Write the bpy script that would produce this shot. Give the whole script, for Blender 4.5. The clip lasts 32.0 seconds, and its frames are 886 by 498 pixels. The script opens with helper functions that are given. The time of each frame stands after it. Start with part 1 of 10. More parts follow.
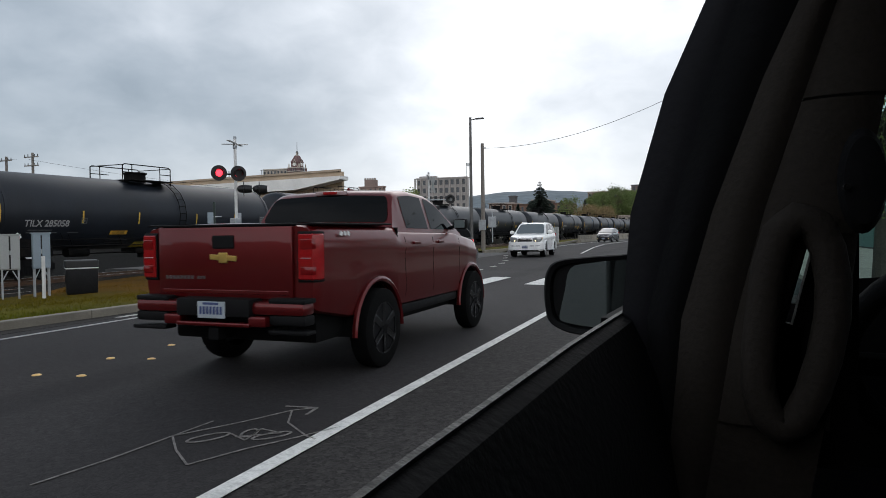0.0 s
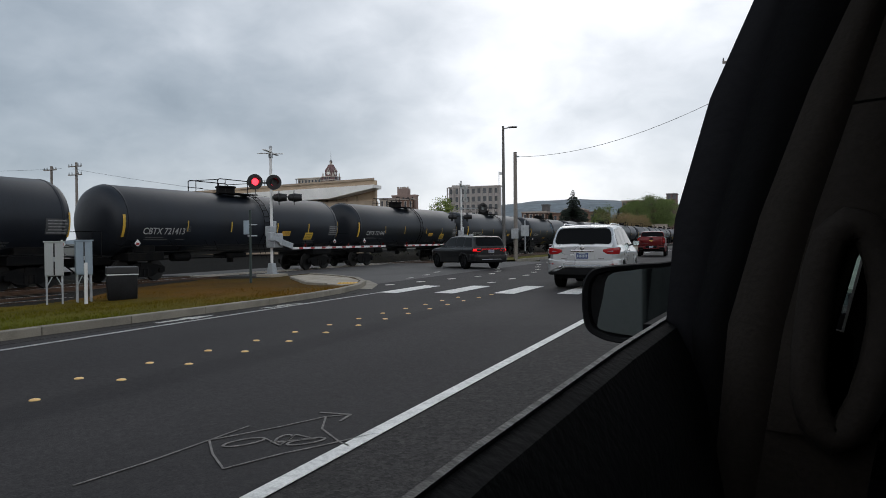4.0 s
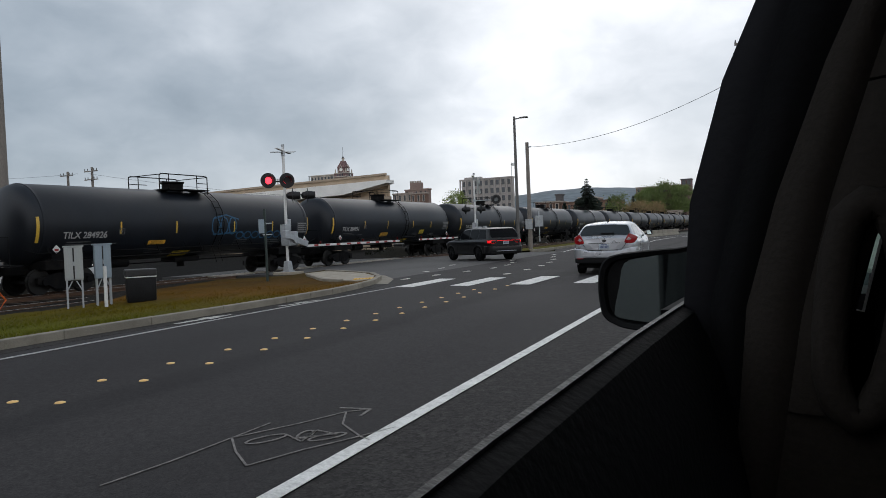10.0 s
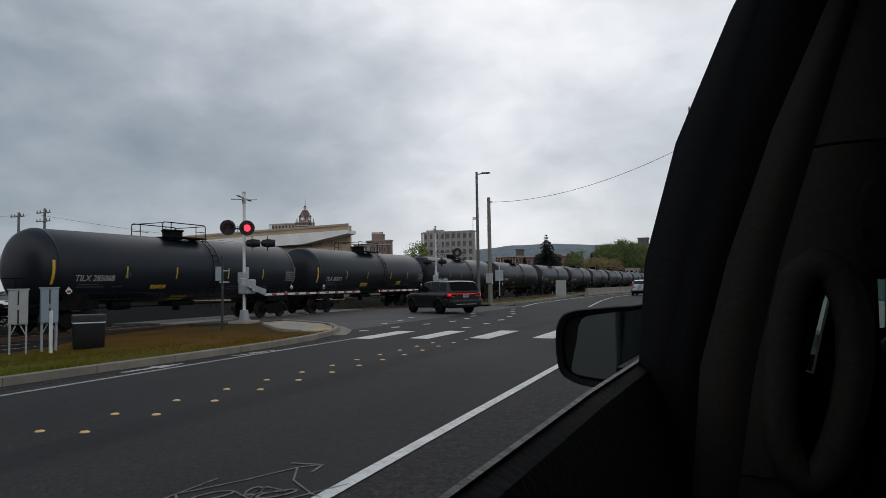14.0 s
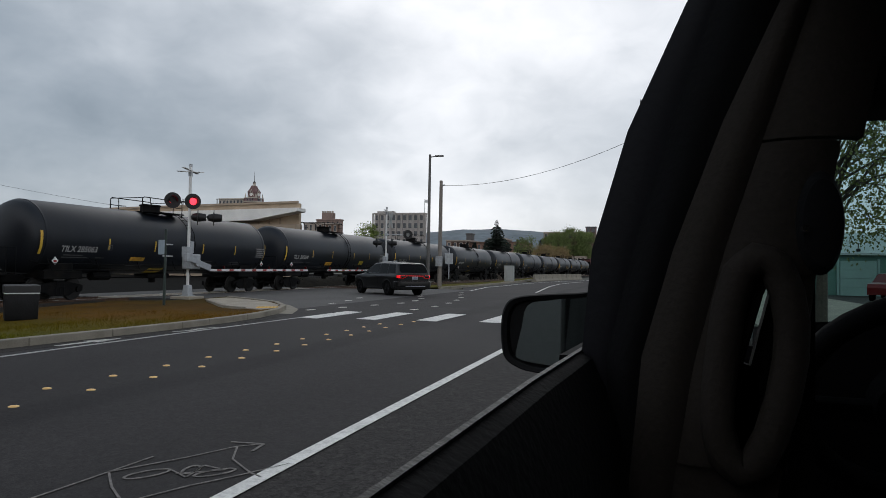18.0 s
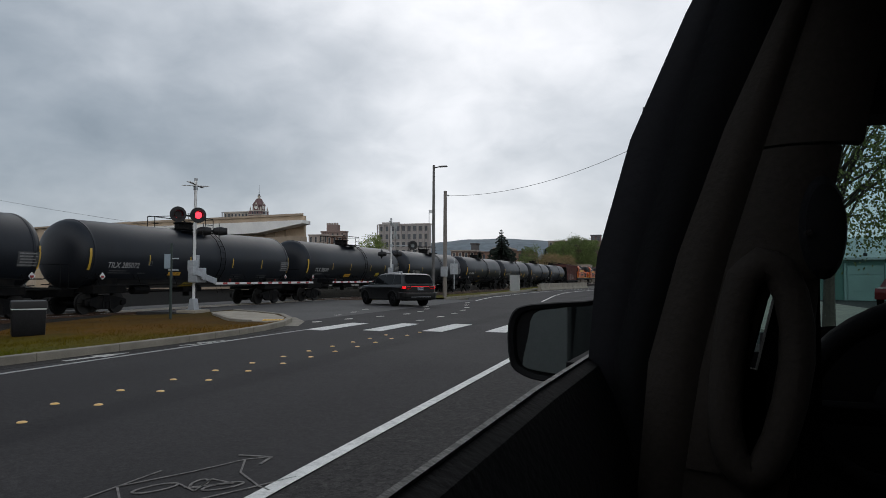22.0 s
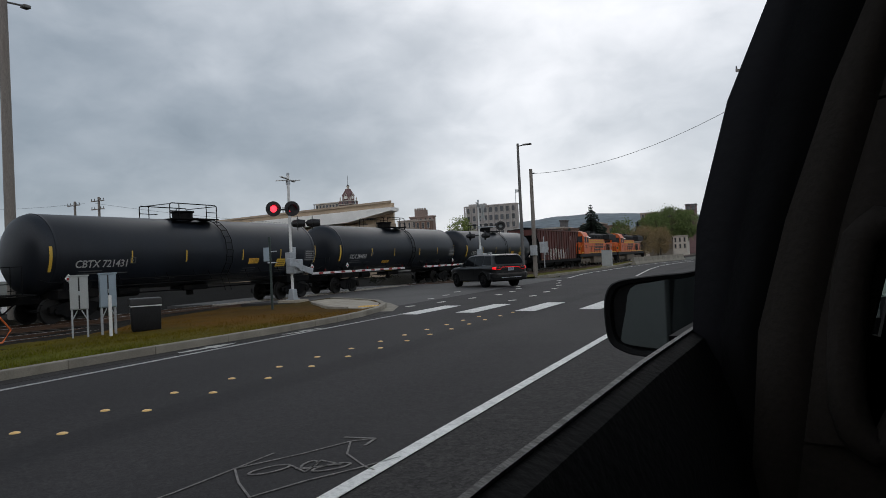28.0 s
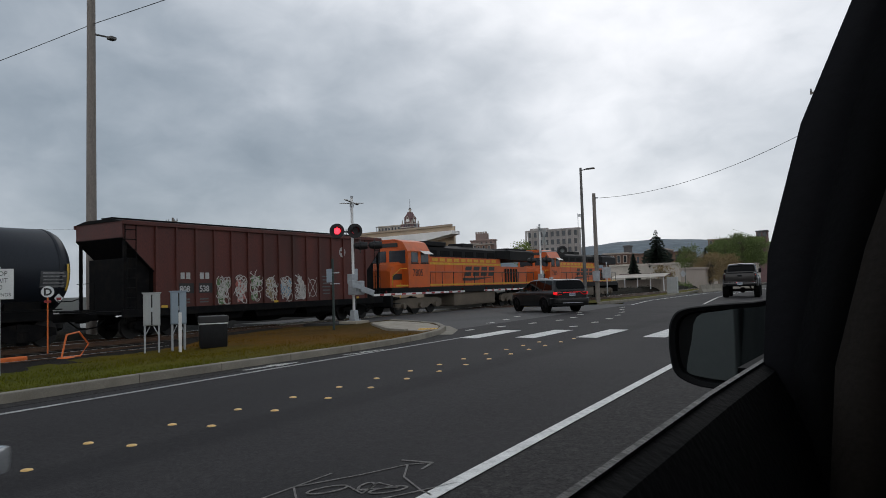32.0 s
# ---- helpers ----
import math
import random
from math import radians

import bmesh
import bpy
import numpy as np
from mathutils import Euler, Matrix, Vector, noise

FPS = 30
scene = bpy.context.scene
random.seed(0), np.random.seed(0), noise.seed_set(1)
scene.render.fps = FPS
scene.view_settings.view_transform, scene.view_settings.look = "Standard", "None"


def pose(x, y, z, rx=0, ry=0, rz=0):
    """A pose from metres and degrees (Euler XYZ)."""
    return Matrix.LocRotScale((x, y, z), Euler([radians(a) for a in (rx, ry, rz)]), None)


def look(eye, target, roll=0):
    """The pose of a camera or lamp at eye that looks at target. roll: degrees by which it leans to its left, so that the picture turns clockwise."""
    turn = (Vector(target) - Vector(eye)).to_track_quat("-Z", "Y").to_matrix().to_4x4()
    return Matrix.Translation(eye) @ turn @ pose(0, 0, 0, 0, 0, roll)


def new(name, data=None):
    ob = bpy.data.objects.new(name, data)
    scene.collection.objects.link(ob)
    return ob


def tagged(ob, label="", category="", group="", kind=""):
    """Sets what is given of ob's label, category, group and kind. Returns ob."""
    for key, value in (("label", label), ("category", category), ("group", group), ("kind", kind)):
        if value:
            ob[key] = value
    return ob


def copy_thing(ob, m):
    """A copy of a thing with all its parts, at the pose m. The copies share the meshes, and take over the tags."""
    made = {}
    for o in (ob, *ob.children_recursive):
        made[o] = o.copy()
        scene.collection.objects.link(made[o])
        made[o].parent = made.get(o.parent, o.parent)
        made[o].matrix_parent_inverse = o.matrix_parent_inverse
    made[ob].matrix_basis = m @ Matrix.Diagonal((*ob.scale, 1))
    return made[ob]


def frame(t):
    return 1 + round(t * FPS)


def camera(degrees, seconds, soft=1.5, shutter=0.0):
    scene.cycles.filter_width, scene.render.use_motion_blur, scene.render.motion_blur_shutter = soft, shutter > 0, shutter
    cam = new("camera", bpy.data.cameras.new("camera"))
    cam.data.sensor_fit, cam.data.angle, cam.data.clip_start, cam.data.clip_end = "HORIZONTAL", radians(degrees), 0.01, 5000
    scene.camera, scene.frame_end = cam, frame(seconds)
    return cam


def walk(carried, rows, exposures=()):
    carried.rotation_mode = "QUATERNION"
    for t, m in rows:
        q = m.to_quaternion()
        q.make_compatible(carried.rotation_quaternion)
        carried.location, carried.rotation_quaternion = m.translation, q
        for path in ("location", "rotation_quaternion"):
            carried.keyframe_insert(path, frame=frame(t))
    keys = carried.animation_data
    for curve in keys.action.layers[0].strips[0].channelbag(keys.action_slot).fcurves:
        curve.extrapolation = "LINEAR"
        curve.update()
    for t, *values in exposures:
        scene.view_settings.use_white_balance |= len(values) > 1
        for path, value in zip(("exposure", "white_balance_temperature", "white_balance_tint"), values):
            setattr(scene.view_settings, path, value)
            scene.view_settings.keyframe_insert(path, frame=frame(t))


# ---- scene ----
cam = camera(66.01, 32.0, soft=0.45, shutter=0.05)
PATH = [
    (0.0, pose(0.010, -0.003, 1.505, 88.462, 0.718, 20.910)),
    (0.5, pose(-0.003, -0.020, 1.503, 88.190, -0.419, 21.545)),
    (1.0, pose(-0.002, -0.018, 1.504, 88.644, -0.769, 22.115)),
    (1.5, pose(-0.003, -0.006, 1.501, 88.194, -0.616, 22.325)),
    (2.0, pose(-0.008, 0.014, 1.501, 88.188, -0.342, 22.332)),
    (2.5, pose(-0.004, -0.002, 1.500, 88.530, -0.129, 22.569)),
    (3.0, pose(-0.003, -0.009, 1.501, 88.806, 0.420, 23.810)),
    (3.5, pose(-0.001, -0.011, 1.501, 89.524, 0.331, 23.439)),
    (5.5, pose(0.002, -0.014, 1.498, 87.577, 1.605, 24.538)),
    (6.0, pose(0.003, -0.014, 1.499, 88.894, 1.310, 22.665)),
    (6.5, pose(0.001, -0.012, 1.498, 87.593, 1.283, 22.748)),
    (7.0, pose(0.001, -0.011, 1.501, 88.474, 0.904, 22.516)),
    (7.5, pose(0.001, -0.016, 1.501, 88.705, 1.316, 23.571)),
    (8.0, pose(0.001, -0.019, 1.500, 89.086, 1.318, 22.540)),
    (8.5, pose(0.002, -0.014, 1.499, 88.877, 1.658, 23.153)),
    (9.0, pose(0.001, -0.010, 1.498, 88.663, 2.105, 23.906)),
    (9.5, pose(0.003, -0.020, 1.499, 88.344, 2.004, 24.216)),
    (10.0, pose(0.001, -0.014, 1.499, 88.663, 2.302, 24.804)),
    (10.5, pose(0.001, -0.011, 1.497, 87.893, 2.792, 25.941)),
    (11.0, pose(0.001, -0.002, 1.495, 87.789, 3.032, 26.297)),
    (11.5, pose(0.001, -0.004, 1.497, 89.348, 2.413, 24.187)),
    (12.0, pose(0.001, -0.009, 1.498, 89.113, 2.668, 24.596)),
    (12.5, pose(-0.002, -0.001, 1.496, 88.652, 2.949, 25.777)),
    (13.0, pose(-0.006, 0.048, 1.495, 90.386, 2.042, 23.635)),
    (13.5, pose(-0.003, 0.021, 1.499, 93.434, -0.152, 20.418)),
    (14.0, pose(0.002, -0.005, 1.499, 92.970, 0.900, 21.489)),
    (14.5, pose(0.015, -0.009, 1.503, 92.746, -0.039, 19.259)),
    (16.5, pose(0.008, -0.002, 1.503, 92.635, -1.261, 16.907)),
    (17.0, pose(0.006, 0.001, 1.501, 91.610, -1.557, 16.804)),
    (17.5, pose(0.000, 0.007, 1.498, 90.964, -0.976, 17.703)),
    (18.0, pose(0.000, 0.015, 1.499, 91.495, -1.016, 17.256)),
    (18.5, pose(0.001, 0.013, 1.499, 91.663, -0.782, 17.174)),
    (19.0, pose(0.001, 0.014, 1.498, 91.650, -0.865, 17.035)),
    (19.5, pose(0.001, 0.010, 1.499, 91.980, -0.845, 16.872)),
    (20.0, pose(0.000, 0.006, 1.498, 92.182, -0.835, 16.957)),
    (20.5, pose(0.001, 0.005, 1.499, 92.391, -0.765, 16.760)),
    (21.0, pose(0.001, 0.005, 1.499, 92.247, -0.580, 16.927)),
    (21.5, pose(0.000, 0.005, 1.498, 92.176, -0.570, 17.417)),
    (22.0, pose(0.001, 0.007, 1.498, 92.352, -0.238, 17.695)),
    (22.5, pose(0.000, 0.006, 1.498, 92.518, -0.190, 17.635)),
    (23.0, pose(0.002, 0.005, 1.499, 92.388, 0.235, 17.864)),
    (23.5, pose(-0.001, 0.008, 1.497, 92.548, 0.216, 18.246)),
    (24.0, pose(-0.000, 0.007, 1.498, 92.678, 0.204, 18.331)),
    (24.5, pose(0.001, 0.009, 1.498, 92.456, 0.426, 18.582)),
    (26.5, pose(0.002, -0.002, 1.498, 92.429, 1.126, 19.607)),
    (27.0, pose(-0.000, -0.002, 1.498, 91.495, 2.067, 22.041)),
    (27.5, pose(-0.005, 0.008, 1.498, 91.295, 2.560, 23.980)),
    (28.0, pose(-0.003, 0.004, 1.497, 90.939, 2.704, 25.210)),
    (28.5, pose(-0.003, 0.009, 1.497, 90.467, 3.019, 26.760)),
    (29.0, pose(-0.003, 0.013, 1.495, 90.652, 3.288, 27.236)),
    (29.5, pose(-0.004, 0.014, 1.494, 90.687, 3.151, 27.219)),
    (30.0, pose(-0.005, 0.016, 1.495, 90.753, 3.392, 27.310)),
    (30.5, pose(-0.003, 0.013, 1.496, 90.881, 3.536, 27.544)),
    (31.0, pose(-0.004, 0.009, 1.496, 91.124, 3.404, 27.543)),
    (31.5, pose(-0.004, 0.011, 1.495, 91.014, 3.281, 28.378)),
    (32.0, pose(-0.003, 0.010, 1.497, 93.111, 1.689, 30.270)),
]
walk(cam, PATH, [(0.0, 0.30), (3.0, 0.14), (6.0, 0.23), (9.0, 0.13), (11.0, 0.20), (12.0, 0.16), (13.0, 0.08), (14.0, -0.20), (18.0, -0.02), (23.0, -0.09), (27.0, -0.06), (28.0, -0.07), (30.0, -0.02), (31.0, -0.06), (32.0, -0.08)])

# ---- world: overcast sky with moving-free cloud banks, soft sun behind them ----
SUN_AZ, SUN_EL = 13.0, 34.0          # degrees left of the road's direction, above the horizon


def build_world():
    w = bpy.data.worlds.new("overcast_sky")
    scene.world = w
    w.use_nodes = True
    nt = w.node_tree
    nt.nodes.clear()
    N, K = nt.nodes.new, nt.links.new
    out = N("ShaderNodeOutputWorld")
    bg = N("ShaderNodeBackground")
    sky = N("ShaderNodeTexSky")
    sky.sky_type = "NISHITA"
    sky.sun_disc = False
    sky.sun_elevation = radians(SUN_EL)
    sky.sun_rotation = radians(-SUN_AZ)
    sky.dust_density, sky.air_density = 1.0, 1.0
    skybg = N("ShaderNodeVectorMath"); skybg.operation = "SCALE"; skybg.inputs["Scale"].default_value = 0.006
    K(sky.outputs[0], skybg.inputs[0])
    tc = N("ShaderNodeTexCoord")
    sep = N("ShaderNodeSeparateXYZ")
    K(tc.outputs["Generated"], sep.inputs[0])

    def m(op, a, b=None, clamp=False):
        n = N("ShaderNodeMath"); n.operation = op; n.use_clamp = clamp
        for i, v in enumerate((a, b)):
            if v is None:
                continue
            if hasattr(v, "default_value") or hasattr(v, "links"):
                K(v, n.inputs[i])
            else:
                n.inputs[i].default_value = v
        return n.outputs[0]

    zc = m("MAXIMUM", sep.outputs[2], 0.0)
    comb = N("ShaderNodeCombineXYZ")
    K(sep.outputs[0], comb.inputs[0]); K(sep.outputs[1], comb.inputs[1]); K(m("MULTIPLY", zc, 1.75), comb.inputs[2])

    def cloud(scale, detail, rough, dist, off):
        mp = N("ShaderNodeMapping"); mp.inputs["Location"].default_value = off
        K(comb.outputs[0], mp.inputs[0])
        n = N("ShaderNodeTexNoise"); n.inputs["Scale"].default_value = scale
        n.inputs["Detail"].default_value = detail; n.inputs["Roughness"].default_value = rough
        n.inputs["Distortion"].default_value = dist
        K(mp.outputs[0], n.inputs[0])
        return n.outputs[0]

    big = cloud(2.3, 3, 0.5, 0.1, (3.1, 0.4, 0.2))
    fine = cloud(4.6, 5, 0.46, 0.25, (1.2, 4.4, 0.0))
    lump = cloud(13.0, 6, 0.52, 0.4, (0.3, 2.2, 5.0))
    mix = m("ADD", m("MULTIPLY", m("SUBTRACT", big, 0.5), 0.34), m("ADD", m("MULTIPLY", m("SUBTRACT", fine, 0.5), 0.24), 0.515))
    mix = m("ADD", mix, m("MULTIPLY", m("SUBTRACT", lump, 0.5), 0.115))
    # heavier bank of cloud over the tracks
    bank = N("ShaderNodeVectorMath"); bank.operation = "DOT_PRODUCT"
    bank.inputs[1].default_value = (-0.79, 0.56, 0.25)
    K(tc.outputs["Generated"], bank.inputs[0])
    heavy = N("ShaderNodeMapRange"); heavy.interpolation_type = "SMOOTHSTEP"
    heavy.inputs["From Min"].default_value, heavy.inputs["From Max"].default_value = 0.72, 1.0
    heavy.inputs["To Min"].default_value, heavy.inputs["To Max"].default_value = 0.0, -0.055
    K(bank.outputs["Value"], heavy.inputs["Value"])
    mix = m("ADD", mix, heavy.outputs[0])
    # thinner cloud where the sun stands behind it
    sd = (-math.sin(radians(SUN_AZ)) * math.cos(radians(SUN_EL)), math.cos(radians(SUN_AZ)) * math.cos(radians(SUN_EL)), math.sin(radians(SUN_EL)))
    dot = N("ShaderNodeVectorMath"); dot.operation = "DOT_PRODUCT"
    dot.inputs[1].default_value = sd
    K(tc.outputs["Generated"], dot.inputs[0])
    glow = N("ShaderNodeMapRange"); glow.interpolation_type = "SMOOTHSTEP"
    glow.inputs["From Min"].default_value, glow.inputs["From Max"].default_value = 0.80, 1.0
    glow.inputs["To Min"].default_value, glow.inputs["To Max"].default_value = 0.0, 0.19
    K(dot.outputs["Value"], glow.inputs["Value"])
    # brighter veil low above the horizon
    hz = N("ShaderNodeMapRange"); hz.interpolation_type = "SMOOTHSTEP"
    hz.inputs["From Min"].default_value, hz.inputs["From Max"].default_value = 0.0, 0.22
    hz.inputs["To Min"].default_value, hz.inputs["To Max"].default_value = 0.09, 0.0
    K(zc, hz.inputs["Value"])
    # bright patch added behind the camera to light sides facing it, darker overhead
    dot2 = N("ShaderNodeVectorMath"); dot2.operation = "DOT_PRODUCT"
    dot2.inputs[1].default_value = (0.42, -0.88, 0.22)
    K(tc.outputs["Generated"], dot2.inputs[0])
    wide = N("ShaderNodeMapRange"); wide.interpolation_type = "SMOOTHSTEP"
    wide.inputs["From Min"].default_value, wide.inputs["From Max"].default_value = -0.4, 0.8
    wide.inputs["To Min"].default_value, wide.inputs["To Max"].default_value = 0.05, 0.22
    K(dot2.outputs["Value"], wide.inputs["Value"])
    zen = N("ShaderNodeMapRange"); zen.interpolation_type = "SMOOTHSTEP"
    zen.inputs["From Min"].default_value, zen.inputs["From Max"].default_value = 0.55, 1.0
    zen.inputs["To Min"].default_value, zen.inputs["To Max"].default_value = 0.0, -0.20
    K(zc, zen.inputs["Value"])
    dens = m("ADD", m("ADD", m("ADD", m("ADD", mix, wide.outputs[0]), zen.outputs[0]), glow.outputs[0]), hz.outputs[0])
    ramp = N("ShaderNodeValToRGB")
    cr = ramp.color_ramp
    cr.interpolation = "B_SPLINE"
    stops = ((0.36, (0.130, 0.168, 0.208)), (0.47, (0.228, 0.280, 0.330)), (0.57, (0.36, 0.41, 0.46)), (0.70, (0.60, 0.65, 0.70)), (0.88, (1.1, 1.12, 1.15)))
    cr.elements[0].position, cr.elements[0].color = stops[0][0], (*stops[0][1], 1)
    cr.elements[1].position, cr.elements[1].color = stops[-1][0], (*stops[-1][1], 1)
    for p, c in stops[1:-1]:
        e = cr.elements.new(p); e.color = (*c, 1)
    K(dens, ramp.inputs[0])
    add = N("ShaderNodeVectorMath"); add.operation = "ADD"
    K(ramp.outputs[0], add.inputs[0]); K(skybg.outputs[0], add.inputs[1])
    cool = N("ShaderNodeVectorMath"); cool.operation = "MULTIPLY"; cool.inputs[1].default_value = (1.18, 1.155, 1.155)
    K(add.outputs[0], cool.inputs[0]); K(cool.outputs[0], bg.inputs[0])
    bg.inputs[1].default_value = 1.0
    K(bg.outputs[0], out.inputs[0])
    sun = bpy.data.lights.new("sun", "SUN")
    sun.energy, sun.angle, sun.color = 0.22, radians(40), (1.0, 0.97, 0.93)
    s = new("sun", sun)
    s.matrix_world = look(tuple(60 * c for c in sd), (0, 0, 0))


build_world()
scene.view_settings.exposure = 0.0

# ---- materials ----
MATS = {}


def mat(name, base, rough=0.6, metal=0.0, var=0.12, scale=6.0, fine=60.0, bump=0.15, dirt=None, dirt_amt=0.0, dirt_scale=1.5,
        rand=0.0, spec=0.5, emit=None, power=0.0, coat=0.0, stretch=None, coords="Object", bump_dist=0.01):
    """Principled surface with two scales of variation, fine relief and optional dirt."""
    if name in MATS:
        return MATS[name]
    ma = bpy.data.materials.new(name)
    MATS[name] = ma
    ma.use_nodes = True
    nt = ma.node_tree
    N, K = nt.nodes.new, nt.links.new
    b = nt.nodes["Principled BSDF"]
    b.inputs["Roughness"].default_value = rough
    b.inputs["Metallic"].default_value = metal
    b.inputs["Specular IOR Level"].default_value = spec
    b.inputs["Coat Weight"].default_value = coat
    b.inputs["Coat Roughness"].default_value = 0.04
    if emit:
        b.inputs["Emission Color"].default_value = (*emit, 1)
        b.inputs["Emission Strength"].default_value = power
    tc = N("ShaderNodeTexCoord")
    vec = tc.outputs[coords]
    if stretch:
        mp = N("ShaderNodeMapping"); mp.inputs["Scale"].default_value = stretch
        K(vec, mp.inputs[0]); vec = mp.outputs[0]

    def nz(sc, det):
        n = N("ShaderNodeTexNoise"); n.inputs["Scale"].default_value = sc; n.inputs["Detail"].default_value = det
        K(vec, n.inputs["Vector"])
        return n.outputs[0]

    a, f = nz(scale, 5), nz(fine, 4)
    mixv = N("ShaderNodeMath"); mixv.operation = "ADD"
    K(a, mixv.inputs[0]); K(f, mixv.inputs[1])
    mr = N("ShaderNodeMapRange")
    mr.inputs["From Min"].default_value, mr.inputs["From Max"].default_value = 0.65, 1.35
    mr.inputs["To Min"].default_value, mr.inputs["To Max"].default_value = 1 - var * 1.6, 1 + var * 1.6
    K(mixv.outputs[0], mr.inputs[0])
    col = N("ShaderNodeMix"); col.data_type = "RGBA"; col.blend_type = "MULTIPLY"
    col.inputs[0].default_value = 1.0
    col.inputs[6].default_value = (*base, 1)
    K(mr.outputs[0], col.inputs[7])
    res = col.outputs[2]
    if rand:
        oi = N("ShaderNodeObjectInfo")
        rr = N("ShaderNodeMapRange"); rr.inputs["To Min"].default_value, rr.inputs["To Max"].default_value = 1 - rand, 1 + rand
        K(oi.outputs["Random"], rr.inputs[0])
        c2 = N("ShaderNodeMix"); c2.data_type = "RGBA"; c2.blend_type = "MULTIPLY"; c2.inputs[0].default_value = 1.0
        K(res, c2.inputs[6]); K(rr.outputs[0], c2.inputs[7]); res = c2.outputs[2]
    if dirt:
        dn = nz(dirt_scale, 8)
        dr = N("ShaderNodeMapRange"); dr.inputs["From Min"].default_value, dr.inputs["From Max"].default_value = 0.48, 0.72
        dr.inputs["To Max"].default_value = dirt_amt
        K(dn, dr.inputs[0])
        c3 = N("ShaderNodeMix"); c3.data_type = "RGBA"
        K(dr.outputs[0], c3.inputs[0]); K(res, c3.inputs[6]); c3.inputs[7].default_value = (*dirt, 1)
        res = c3.outputs[2]
    K(res, b.inputs["Base Color"])
    rv = N("ShaderNodeMapRange"); rv.inputs["To Min"].default_value, rv.inputs["To Max"].default_value = max(0.02, rough * 0.8), min(1.0, rough * 1.2)
    K(a, rv.inputs[0]); K(rv.outputs[0], b.inputs["Roughness"])
    if bump:
        bp = N("ShaderNodeBump"); bp.inputs["Strength"].default_value = bump; bp.inputs["Distance"].default_value = bump_dist
        K(f, bp.inputs["Height"]); K(bp.outputs[0], b.inputs["Normal"])
    return ma


def paint(name, base, flake=0.3, rough=0.35, coat=0.7, spec=0.5):
    """Car paint: slightly metallic base under clear coat."""
    return mat(name, base, rough, flake, 0.02, 0.8, 9.0, 0.0, coat=coat, spec=spec, dirt=(0.09, 0.085, 0.075), dirt_amt=0.05, dirt_scale=0.9)


def glass_mat(name, tint, rough=0.02):
    """Thin clear pane."""
    ma = bpy.data.materials.new(name)
    MATS[name] = ma
    ma.use_nodes = True
    nt = ma.node_tree
    b = nt.nodes["Principled BSDF"]
    b.inputs["Base Color"].default_value = (*tint, 1)
    b.inputs["Transmission Weight"].default_value = 1.0
    b.inputs["Roughness"].default_value = rough
    b.inputs["IOR"].default_value = 1.02
    return ma


ASPHALT = mat("worn_asphalt", (0.0252, 0.0230, 0.0236), 0.82, 0, 0.22, 0.35, 90, 0.5, spec=0.2, dirt=(0.036, 0.0332, 0.0325), dirt_amt=0.65, dirt_scale=0.18, coords="Object", bump_dist=0.006)
ASPHALT_OLD = mat("old_grey_asphalt", (0.032, 0.0295, 0.0285), 0.9, 0, 0.3, 0.8, 70, 0.7, spec=0.15, dirt=(0.052, 0.048, 0.045), dirt_amt=0.6, dirt_scale=9, bump_dist=0.008)
SIDE_ROAD = mat("pale_crossing_asphalt", (0.064, 0.061, 0.060), 0.85, 0, 0.22, 0.4, 60, 0.5, dirt=(0.036, 0.034, 0.033), dirt_amt=0.6, dirt_scale=0.3)
LINE = mat("road_line_white", (0.72, 0.71, 0.68), 0.7, 0, 0.16, 3, 80, 0.3, dirt=(0.25, 0.24, 0.23), dirt_amt=0.5, dirt_scale=14)
CHALK = mat("faded_chalk_paint", (0.185, 0.170, 0.160), 0.9, 0, 0.4, 10, 90, 0.2, dirt=(0.07, 0.068, 0.066), dirt_amt=0.9, dirt_scale=16)
DOT = mat("yellow_ceramic_marker", (0.92, 0.58, 0.20), 0.45, 0, 0.15, 20, 150, 0.1, dirt=(0.2, 0.14, 0.06), dirt_amt=0.5, dirt_scale=18)
DOTW = mat("white_ceramic_marker", (0.7, 0.68, 0.62), 0.45, 0, 0.15, 20, 150, 0.1)
KERB = mat("weathered_concrete", (0.25, 0.225, 0.18), 0.9, 0, 0.2, 1.2, 70, 0.5, dirt=(0.14, 0.12, 0.09), dirt_amt=0.6, dirt_scale=2.2)
PAD = mat("pale_concrete", (0.34, 0.30, 0.24), 0.9, 0, 0.18, 1.5, 60, 0.4, dirt=(0.2, 0.17, 0.12), dirt_amt=0.5, dirt_scale=2)
TACTILE = mat("yellow_tactile", (0.62, 0.36, 0.05), 0.7, 0, 0.2, 8, 80, 0.3)
GRASSG = mat("grass_ground", (0.088, 0.076, 0.011), 0.95, 0, 0.35, 0.7, 26, 0.9, spec=0.05, dirt=(0.125, 0.088, 0.022), dirt_amt=0.7, dirt_scale=0.45, bump_dist=0.03)
BALLAST = mat("dark_ballast", (0.020, 0.0175, 0.0155), 0.95, 0, 0.45, 4, 22, 1.0, spec=0.08, bump_dist=0.05)
RAILM = mat("rusty_rail", (0.12, 0.07, 0.045), 0.55, 0.6, 0.25, 6, 60, 0.3)
RAILTOP = mat("polished_rail_head", (0.42, 0.40, 0.38), 0.28, 1.0, 0.1, 8, 60, 0.1)
TIE = mat("tarred_tie", (0.055, 0.045, 0.036), 0.9, 0, 0.3, 4, 40, 0.6, rand=0.25)
FARGROUND = mat("far_ground", (0.042, 0.043, 0.032), 0.95, 0, 0.3, 0.05, 1.5, 0.3)
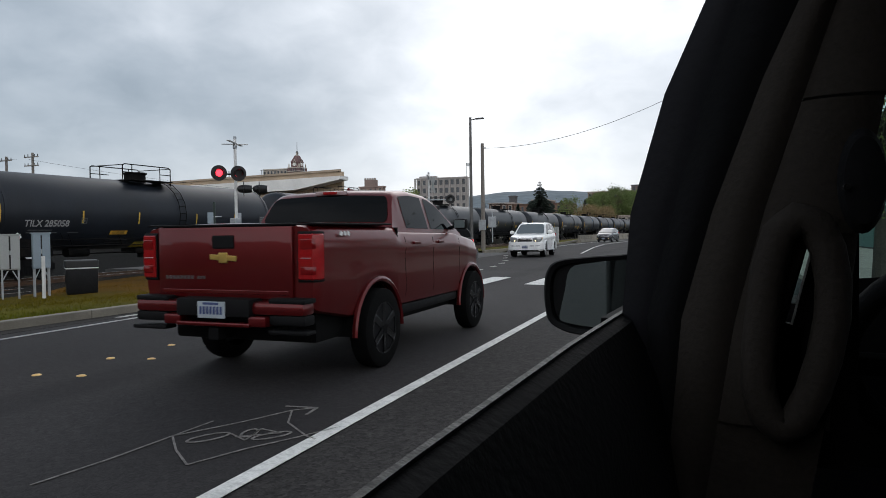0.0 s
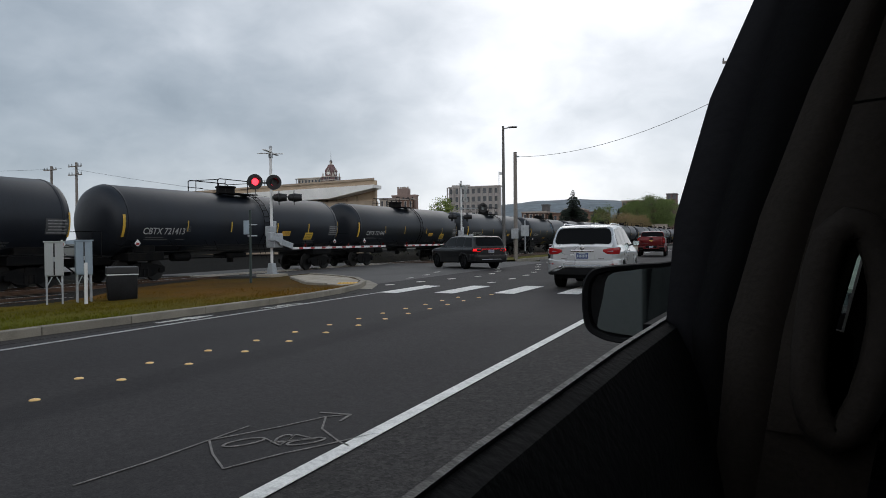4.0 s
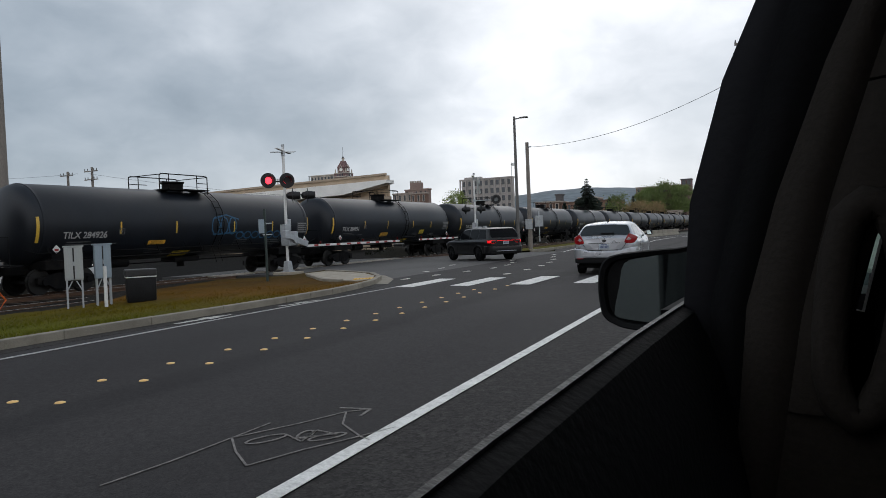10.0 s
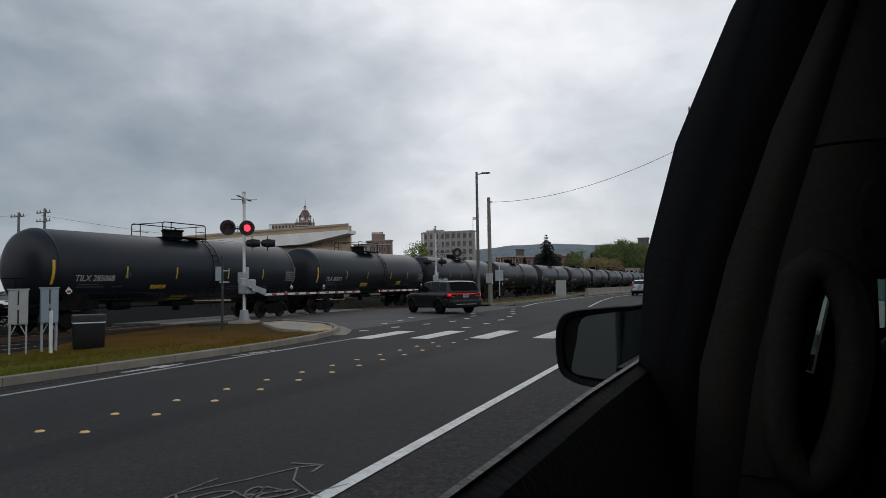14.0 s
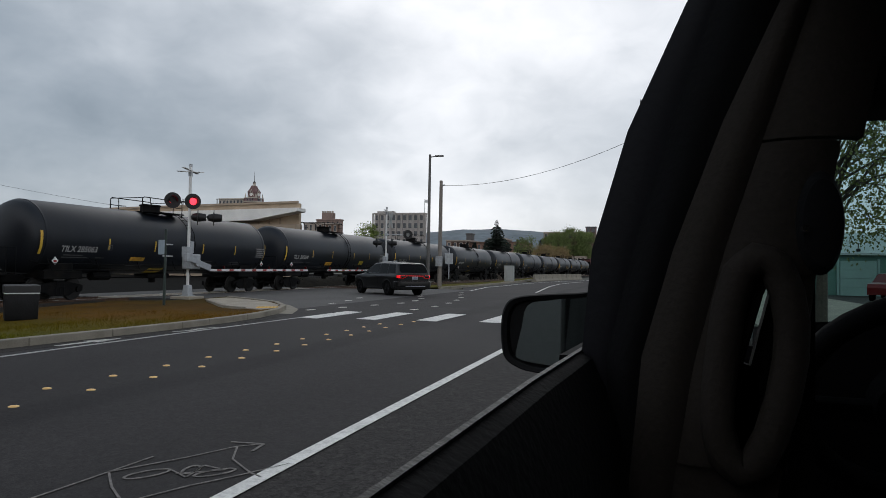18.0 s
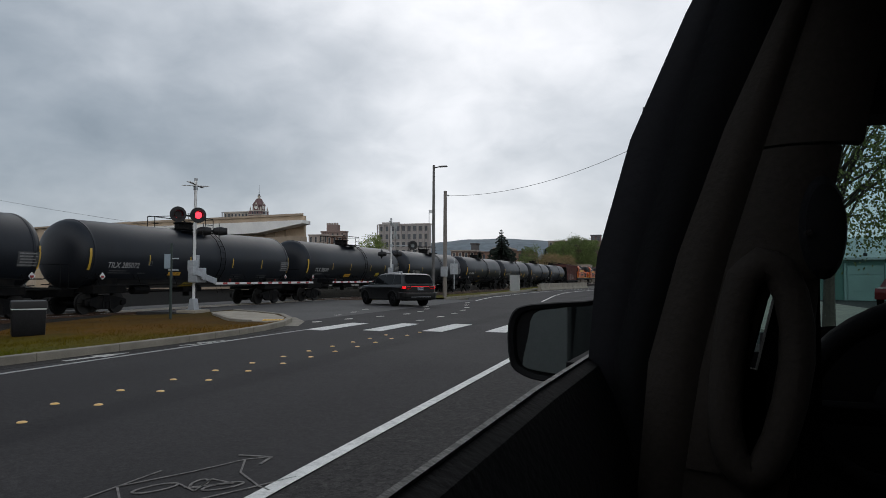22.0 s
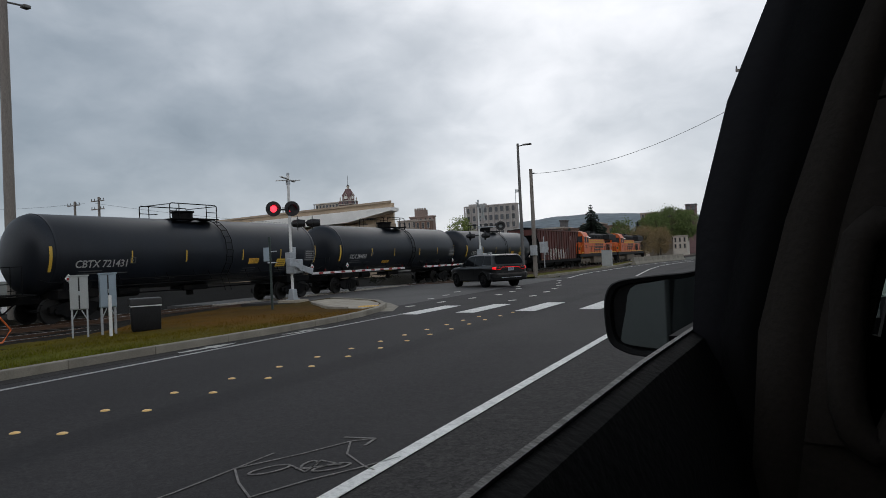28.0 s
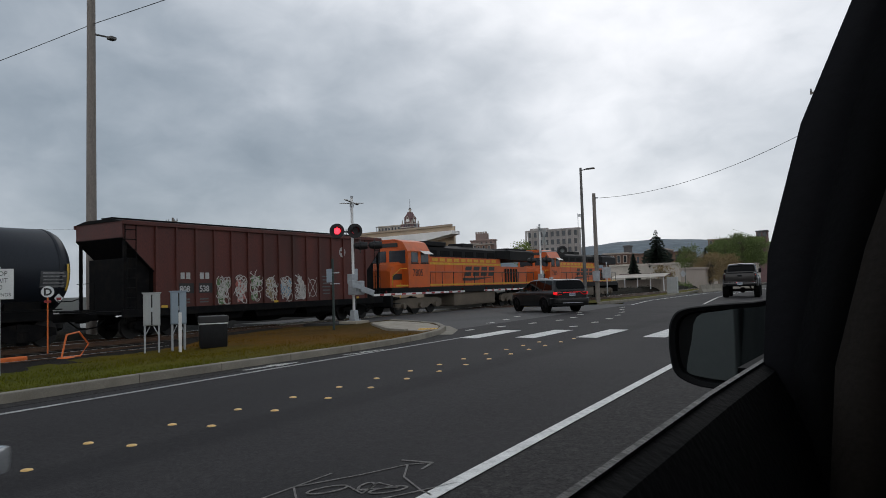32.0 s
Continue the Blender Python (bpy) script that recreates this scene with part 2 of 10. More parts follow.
TANK = mat("black_tank_paint", (0.0118, 0.0150, 0.0212), 0.42, 0, 0.25, 0.9, 40, 0.06, dirt=(0.015, 0.015, 0.016), dirt_amt=0.6, dirt_scale=0.7, spec=0.3, stretch=(0.5, 1.0, 0.4), rand=0.12)
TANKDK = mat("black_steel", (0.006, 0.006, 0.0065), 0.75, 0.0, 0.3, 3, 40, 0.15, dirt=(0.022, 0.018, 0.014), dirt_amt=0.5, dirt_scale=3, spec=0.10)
WHEELST = mat("wheel_steel", (0.018, 0.0165, 0.0155), 0.6, 0.4, 0.2, 10, 60, 0.1)
YEL = mat("reflective_yellow", (0.60, 0.38, 0.045), 0.45, 0, 0.1, 12, 90, 0.05)
YELDK = mat("placard_yellow", (0.52, 0.38, 0.03), 0.6, 0, 0.2, 6, 60, 0.1)
ORG = mat("placard_orange", (0.62, 0.34, 0.04), 0.6, 0, 0.2, 6, 60, 0.1)
STENC = mat("white_stencil", (0.42, 0.42, 0.41), 0.7, 0, 0.15, 12, 90, 0.05)
PANELG = mat("faded_test_panel", (0.055, 0.057, 0.06), 0.7, 0, 0.25, 8, 60, 0.05)
STENCP = mat("panel_stencil", (0.20, 0.20, 0.20), 0.7, 0, 0.3, 10, 90, 0.05)
STENCG = mat("grey_stencil", (0.10, 0.10, 0.10), 0.7, 0, 0.25, 12, 90, 0.05)
GRAFB = mat("blue_spray_paint", (0.035, 0.20, 0.33), 0.6, 0, 0.3, 6, 60, 0.05)
GRAFN = mat("dull_blue_spray_paint", (0.02, 0.085, 0.16), 0.7, 0, 0.3, 6, 60, 0.05)
GRAFW = mat("white_spray_paint", (0.45, 0.43, 0.40), 0.7, 0, 0.3, 6, 60, 0.05)
GRAFP = mat("pink_spray_paint", (0.38, 0.12, 0.10), 0.7, 0, 0.3, 6, 60, 0.05)
GRAFBL = mat("pale_blue_spray_paint", (0.16, 0.26, 0.34), 0.7, 0, 0.3, 6, 60, 0.05)
GRAFY = mat("tan_spray_paint", (0.26, 0.20, 0.11), 0.7, 0, 0.3, 6, 60, 0.05)
GRAFG = mat("green_spray_paint", (0.10, 0.17, 0.07), 0.7, 0, 0.3, 6, 60, 0.05)
HOPPER = mat("oxide_red_paint", (0.090, 0.0205, 0.0140), 0.62, 0, 0.3, 0.8, 30, 0.15, dirt=(0.052, 0.020, 0.0145), dirt_amt=0.75, dirt_scale=0.9, stretch=(1, 1, 0.35))
LOCO = mat("orange_loco_paint", (0.60, 0.105, 0.010), 0.42, 0, 0.12, 0.8, 40, 0.05, dirt=(0.20, 0.07, 0.03), dirt_amt=0.4, dirt_scale=1.1)
LOCOB = mat("black_loco_paint", (0.008, 0.008, 0.0085), 0.6, 0, 0.2, 1, 40, 0.1, dirt=(0.022, 0.018, 0.015), dirt_amt=0.6, dirt_scale=1, spec=0.15)
LOCOY = mat("yellow_loco_paint", (0.62, 0.34, 0.02), 0.5, 0, 0.15, 2, 40, 0.05)
LOCOW = mat("white_visor_paint", (0.62, 0.60, 0.56), 0.5, 0, 0.1, 2, 40, 0.05)
LOCOG = mat("tan_fuel_tank", (0.13, 0.105, 0.078), 0.8, 0, 0.25, 1, 30, 0.2)
GALV = mat("galvanised_steel", (0.40, 0.42, 0.44), 0.5, 0.5, 0.15, 5, 60, 0.1, dirt=(0.2, 0.19, 0.17), dirt_amt=0.4, dirt_scale=3)
WHITEP = mat("white_painted_steel", (0.70, 0.70, 0.69), 0.5, 0, 0.08, 3, 60, 0.05, dirt=(0.35, 0.33, 0.3), dirt_amt=0.35, dirt_scale=3)
GREYCAB = mat("grey_cabinet_paint", (0.36, 0.375, 0.37), 0.55, 0.1, 0.1, 2, 50, 0.08, dirt=(0.25, 0.24, 0.21), dirt_amt=0.5, dirt_scale=2)
BLUECAB = mat("bluish_cabinet_paint", (0.26, 0.32, 0.37), 0.55, 0.1, 0.1, 2, 50, 0.08, dirt=(0.16, 0.18, 0.19), dirt_amt=0.5, dirt_scale=2)
BLACKP = mat("black_plastic", (0.015, 0.015, 0.016), 0.5, 0, 0.2, 6, 80, 0.15)
BLACKBAG = mat("black_bag_sheet", (0.008, 0.008, 0.009), 0.5, 0, 0.2, 6, 20, 0.6, spec=0.2)
SIGBLK = mat("black_signal_paint", (0.005, 0.005, 0.006), 0.55, 0, 0.2, 6, 60, 0.1)
REDLENS = mat("dark_red_lens", (0.10, 0.008, 0.008), 0.12, 0, 0.1, 20, 90, 0.0)
REDLIT = mat("lit_red_lens", (0.5, 0.02, 0.02), 0.3, 0, 0.1, 20, 90, 0.0, emit=(1.0, 0.03, 0.05), power=3.2)
REDSTR = mat("red_reflective", (0.30, 0.022, 0.022), 0.5, 0, 0.1, 8, 80, 0.05)
WOOD = mat("weathered_pole_wood", (0.22, 0.195, 0.172), 0.9, 0, 0.3, 2, 30, 0.6, stretch=(3, 3, 0.25), dirt=(0.12, 0.1, 0.085), dirt_amt=0.6, dirt_scale=2)
LAMPP = mat("lamp_post_bronze", (0.12, 0.115, 0.11), 0.55, 0.4, 0.15, 4, 60, 0.1)
GREENP = mat("dark_green_post", (0.03, 0.045, 0.04), 0.6, 0.2, 0.2, 5, 60, 0.1)
ORANGEP = mat("orange_painted_metal", (0.72, 0.16, 0.03), 0.55, 0, 0.15, 5, 60, 0.1)
SIGNW = mat("sign_white", (0.68, 0.69, 0.68), 0.45, 0, 0.08, 3, 60, 0.03)
SIGNK = mat("sign_black", (0.02, 0.02, 0.02), 0.5, 0, 0.1, 3, 60, 0.03)
TYRE = mat("tyre_rubber", (0.0045, 0.0045, 0.0045), 0.9, 0, 0.25, 10, 80, 0.3, spec=0.06)
RIM = mat("alloy_rim", (0.58, 0.58, 0.59), 0.28, 0.9, 0.1, 8, 60, 0.03)
RIMDK = mat("dark_rim", (0.005, 0.005, 0.006), 0.4, 0.1, 0.1, 8, 60, 0.03, spec=0.2)
RIMCUT = mat("machined_black_rim", (0.05, 0.05, 0.053), 0.22, 0.9, 0.1, 8, 60, 0.03)
BADGEG = mat("dull_badge_grey", (0.11, 0.09, 0.09), 0.35, 0.5, 0.1, 8, 60, 0.0)
CHROME = mat("chrome_trim", (0.62, 0.62, 0.62), 0.15, 1.0, 0.05, 8, 60, 0.0)
TINT = mat("tinted_glass", (0.003, 0.0034, 0.004), 0.03, 0, 0.05, 3, 60, 0.0, spec=0.09)
SIDEW = mat("clear_side_glass", (0.014, 0.018, 0.020), 0.02, 0, 0.05, 3, 60, 0.0, spec=0.45, coat=0.15)
CLEARW = mat("windscreen_glass", (0.085, 0.100, 0.105), 0.02, 0, 0.05, 3, 60, 0.0, spec=0.9, coat=1.0)
TAIL = mat("tail_lamp_red", (0.27, 0.008, 0.010), 0.12, 0, 0.1, 20, 90, 0.0, coat=0.3, spec=0.3)
TAILDK = mat("deep_red_lens", (0.16, 0.004, 0.005), 0.10, 0, 0.1, 20, 90, 0.0, coat=0.3, spec=0.3)
REVL = mat("pale_pink_lens", (0.34, 0.24, 0.24), 0.12, 0, 0.1, 20, 90, 0.0, coat=0.5)
TAILLIT = mat("lit_tail_lamp", (0.5, 0.015, 0.015), 0.15, 0, 0.1, 20, 90, 0.0, emit=(1.0, 0.012, 0.02), power=0.75, coat=0.6)
HEADL = mat("headlamp_lens", (0.42, 0.43, 0.44), 0.08, 0.5, 0.1, 20, 90, 0.0, coat=1.0)
SMOKED = mat("smoked_red_lens", (0.008, 0.002, 0.002), 0.1, 0, 0.2, 20, 90, 0.0, coat=0.2, spec=0.3)
HEADWARM = mat("warm_lit_bulb", (0.8, 0.7, 0.4), 0.2, 0, 0.05, 20, 90, 0.0, emit=(1.0, 0.80, 0.42), power=2.2)
DULLCHR = mat("dull_chrome", (0.075, 0.075, 0.075), 0.25, 0.9, 0.15, 4, 40, 0.05)
UNDER = mat("underbody_black", (0.004, 0.004, 0.004), 0.9, 0, 0.2, 6, 60, 0.1, spec=0.12)
TRIMBLK = mat("black_car_trim", (0.0045, 0.0045, 0.005), 0.65, 0, 0.12, 6, 80, 0.08, spec=0.15)
PLATE = mat("plate_white", (0.36, 0.40, 0.43), 0.45, 0, 0.06, 6, 60, 0.02)
PLATEB = mat("plate_dark_blue", (0.04, 0.06, 0.16), 0.5, 0, 0.06, 6, 60, 0.02)
GOLDEM = mat("gold_emblem", (0.52, 0.36, 0.10), 0.3, 0.7, 0.05, 6, 60, 0.02)
P_RED = paint("crimson_pickup_paint", (0.105, 0.0034, 0.0046), 0.5, 0.3, 0.45, 0.3)
P_WHITE = paint("white_car_paint", (0.84, 0.84, 0.83), 0.0)
P_SILVER = paint("silver_car_paint", (0.52, 0.53, 0.54), 0.7, 0.28)
P_SILVER2 = paint("brushed_silver_paint", (0.52, 0.53, 0.56), 0.7, 0.28)
P_GREY = paint("charcoal_car_paint", (0.050, 0.050, 0.060), 0.75, 0.25)
P_BLACK = paint("black_car_paint", (0.005, 0.0053, 0.006), 0.1, 0.3, 0.32, 0.25)
P_GUN = paint("gunmetal_pickup_paint", (0.036, 0.0335, 0.0325), 0.6, 0.36, 0.4, 0.45)
# cabin trim colours set far too dark, holding the interior's shade
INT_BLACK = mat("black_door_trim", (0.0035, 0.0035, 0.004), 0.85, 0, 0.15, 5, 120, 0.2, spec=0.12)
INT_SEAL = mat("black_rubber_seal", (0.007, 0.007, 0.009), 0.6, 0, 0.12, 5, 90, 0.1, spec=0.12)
INT_TAUPE = mat("shade_dark_taupe_trim", (0.0235, 0.0197, 0.0165), 0.85, 0, 0.12, 4, 160, 0.25, spec=0.12)
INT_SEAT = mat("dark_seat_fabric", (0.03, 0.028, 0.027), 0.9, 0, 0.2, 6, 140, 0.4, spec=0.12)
HEADLINER = mat("shade_dark_headliner", (0.014, 0.013, 0.012), 0.95, 0, 0.12, 5, 150, 0.3, spec=0.12)
VANPAINT = paint("dark_van_paint", (0.03, 0.033, 0.04), 0.3)
MIRRORG = mat("mirror_glass", (0.44, 0.52, 0.52), 0.03, 1.0, 0.03, 6, 60, 0.0)
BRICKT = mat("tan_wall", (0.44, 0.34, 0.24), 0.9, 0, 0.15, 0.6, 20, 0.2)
# darker copy of the tan wall, with shade put into its colour
BRICKT_SHADE = mat("tan_shadow_wall", (0.33, 0.26, 0.19), 0.9, 0, 0.15, 0.6, 20, 0.2)
ROOFW = mat("white_metal_roof", (0.80, 0.78, 0.74), 0.6, 0, 0.1, 0.5, 20, 0.1)
CLOCKW = mat("pale_clock_dial", (0.78, 0.76, 0.72), 0.6, 0, 0.05, 2, 20, 0.0)
BRICKR = mat("red_brick_tower", (0.17, 0.10, 0.098), 0.9, 0, 0.2, 0.6, 10, 0.2)
BRICKP = mat("pinkish_brick", (0.25, 0.18, 0.155), 0.9, 0, 0.15, 0.3, 6, 0.2)
STONE = mat("pale_stone", (0.48, 0.43, 0.37), 0.85, 0, 0.15, 0.6, 10, 0.2)
BEIGEB = mat("beige_block", (0.34, 0.29, 0.25), 0.9, 0, 0.15, 0.3, 6, 0.2)
GREYB = mat("grey_concrete_block", (0.36, 0.33, 0.31), 0.9, 0, 0.15, 0.3, 6, 0.2)
BROWNB = mat("brown_brick_block", (0.16, 0.095, 0.07), 0.9, 0, 0.2, 0.3, 6, 0.2, rand=0.3)
WINDK = mat("dark_window_glass", (0.035, 0.042, 0.05), 0.12, 0, 0.2, 1.5, 20, 0.0, rand=0.4)
SLATE = mat("slate_roof", (0.09, 0.085, 0.085), 0.8, 0, 0.2, 0.6, 10, 0.2)
LEAF_S = mat("spring_leaf", (0.13, 0.17, 0.035), 0.7, 0, 0.3, 0.3, 8, 0.2, rand=0.2)
LEAF_D = mat("deep_green_leaf", (0.12, 0.165, 0.045), 0.75, 0, 0.25, 0.25, 8, 0.2, rand=0.15)
LEAF_F = mat("fir_needle", (0.018, 0.030, 0.020), 0.85, 0, 0.3, 0.4, 8, 0.2)
LEAF_B = mat("budding_twig", (0.25, 0.18, 0.085), 0.85, 0, 0.3, 0.3, 8, 0.2)
BARK = mat("tree_bark", (0.06, 0.048, 0.038), 0.9, 0, 0.3, 2, 20, 0.6)
# blue-grey paints the distance haze into the ridge's own colour
HILL = mat("hazy_wooded_ridge", (0.12, 0.155, 0.18), 0.95, 0, 0.25, 0.006, 0.05, 0.1)
TEAL = mat("teal_wall", (0.085, 0.17, 0.145), 0.8, 0, 0.1, 0.5, 20, 0.1)

LEAF_M = mat("maple_leaf", (0.115, 0.135, 0.028), 0.6, 0, 0.3, 3, 18, 0.1)
TEALP = mat("pale_teal_panel", (0.20, 0.30, 0.28), 0.7, 0, 0.1, 0.8, 20, 0.1)


def along_axis(ma, axis, stops, wobble=0.0, wscale=1.0):
    """Multiply the base colour by a tint that changes along one axis of the ground: (place, colour) stops."""
    nt = ma.node_tree
    N, K = nt.nodes.new, nt.links.new
    b = nt.nodes["Principled BSDF"]
    src = b.inputs["Base Color"].links[0].from_socket
    tc = N("ShaderNodeTexCoord")
    sp = N("ShaderNodeSeparateXYZ")
    K(tc.outputs["Object"], sp.inputs[0])
    n = N("ShaderNodeTexNoise"); n.inputs["Scale"].default_value = wscale; n.inputs["Detail"].default_value = 5
    K(tc.outputs["Object"], n.inputs["Vector"])
    w = N("ShaderNodeMath"); w.operation = "MULTIPLY_ADD"; w.inputs[1].default_value = wobble
    K(n.outputs[0], w.inputs[0]); K(sp.outputs[axis], w.inputs[2])
    p0, p1 = stops[0][0], stops[-1][0]
    mr = N("ShaderNodeMapRange"); mr.inputs["From Min"].default_value, mr.inputs["From Max"].default_value = p0 + wobble / 2, p1 + wobble / 2
    K(w.outputs[0], mr.inputs[0])
    rp = N("ShaderNodeValToRGB"); cr = rp.color_ramp; cr.interpolation = "EASE"
    cr.elements[0].position, cr.elements[0].color = 0.0, (*stops[0][1], 1)
    cr.elements[1].position, cr.elements[1].color = 1.0, (*stops[-1][1], 1)
    for p, c in stops[1:-1]:
        e = cr.elements.new((p - p0) / (p1 - p0)); e.color = (*c, 1)
    K(mr.outputs[0], rp.inputs[0])
    mx = N("ShaderNodeMix"); mx.data_type = "RGBA"; mx.blend_type = "MULTIPLY"; mx.inputs[0].default_value = 1.0
    K(src, mx.inputs[6]); K(rp.outputs[0], mx.inputs[7]); K(mx.outputs[2], b.inputs["Base Color"])


def speckle(ma, scale, amount):
    """Light stone chips showing in the surface."""
    nt = ma.node_tree
    N, K = nt.nodes.new, nt.links.new
    b = nt.nodes["Principled BSDF"]
    src = b.inputs["Base Color"].links[0].from_socket
    tc = N("ShaderNodeTexCoord")
    v = N("ShaderNodeTexVoronoi"); v.inputs["Scale"].default_value = scale
    K(tc.outputs["Object"], v.inputs["Vector"])
    mr = N("ShaderNodeMapRange"); mr.inputs["From Min"].default_value, mr.inputs["From Max"].default_value = 0.0, 1.0
    mr.inputs["To Min"].default_value, mr.inputs["To Max"].default_value = 1 - amount, 1 + amount
    K(v.outputs["Color"], mr.inputs[0])
    mx = N("ShaderNodeMix"); mx.data_type = "RGBA"; mx.blend_type = "MULTIPLY"; mx.inputs[0].default_value = 1.0
    K(src, mx.inputs[6]); K(mr.outputs[0], mx.inputs[7]); K(mx.outputs[2], b.inputs["Base Color"])


G1, G2 = (1.0, 1.0, 1.0), (0.66, 0.66, 0.68)
# dark sealed seam beside the studs, paler worn wheel tracks
along_axis(ASPHALT, 0, [(-9.0, G1), (-7.6, (0.9, 0.9, 0.9)), (-6.3, G1), (-6.05, (0.72, 0.72, 0.73)), (-5.65, G2), (-5.3, (1.02, 1.02, 1.02)), (-4.6, (1.12, 1.12, 1.12)), (-3.7, (0.98, 0.98, 0.98)), (-2.6, (1.05, 1.05, 1.05))], 0.25, 1.5)
speckle(ASPHALT, 26, 0.22)
speckle(ASPHALT, 75, 0.42)
speckle(ASPHALT_OLD, 38, 0.5)
along_axis(GRASSG, 1, [(-20, (0.80, 1.02, 0.8)), (8, (0.86, 1.04, 0.8)), (12.5, (1.05, 0.95, 0.75)), (15.5, (1.18, 0.72, 0.62)), (19.5, (0.85, 0.52, 0.5)), (23, (0.6, 0.48, 0.55)), (40, (0.7, 0.6, 0.6)), (48, (0.95, 1.0, 0.8)), (80, (0.95, 1.0, 0.8))], 3.0, 0.7)
GRASSB = mat("grass_blade", (0.118, 0.102, 0.013), 0.9, 0, 0.25, 1.5, 30, 0.0, spec=0.05)
along_axis(GRASSB, 1, [(-20, (0.80, 1.02, 0.8)), (8, (0.86, 1.04, 0.8)), (12.5, (1.05, 0.92, 0.75)), (15.5, (1.25, 0.76, 0.62)), (19.5, (1.0, 0.60, 0.5)), (23, (0.8, 0.55, 0.55)), (40, (0.7, 0.6, 0.6)), (48, (0.95, 1.0, 0.8)), (80, (0.95, 1.0, 0.8))], 3.0, 0.7)
# gravel darkened so its colour carries the shade under the train
YARD = mat("shade_dark_gravel", (0.0095, 0.009, 0.0085), 0.95, 0, 0.4, 1.5, 20, 0.8, spec=0.02, bump_dist=0.03)
LINET = mat("thin_worn_line", (0.40, 0.39, 0.375), 0.75, 0, 0.25, 3, 70, 0.3, dirt=(0.10, 0.098, 0.095), dirt_amt=0.7, dirt_scale=9)
LINEW = mat("worn_road_symbol", (0.55, 0.54, 0.51), 0.8, 0, 0.3, 4, 60, 0.2, dirt=(0.06, 0.058, 0.056), dirt_amt=0.9, dirt_scale=7)
LEAF_K = mat("dark_bramble", (0.018, 0.020, 0.012), 0.9, 0, 0.3, 1, 12, 0.1, spec=0.1)
BANKM = mat("dark_filler_earth", (0.014, 0.0125, 0.009), 0.95, 0, 0.4, 1.5, 18, 0.9, spec=0.05, dirt=(0.026, 0.021, 0.014), dirt_amt=0.6, dirt_scale=2.5, bump_dist=0.05)
ROOFT = mat("pale_teal_roof", (0.34, 0.42, 0.41), 0.6, 0, 0.1, 0.5, 20, 0.1)
# lighter than the door trim, painting the light caught along the sill
SEALW = mat("worn_sill_highlight", (0.010, 0.0105, 0.0115), 0.5, 0, 0.3, 8, 60, 0.3, spec=0.3)
SCREENG = glass_mat("tinted_windscreen", (0.43, 0.58, 0.57))
# ---- mesh helpers ----
def mesh_ob(name, bm, material, smooth=False):
    me = bpy.data.meshes.new(name)
    bmesh.ops.recalc_face_normals(bm, faces=bm.faces)
    bm.to_mesh(me)
    bm.free()
    for m in (material if isinstance(material, (list, tuple)) else (material,)):
        me.materials.append(m)
    if smooth:
        me.polygons.foreach_set("use_smooth", [True] * len(me.polygons))
        me.set_sharp_from_angle(angle=radians(38))
    return new(name, me)


def part(name, bm, material, parent, label="", smooth=False):
    ob = mesh_ob(name, bm, material, smooth)
    ob.parent = parent
    if label:
        ob["label"] = label
    return ob


def thing(name, label, category, group="", kind="", m=None):
    e = new(name)
    e.empty_display_size = 0.2
    tagged(e, label, category, group, kind)
    if m is not None:
        e.matrix_world = m
    return e


def B():
    return bmesh.new()


def box(bm, c, s, rot=None, bevel=0.0, taper=None):
    """Box by centre and size; rot: 3x3 matrix; bevel in metres."""
    r = bmesh.ops.create_cube(bm, size=1.0)
    vs = r["verts"]
    for v in vs:
        co = Vector((v.co.x * s[0], v.co.y * s[1], v.co.z * s[2]))
        if taper and v.co.z > 0:
            co.x *= taper[0]; co.y *= taper[1]
        if rot is not None:
            co = rot @ co
        v.co = co + Vector(c)
    if bevel:
        es = {e for v in vs for e in v.link_edges}
        bmesh.ops.bevel(bm, geom=list(es), offset=bevel, segments=2, affect="EDGES", profile=0.6)
    return bm


def cyl(bm, a, b, r, seg=12, r2=None, caps=True):
    """Cylinder or cone between two points."""
    a, b = Vector(a), Vector(b)
    d = b - a
    q = d.to_track_quat("Z", "Y").to_matrix()
    r2 = r if r2 is None else r2
    ra, rb = [], []
    for i in range(seg):
        t = 2 * math.pi * i / seg
        o = Vector((math.cos(t), math.sin(t), 0))
        ra.append(bm.verts.new(a + q @ (o * r)))
        rb.append(bm.verts.new(b + q @ (o * r2)))
    for i in range(seg):
        j = (i + 1) % seg
        bm.faces.new((ra[i], ra[j], rb[j], rb[i]))
    if caps:
        bm.faces.new(ra[::-1]); bm.faces.new(rb)
    return bm


def tube(bm, pts, r, seg=8, closed=False):
    """Bent round bar along points."""
    pts = [Vector(p) for p in pts]
    n = len(pts)
    rings = []
    for i, p in enumerate(pts):
        t = (pts[(i + 1) % n] if (i < n - 1 or closed) else p) - (pts[i - 1] if (i > 0 or closed) else p)
        q = t.to_track_quat("Z", "Y").to_matrix()
        rings.append([bm.verts.new(p + q @ Vector((math.cos(2 * math.pi * k / seg) * r, math.sin(2 * math.pi * k / seg) * r, 0))) for k in range(seg)])
    for i in range(n if closed else n - 1):
        a, b = rings[i], rings[(i + 1) % n]
        for k in range(seg):
            l = (k + 1) % seg
            bm.faces.new((a[k], a[l], b[l], b[k]))
    if not closed:
        bm.faces.new(rings[0][::-1]); bm.faces.new(rings[-1])
    return bm


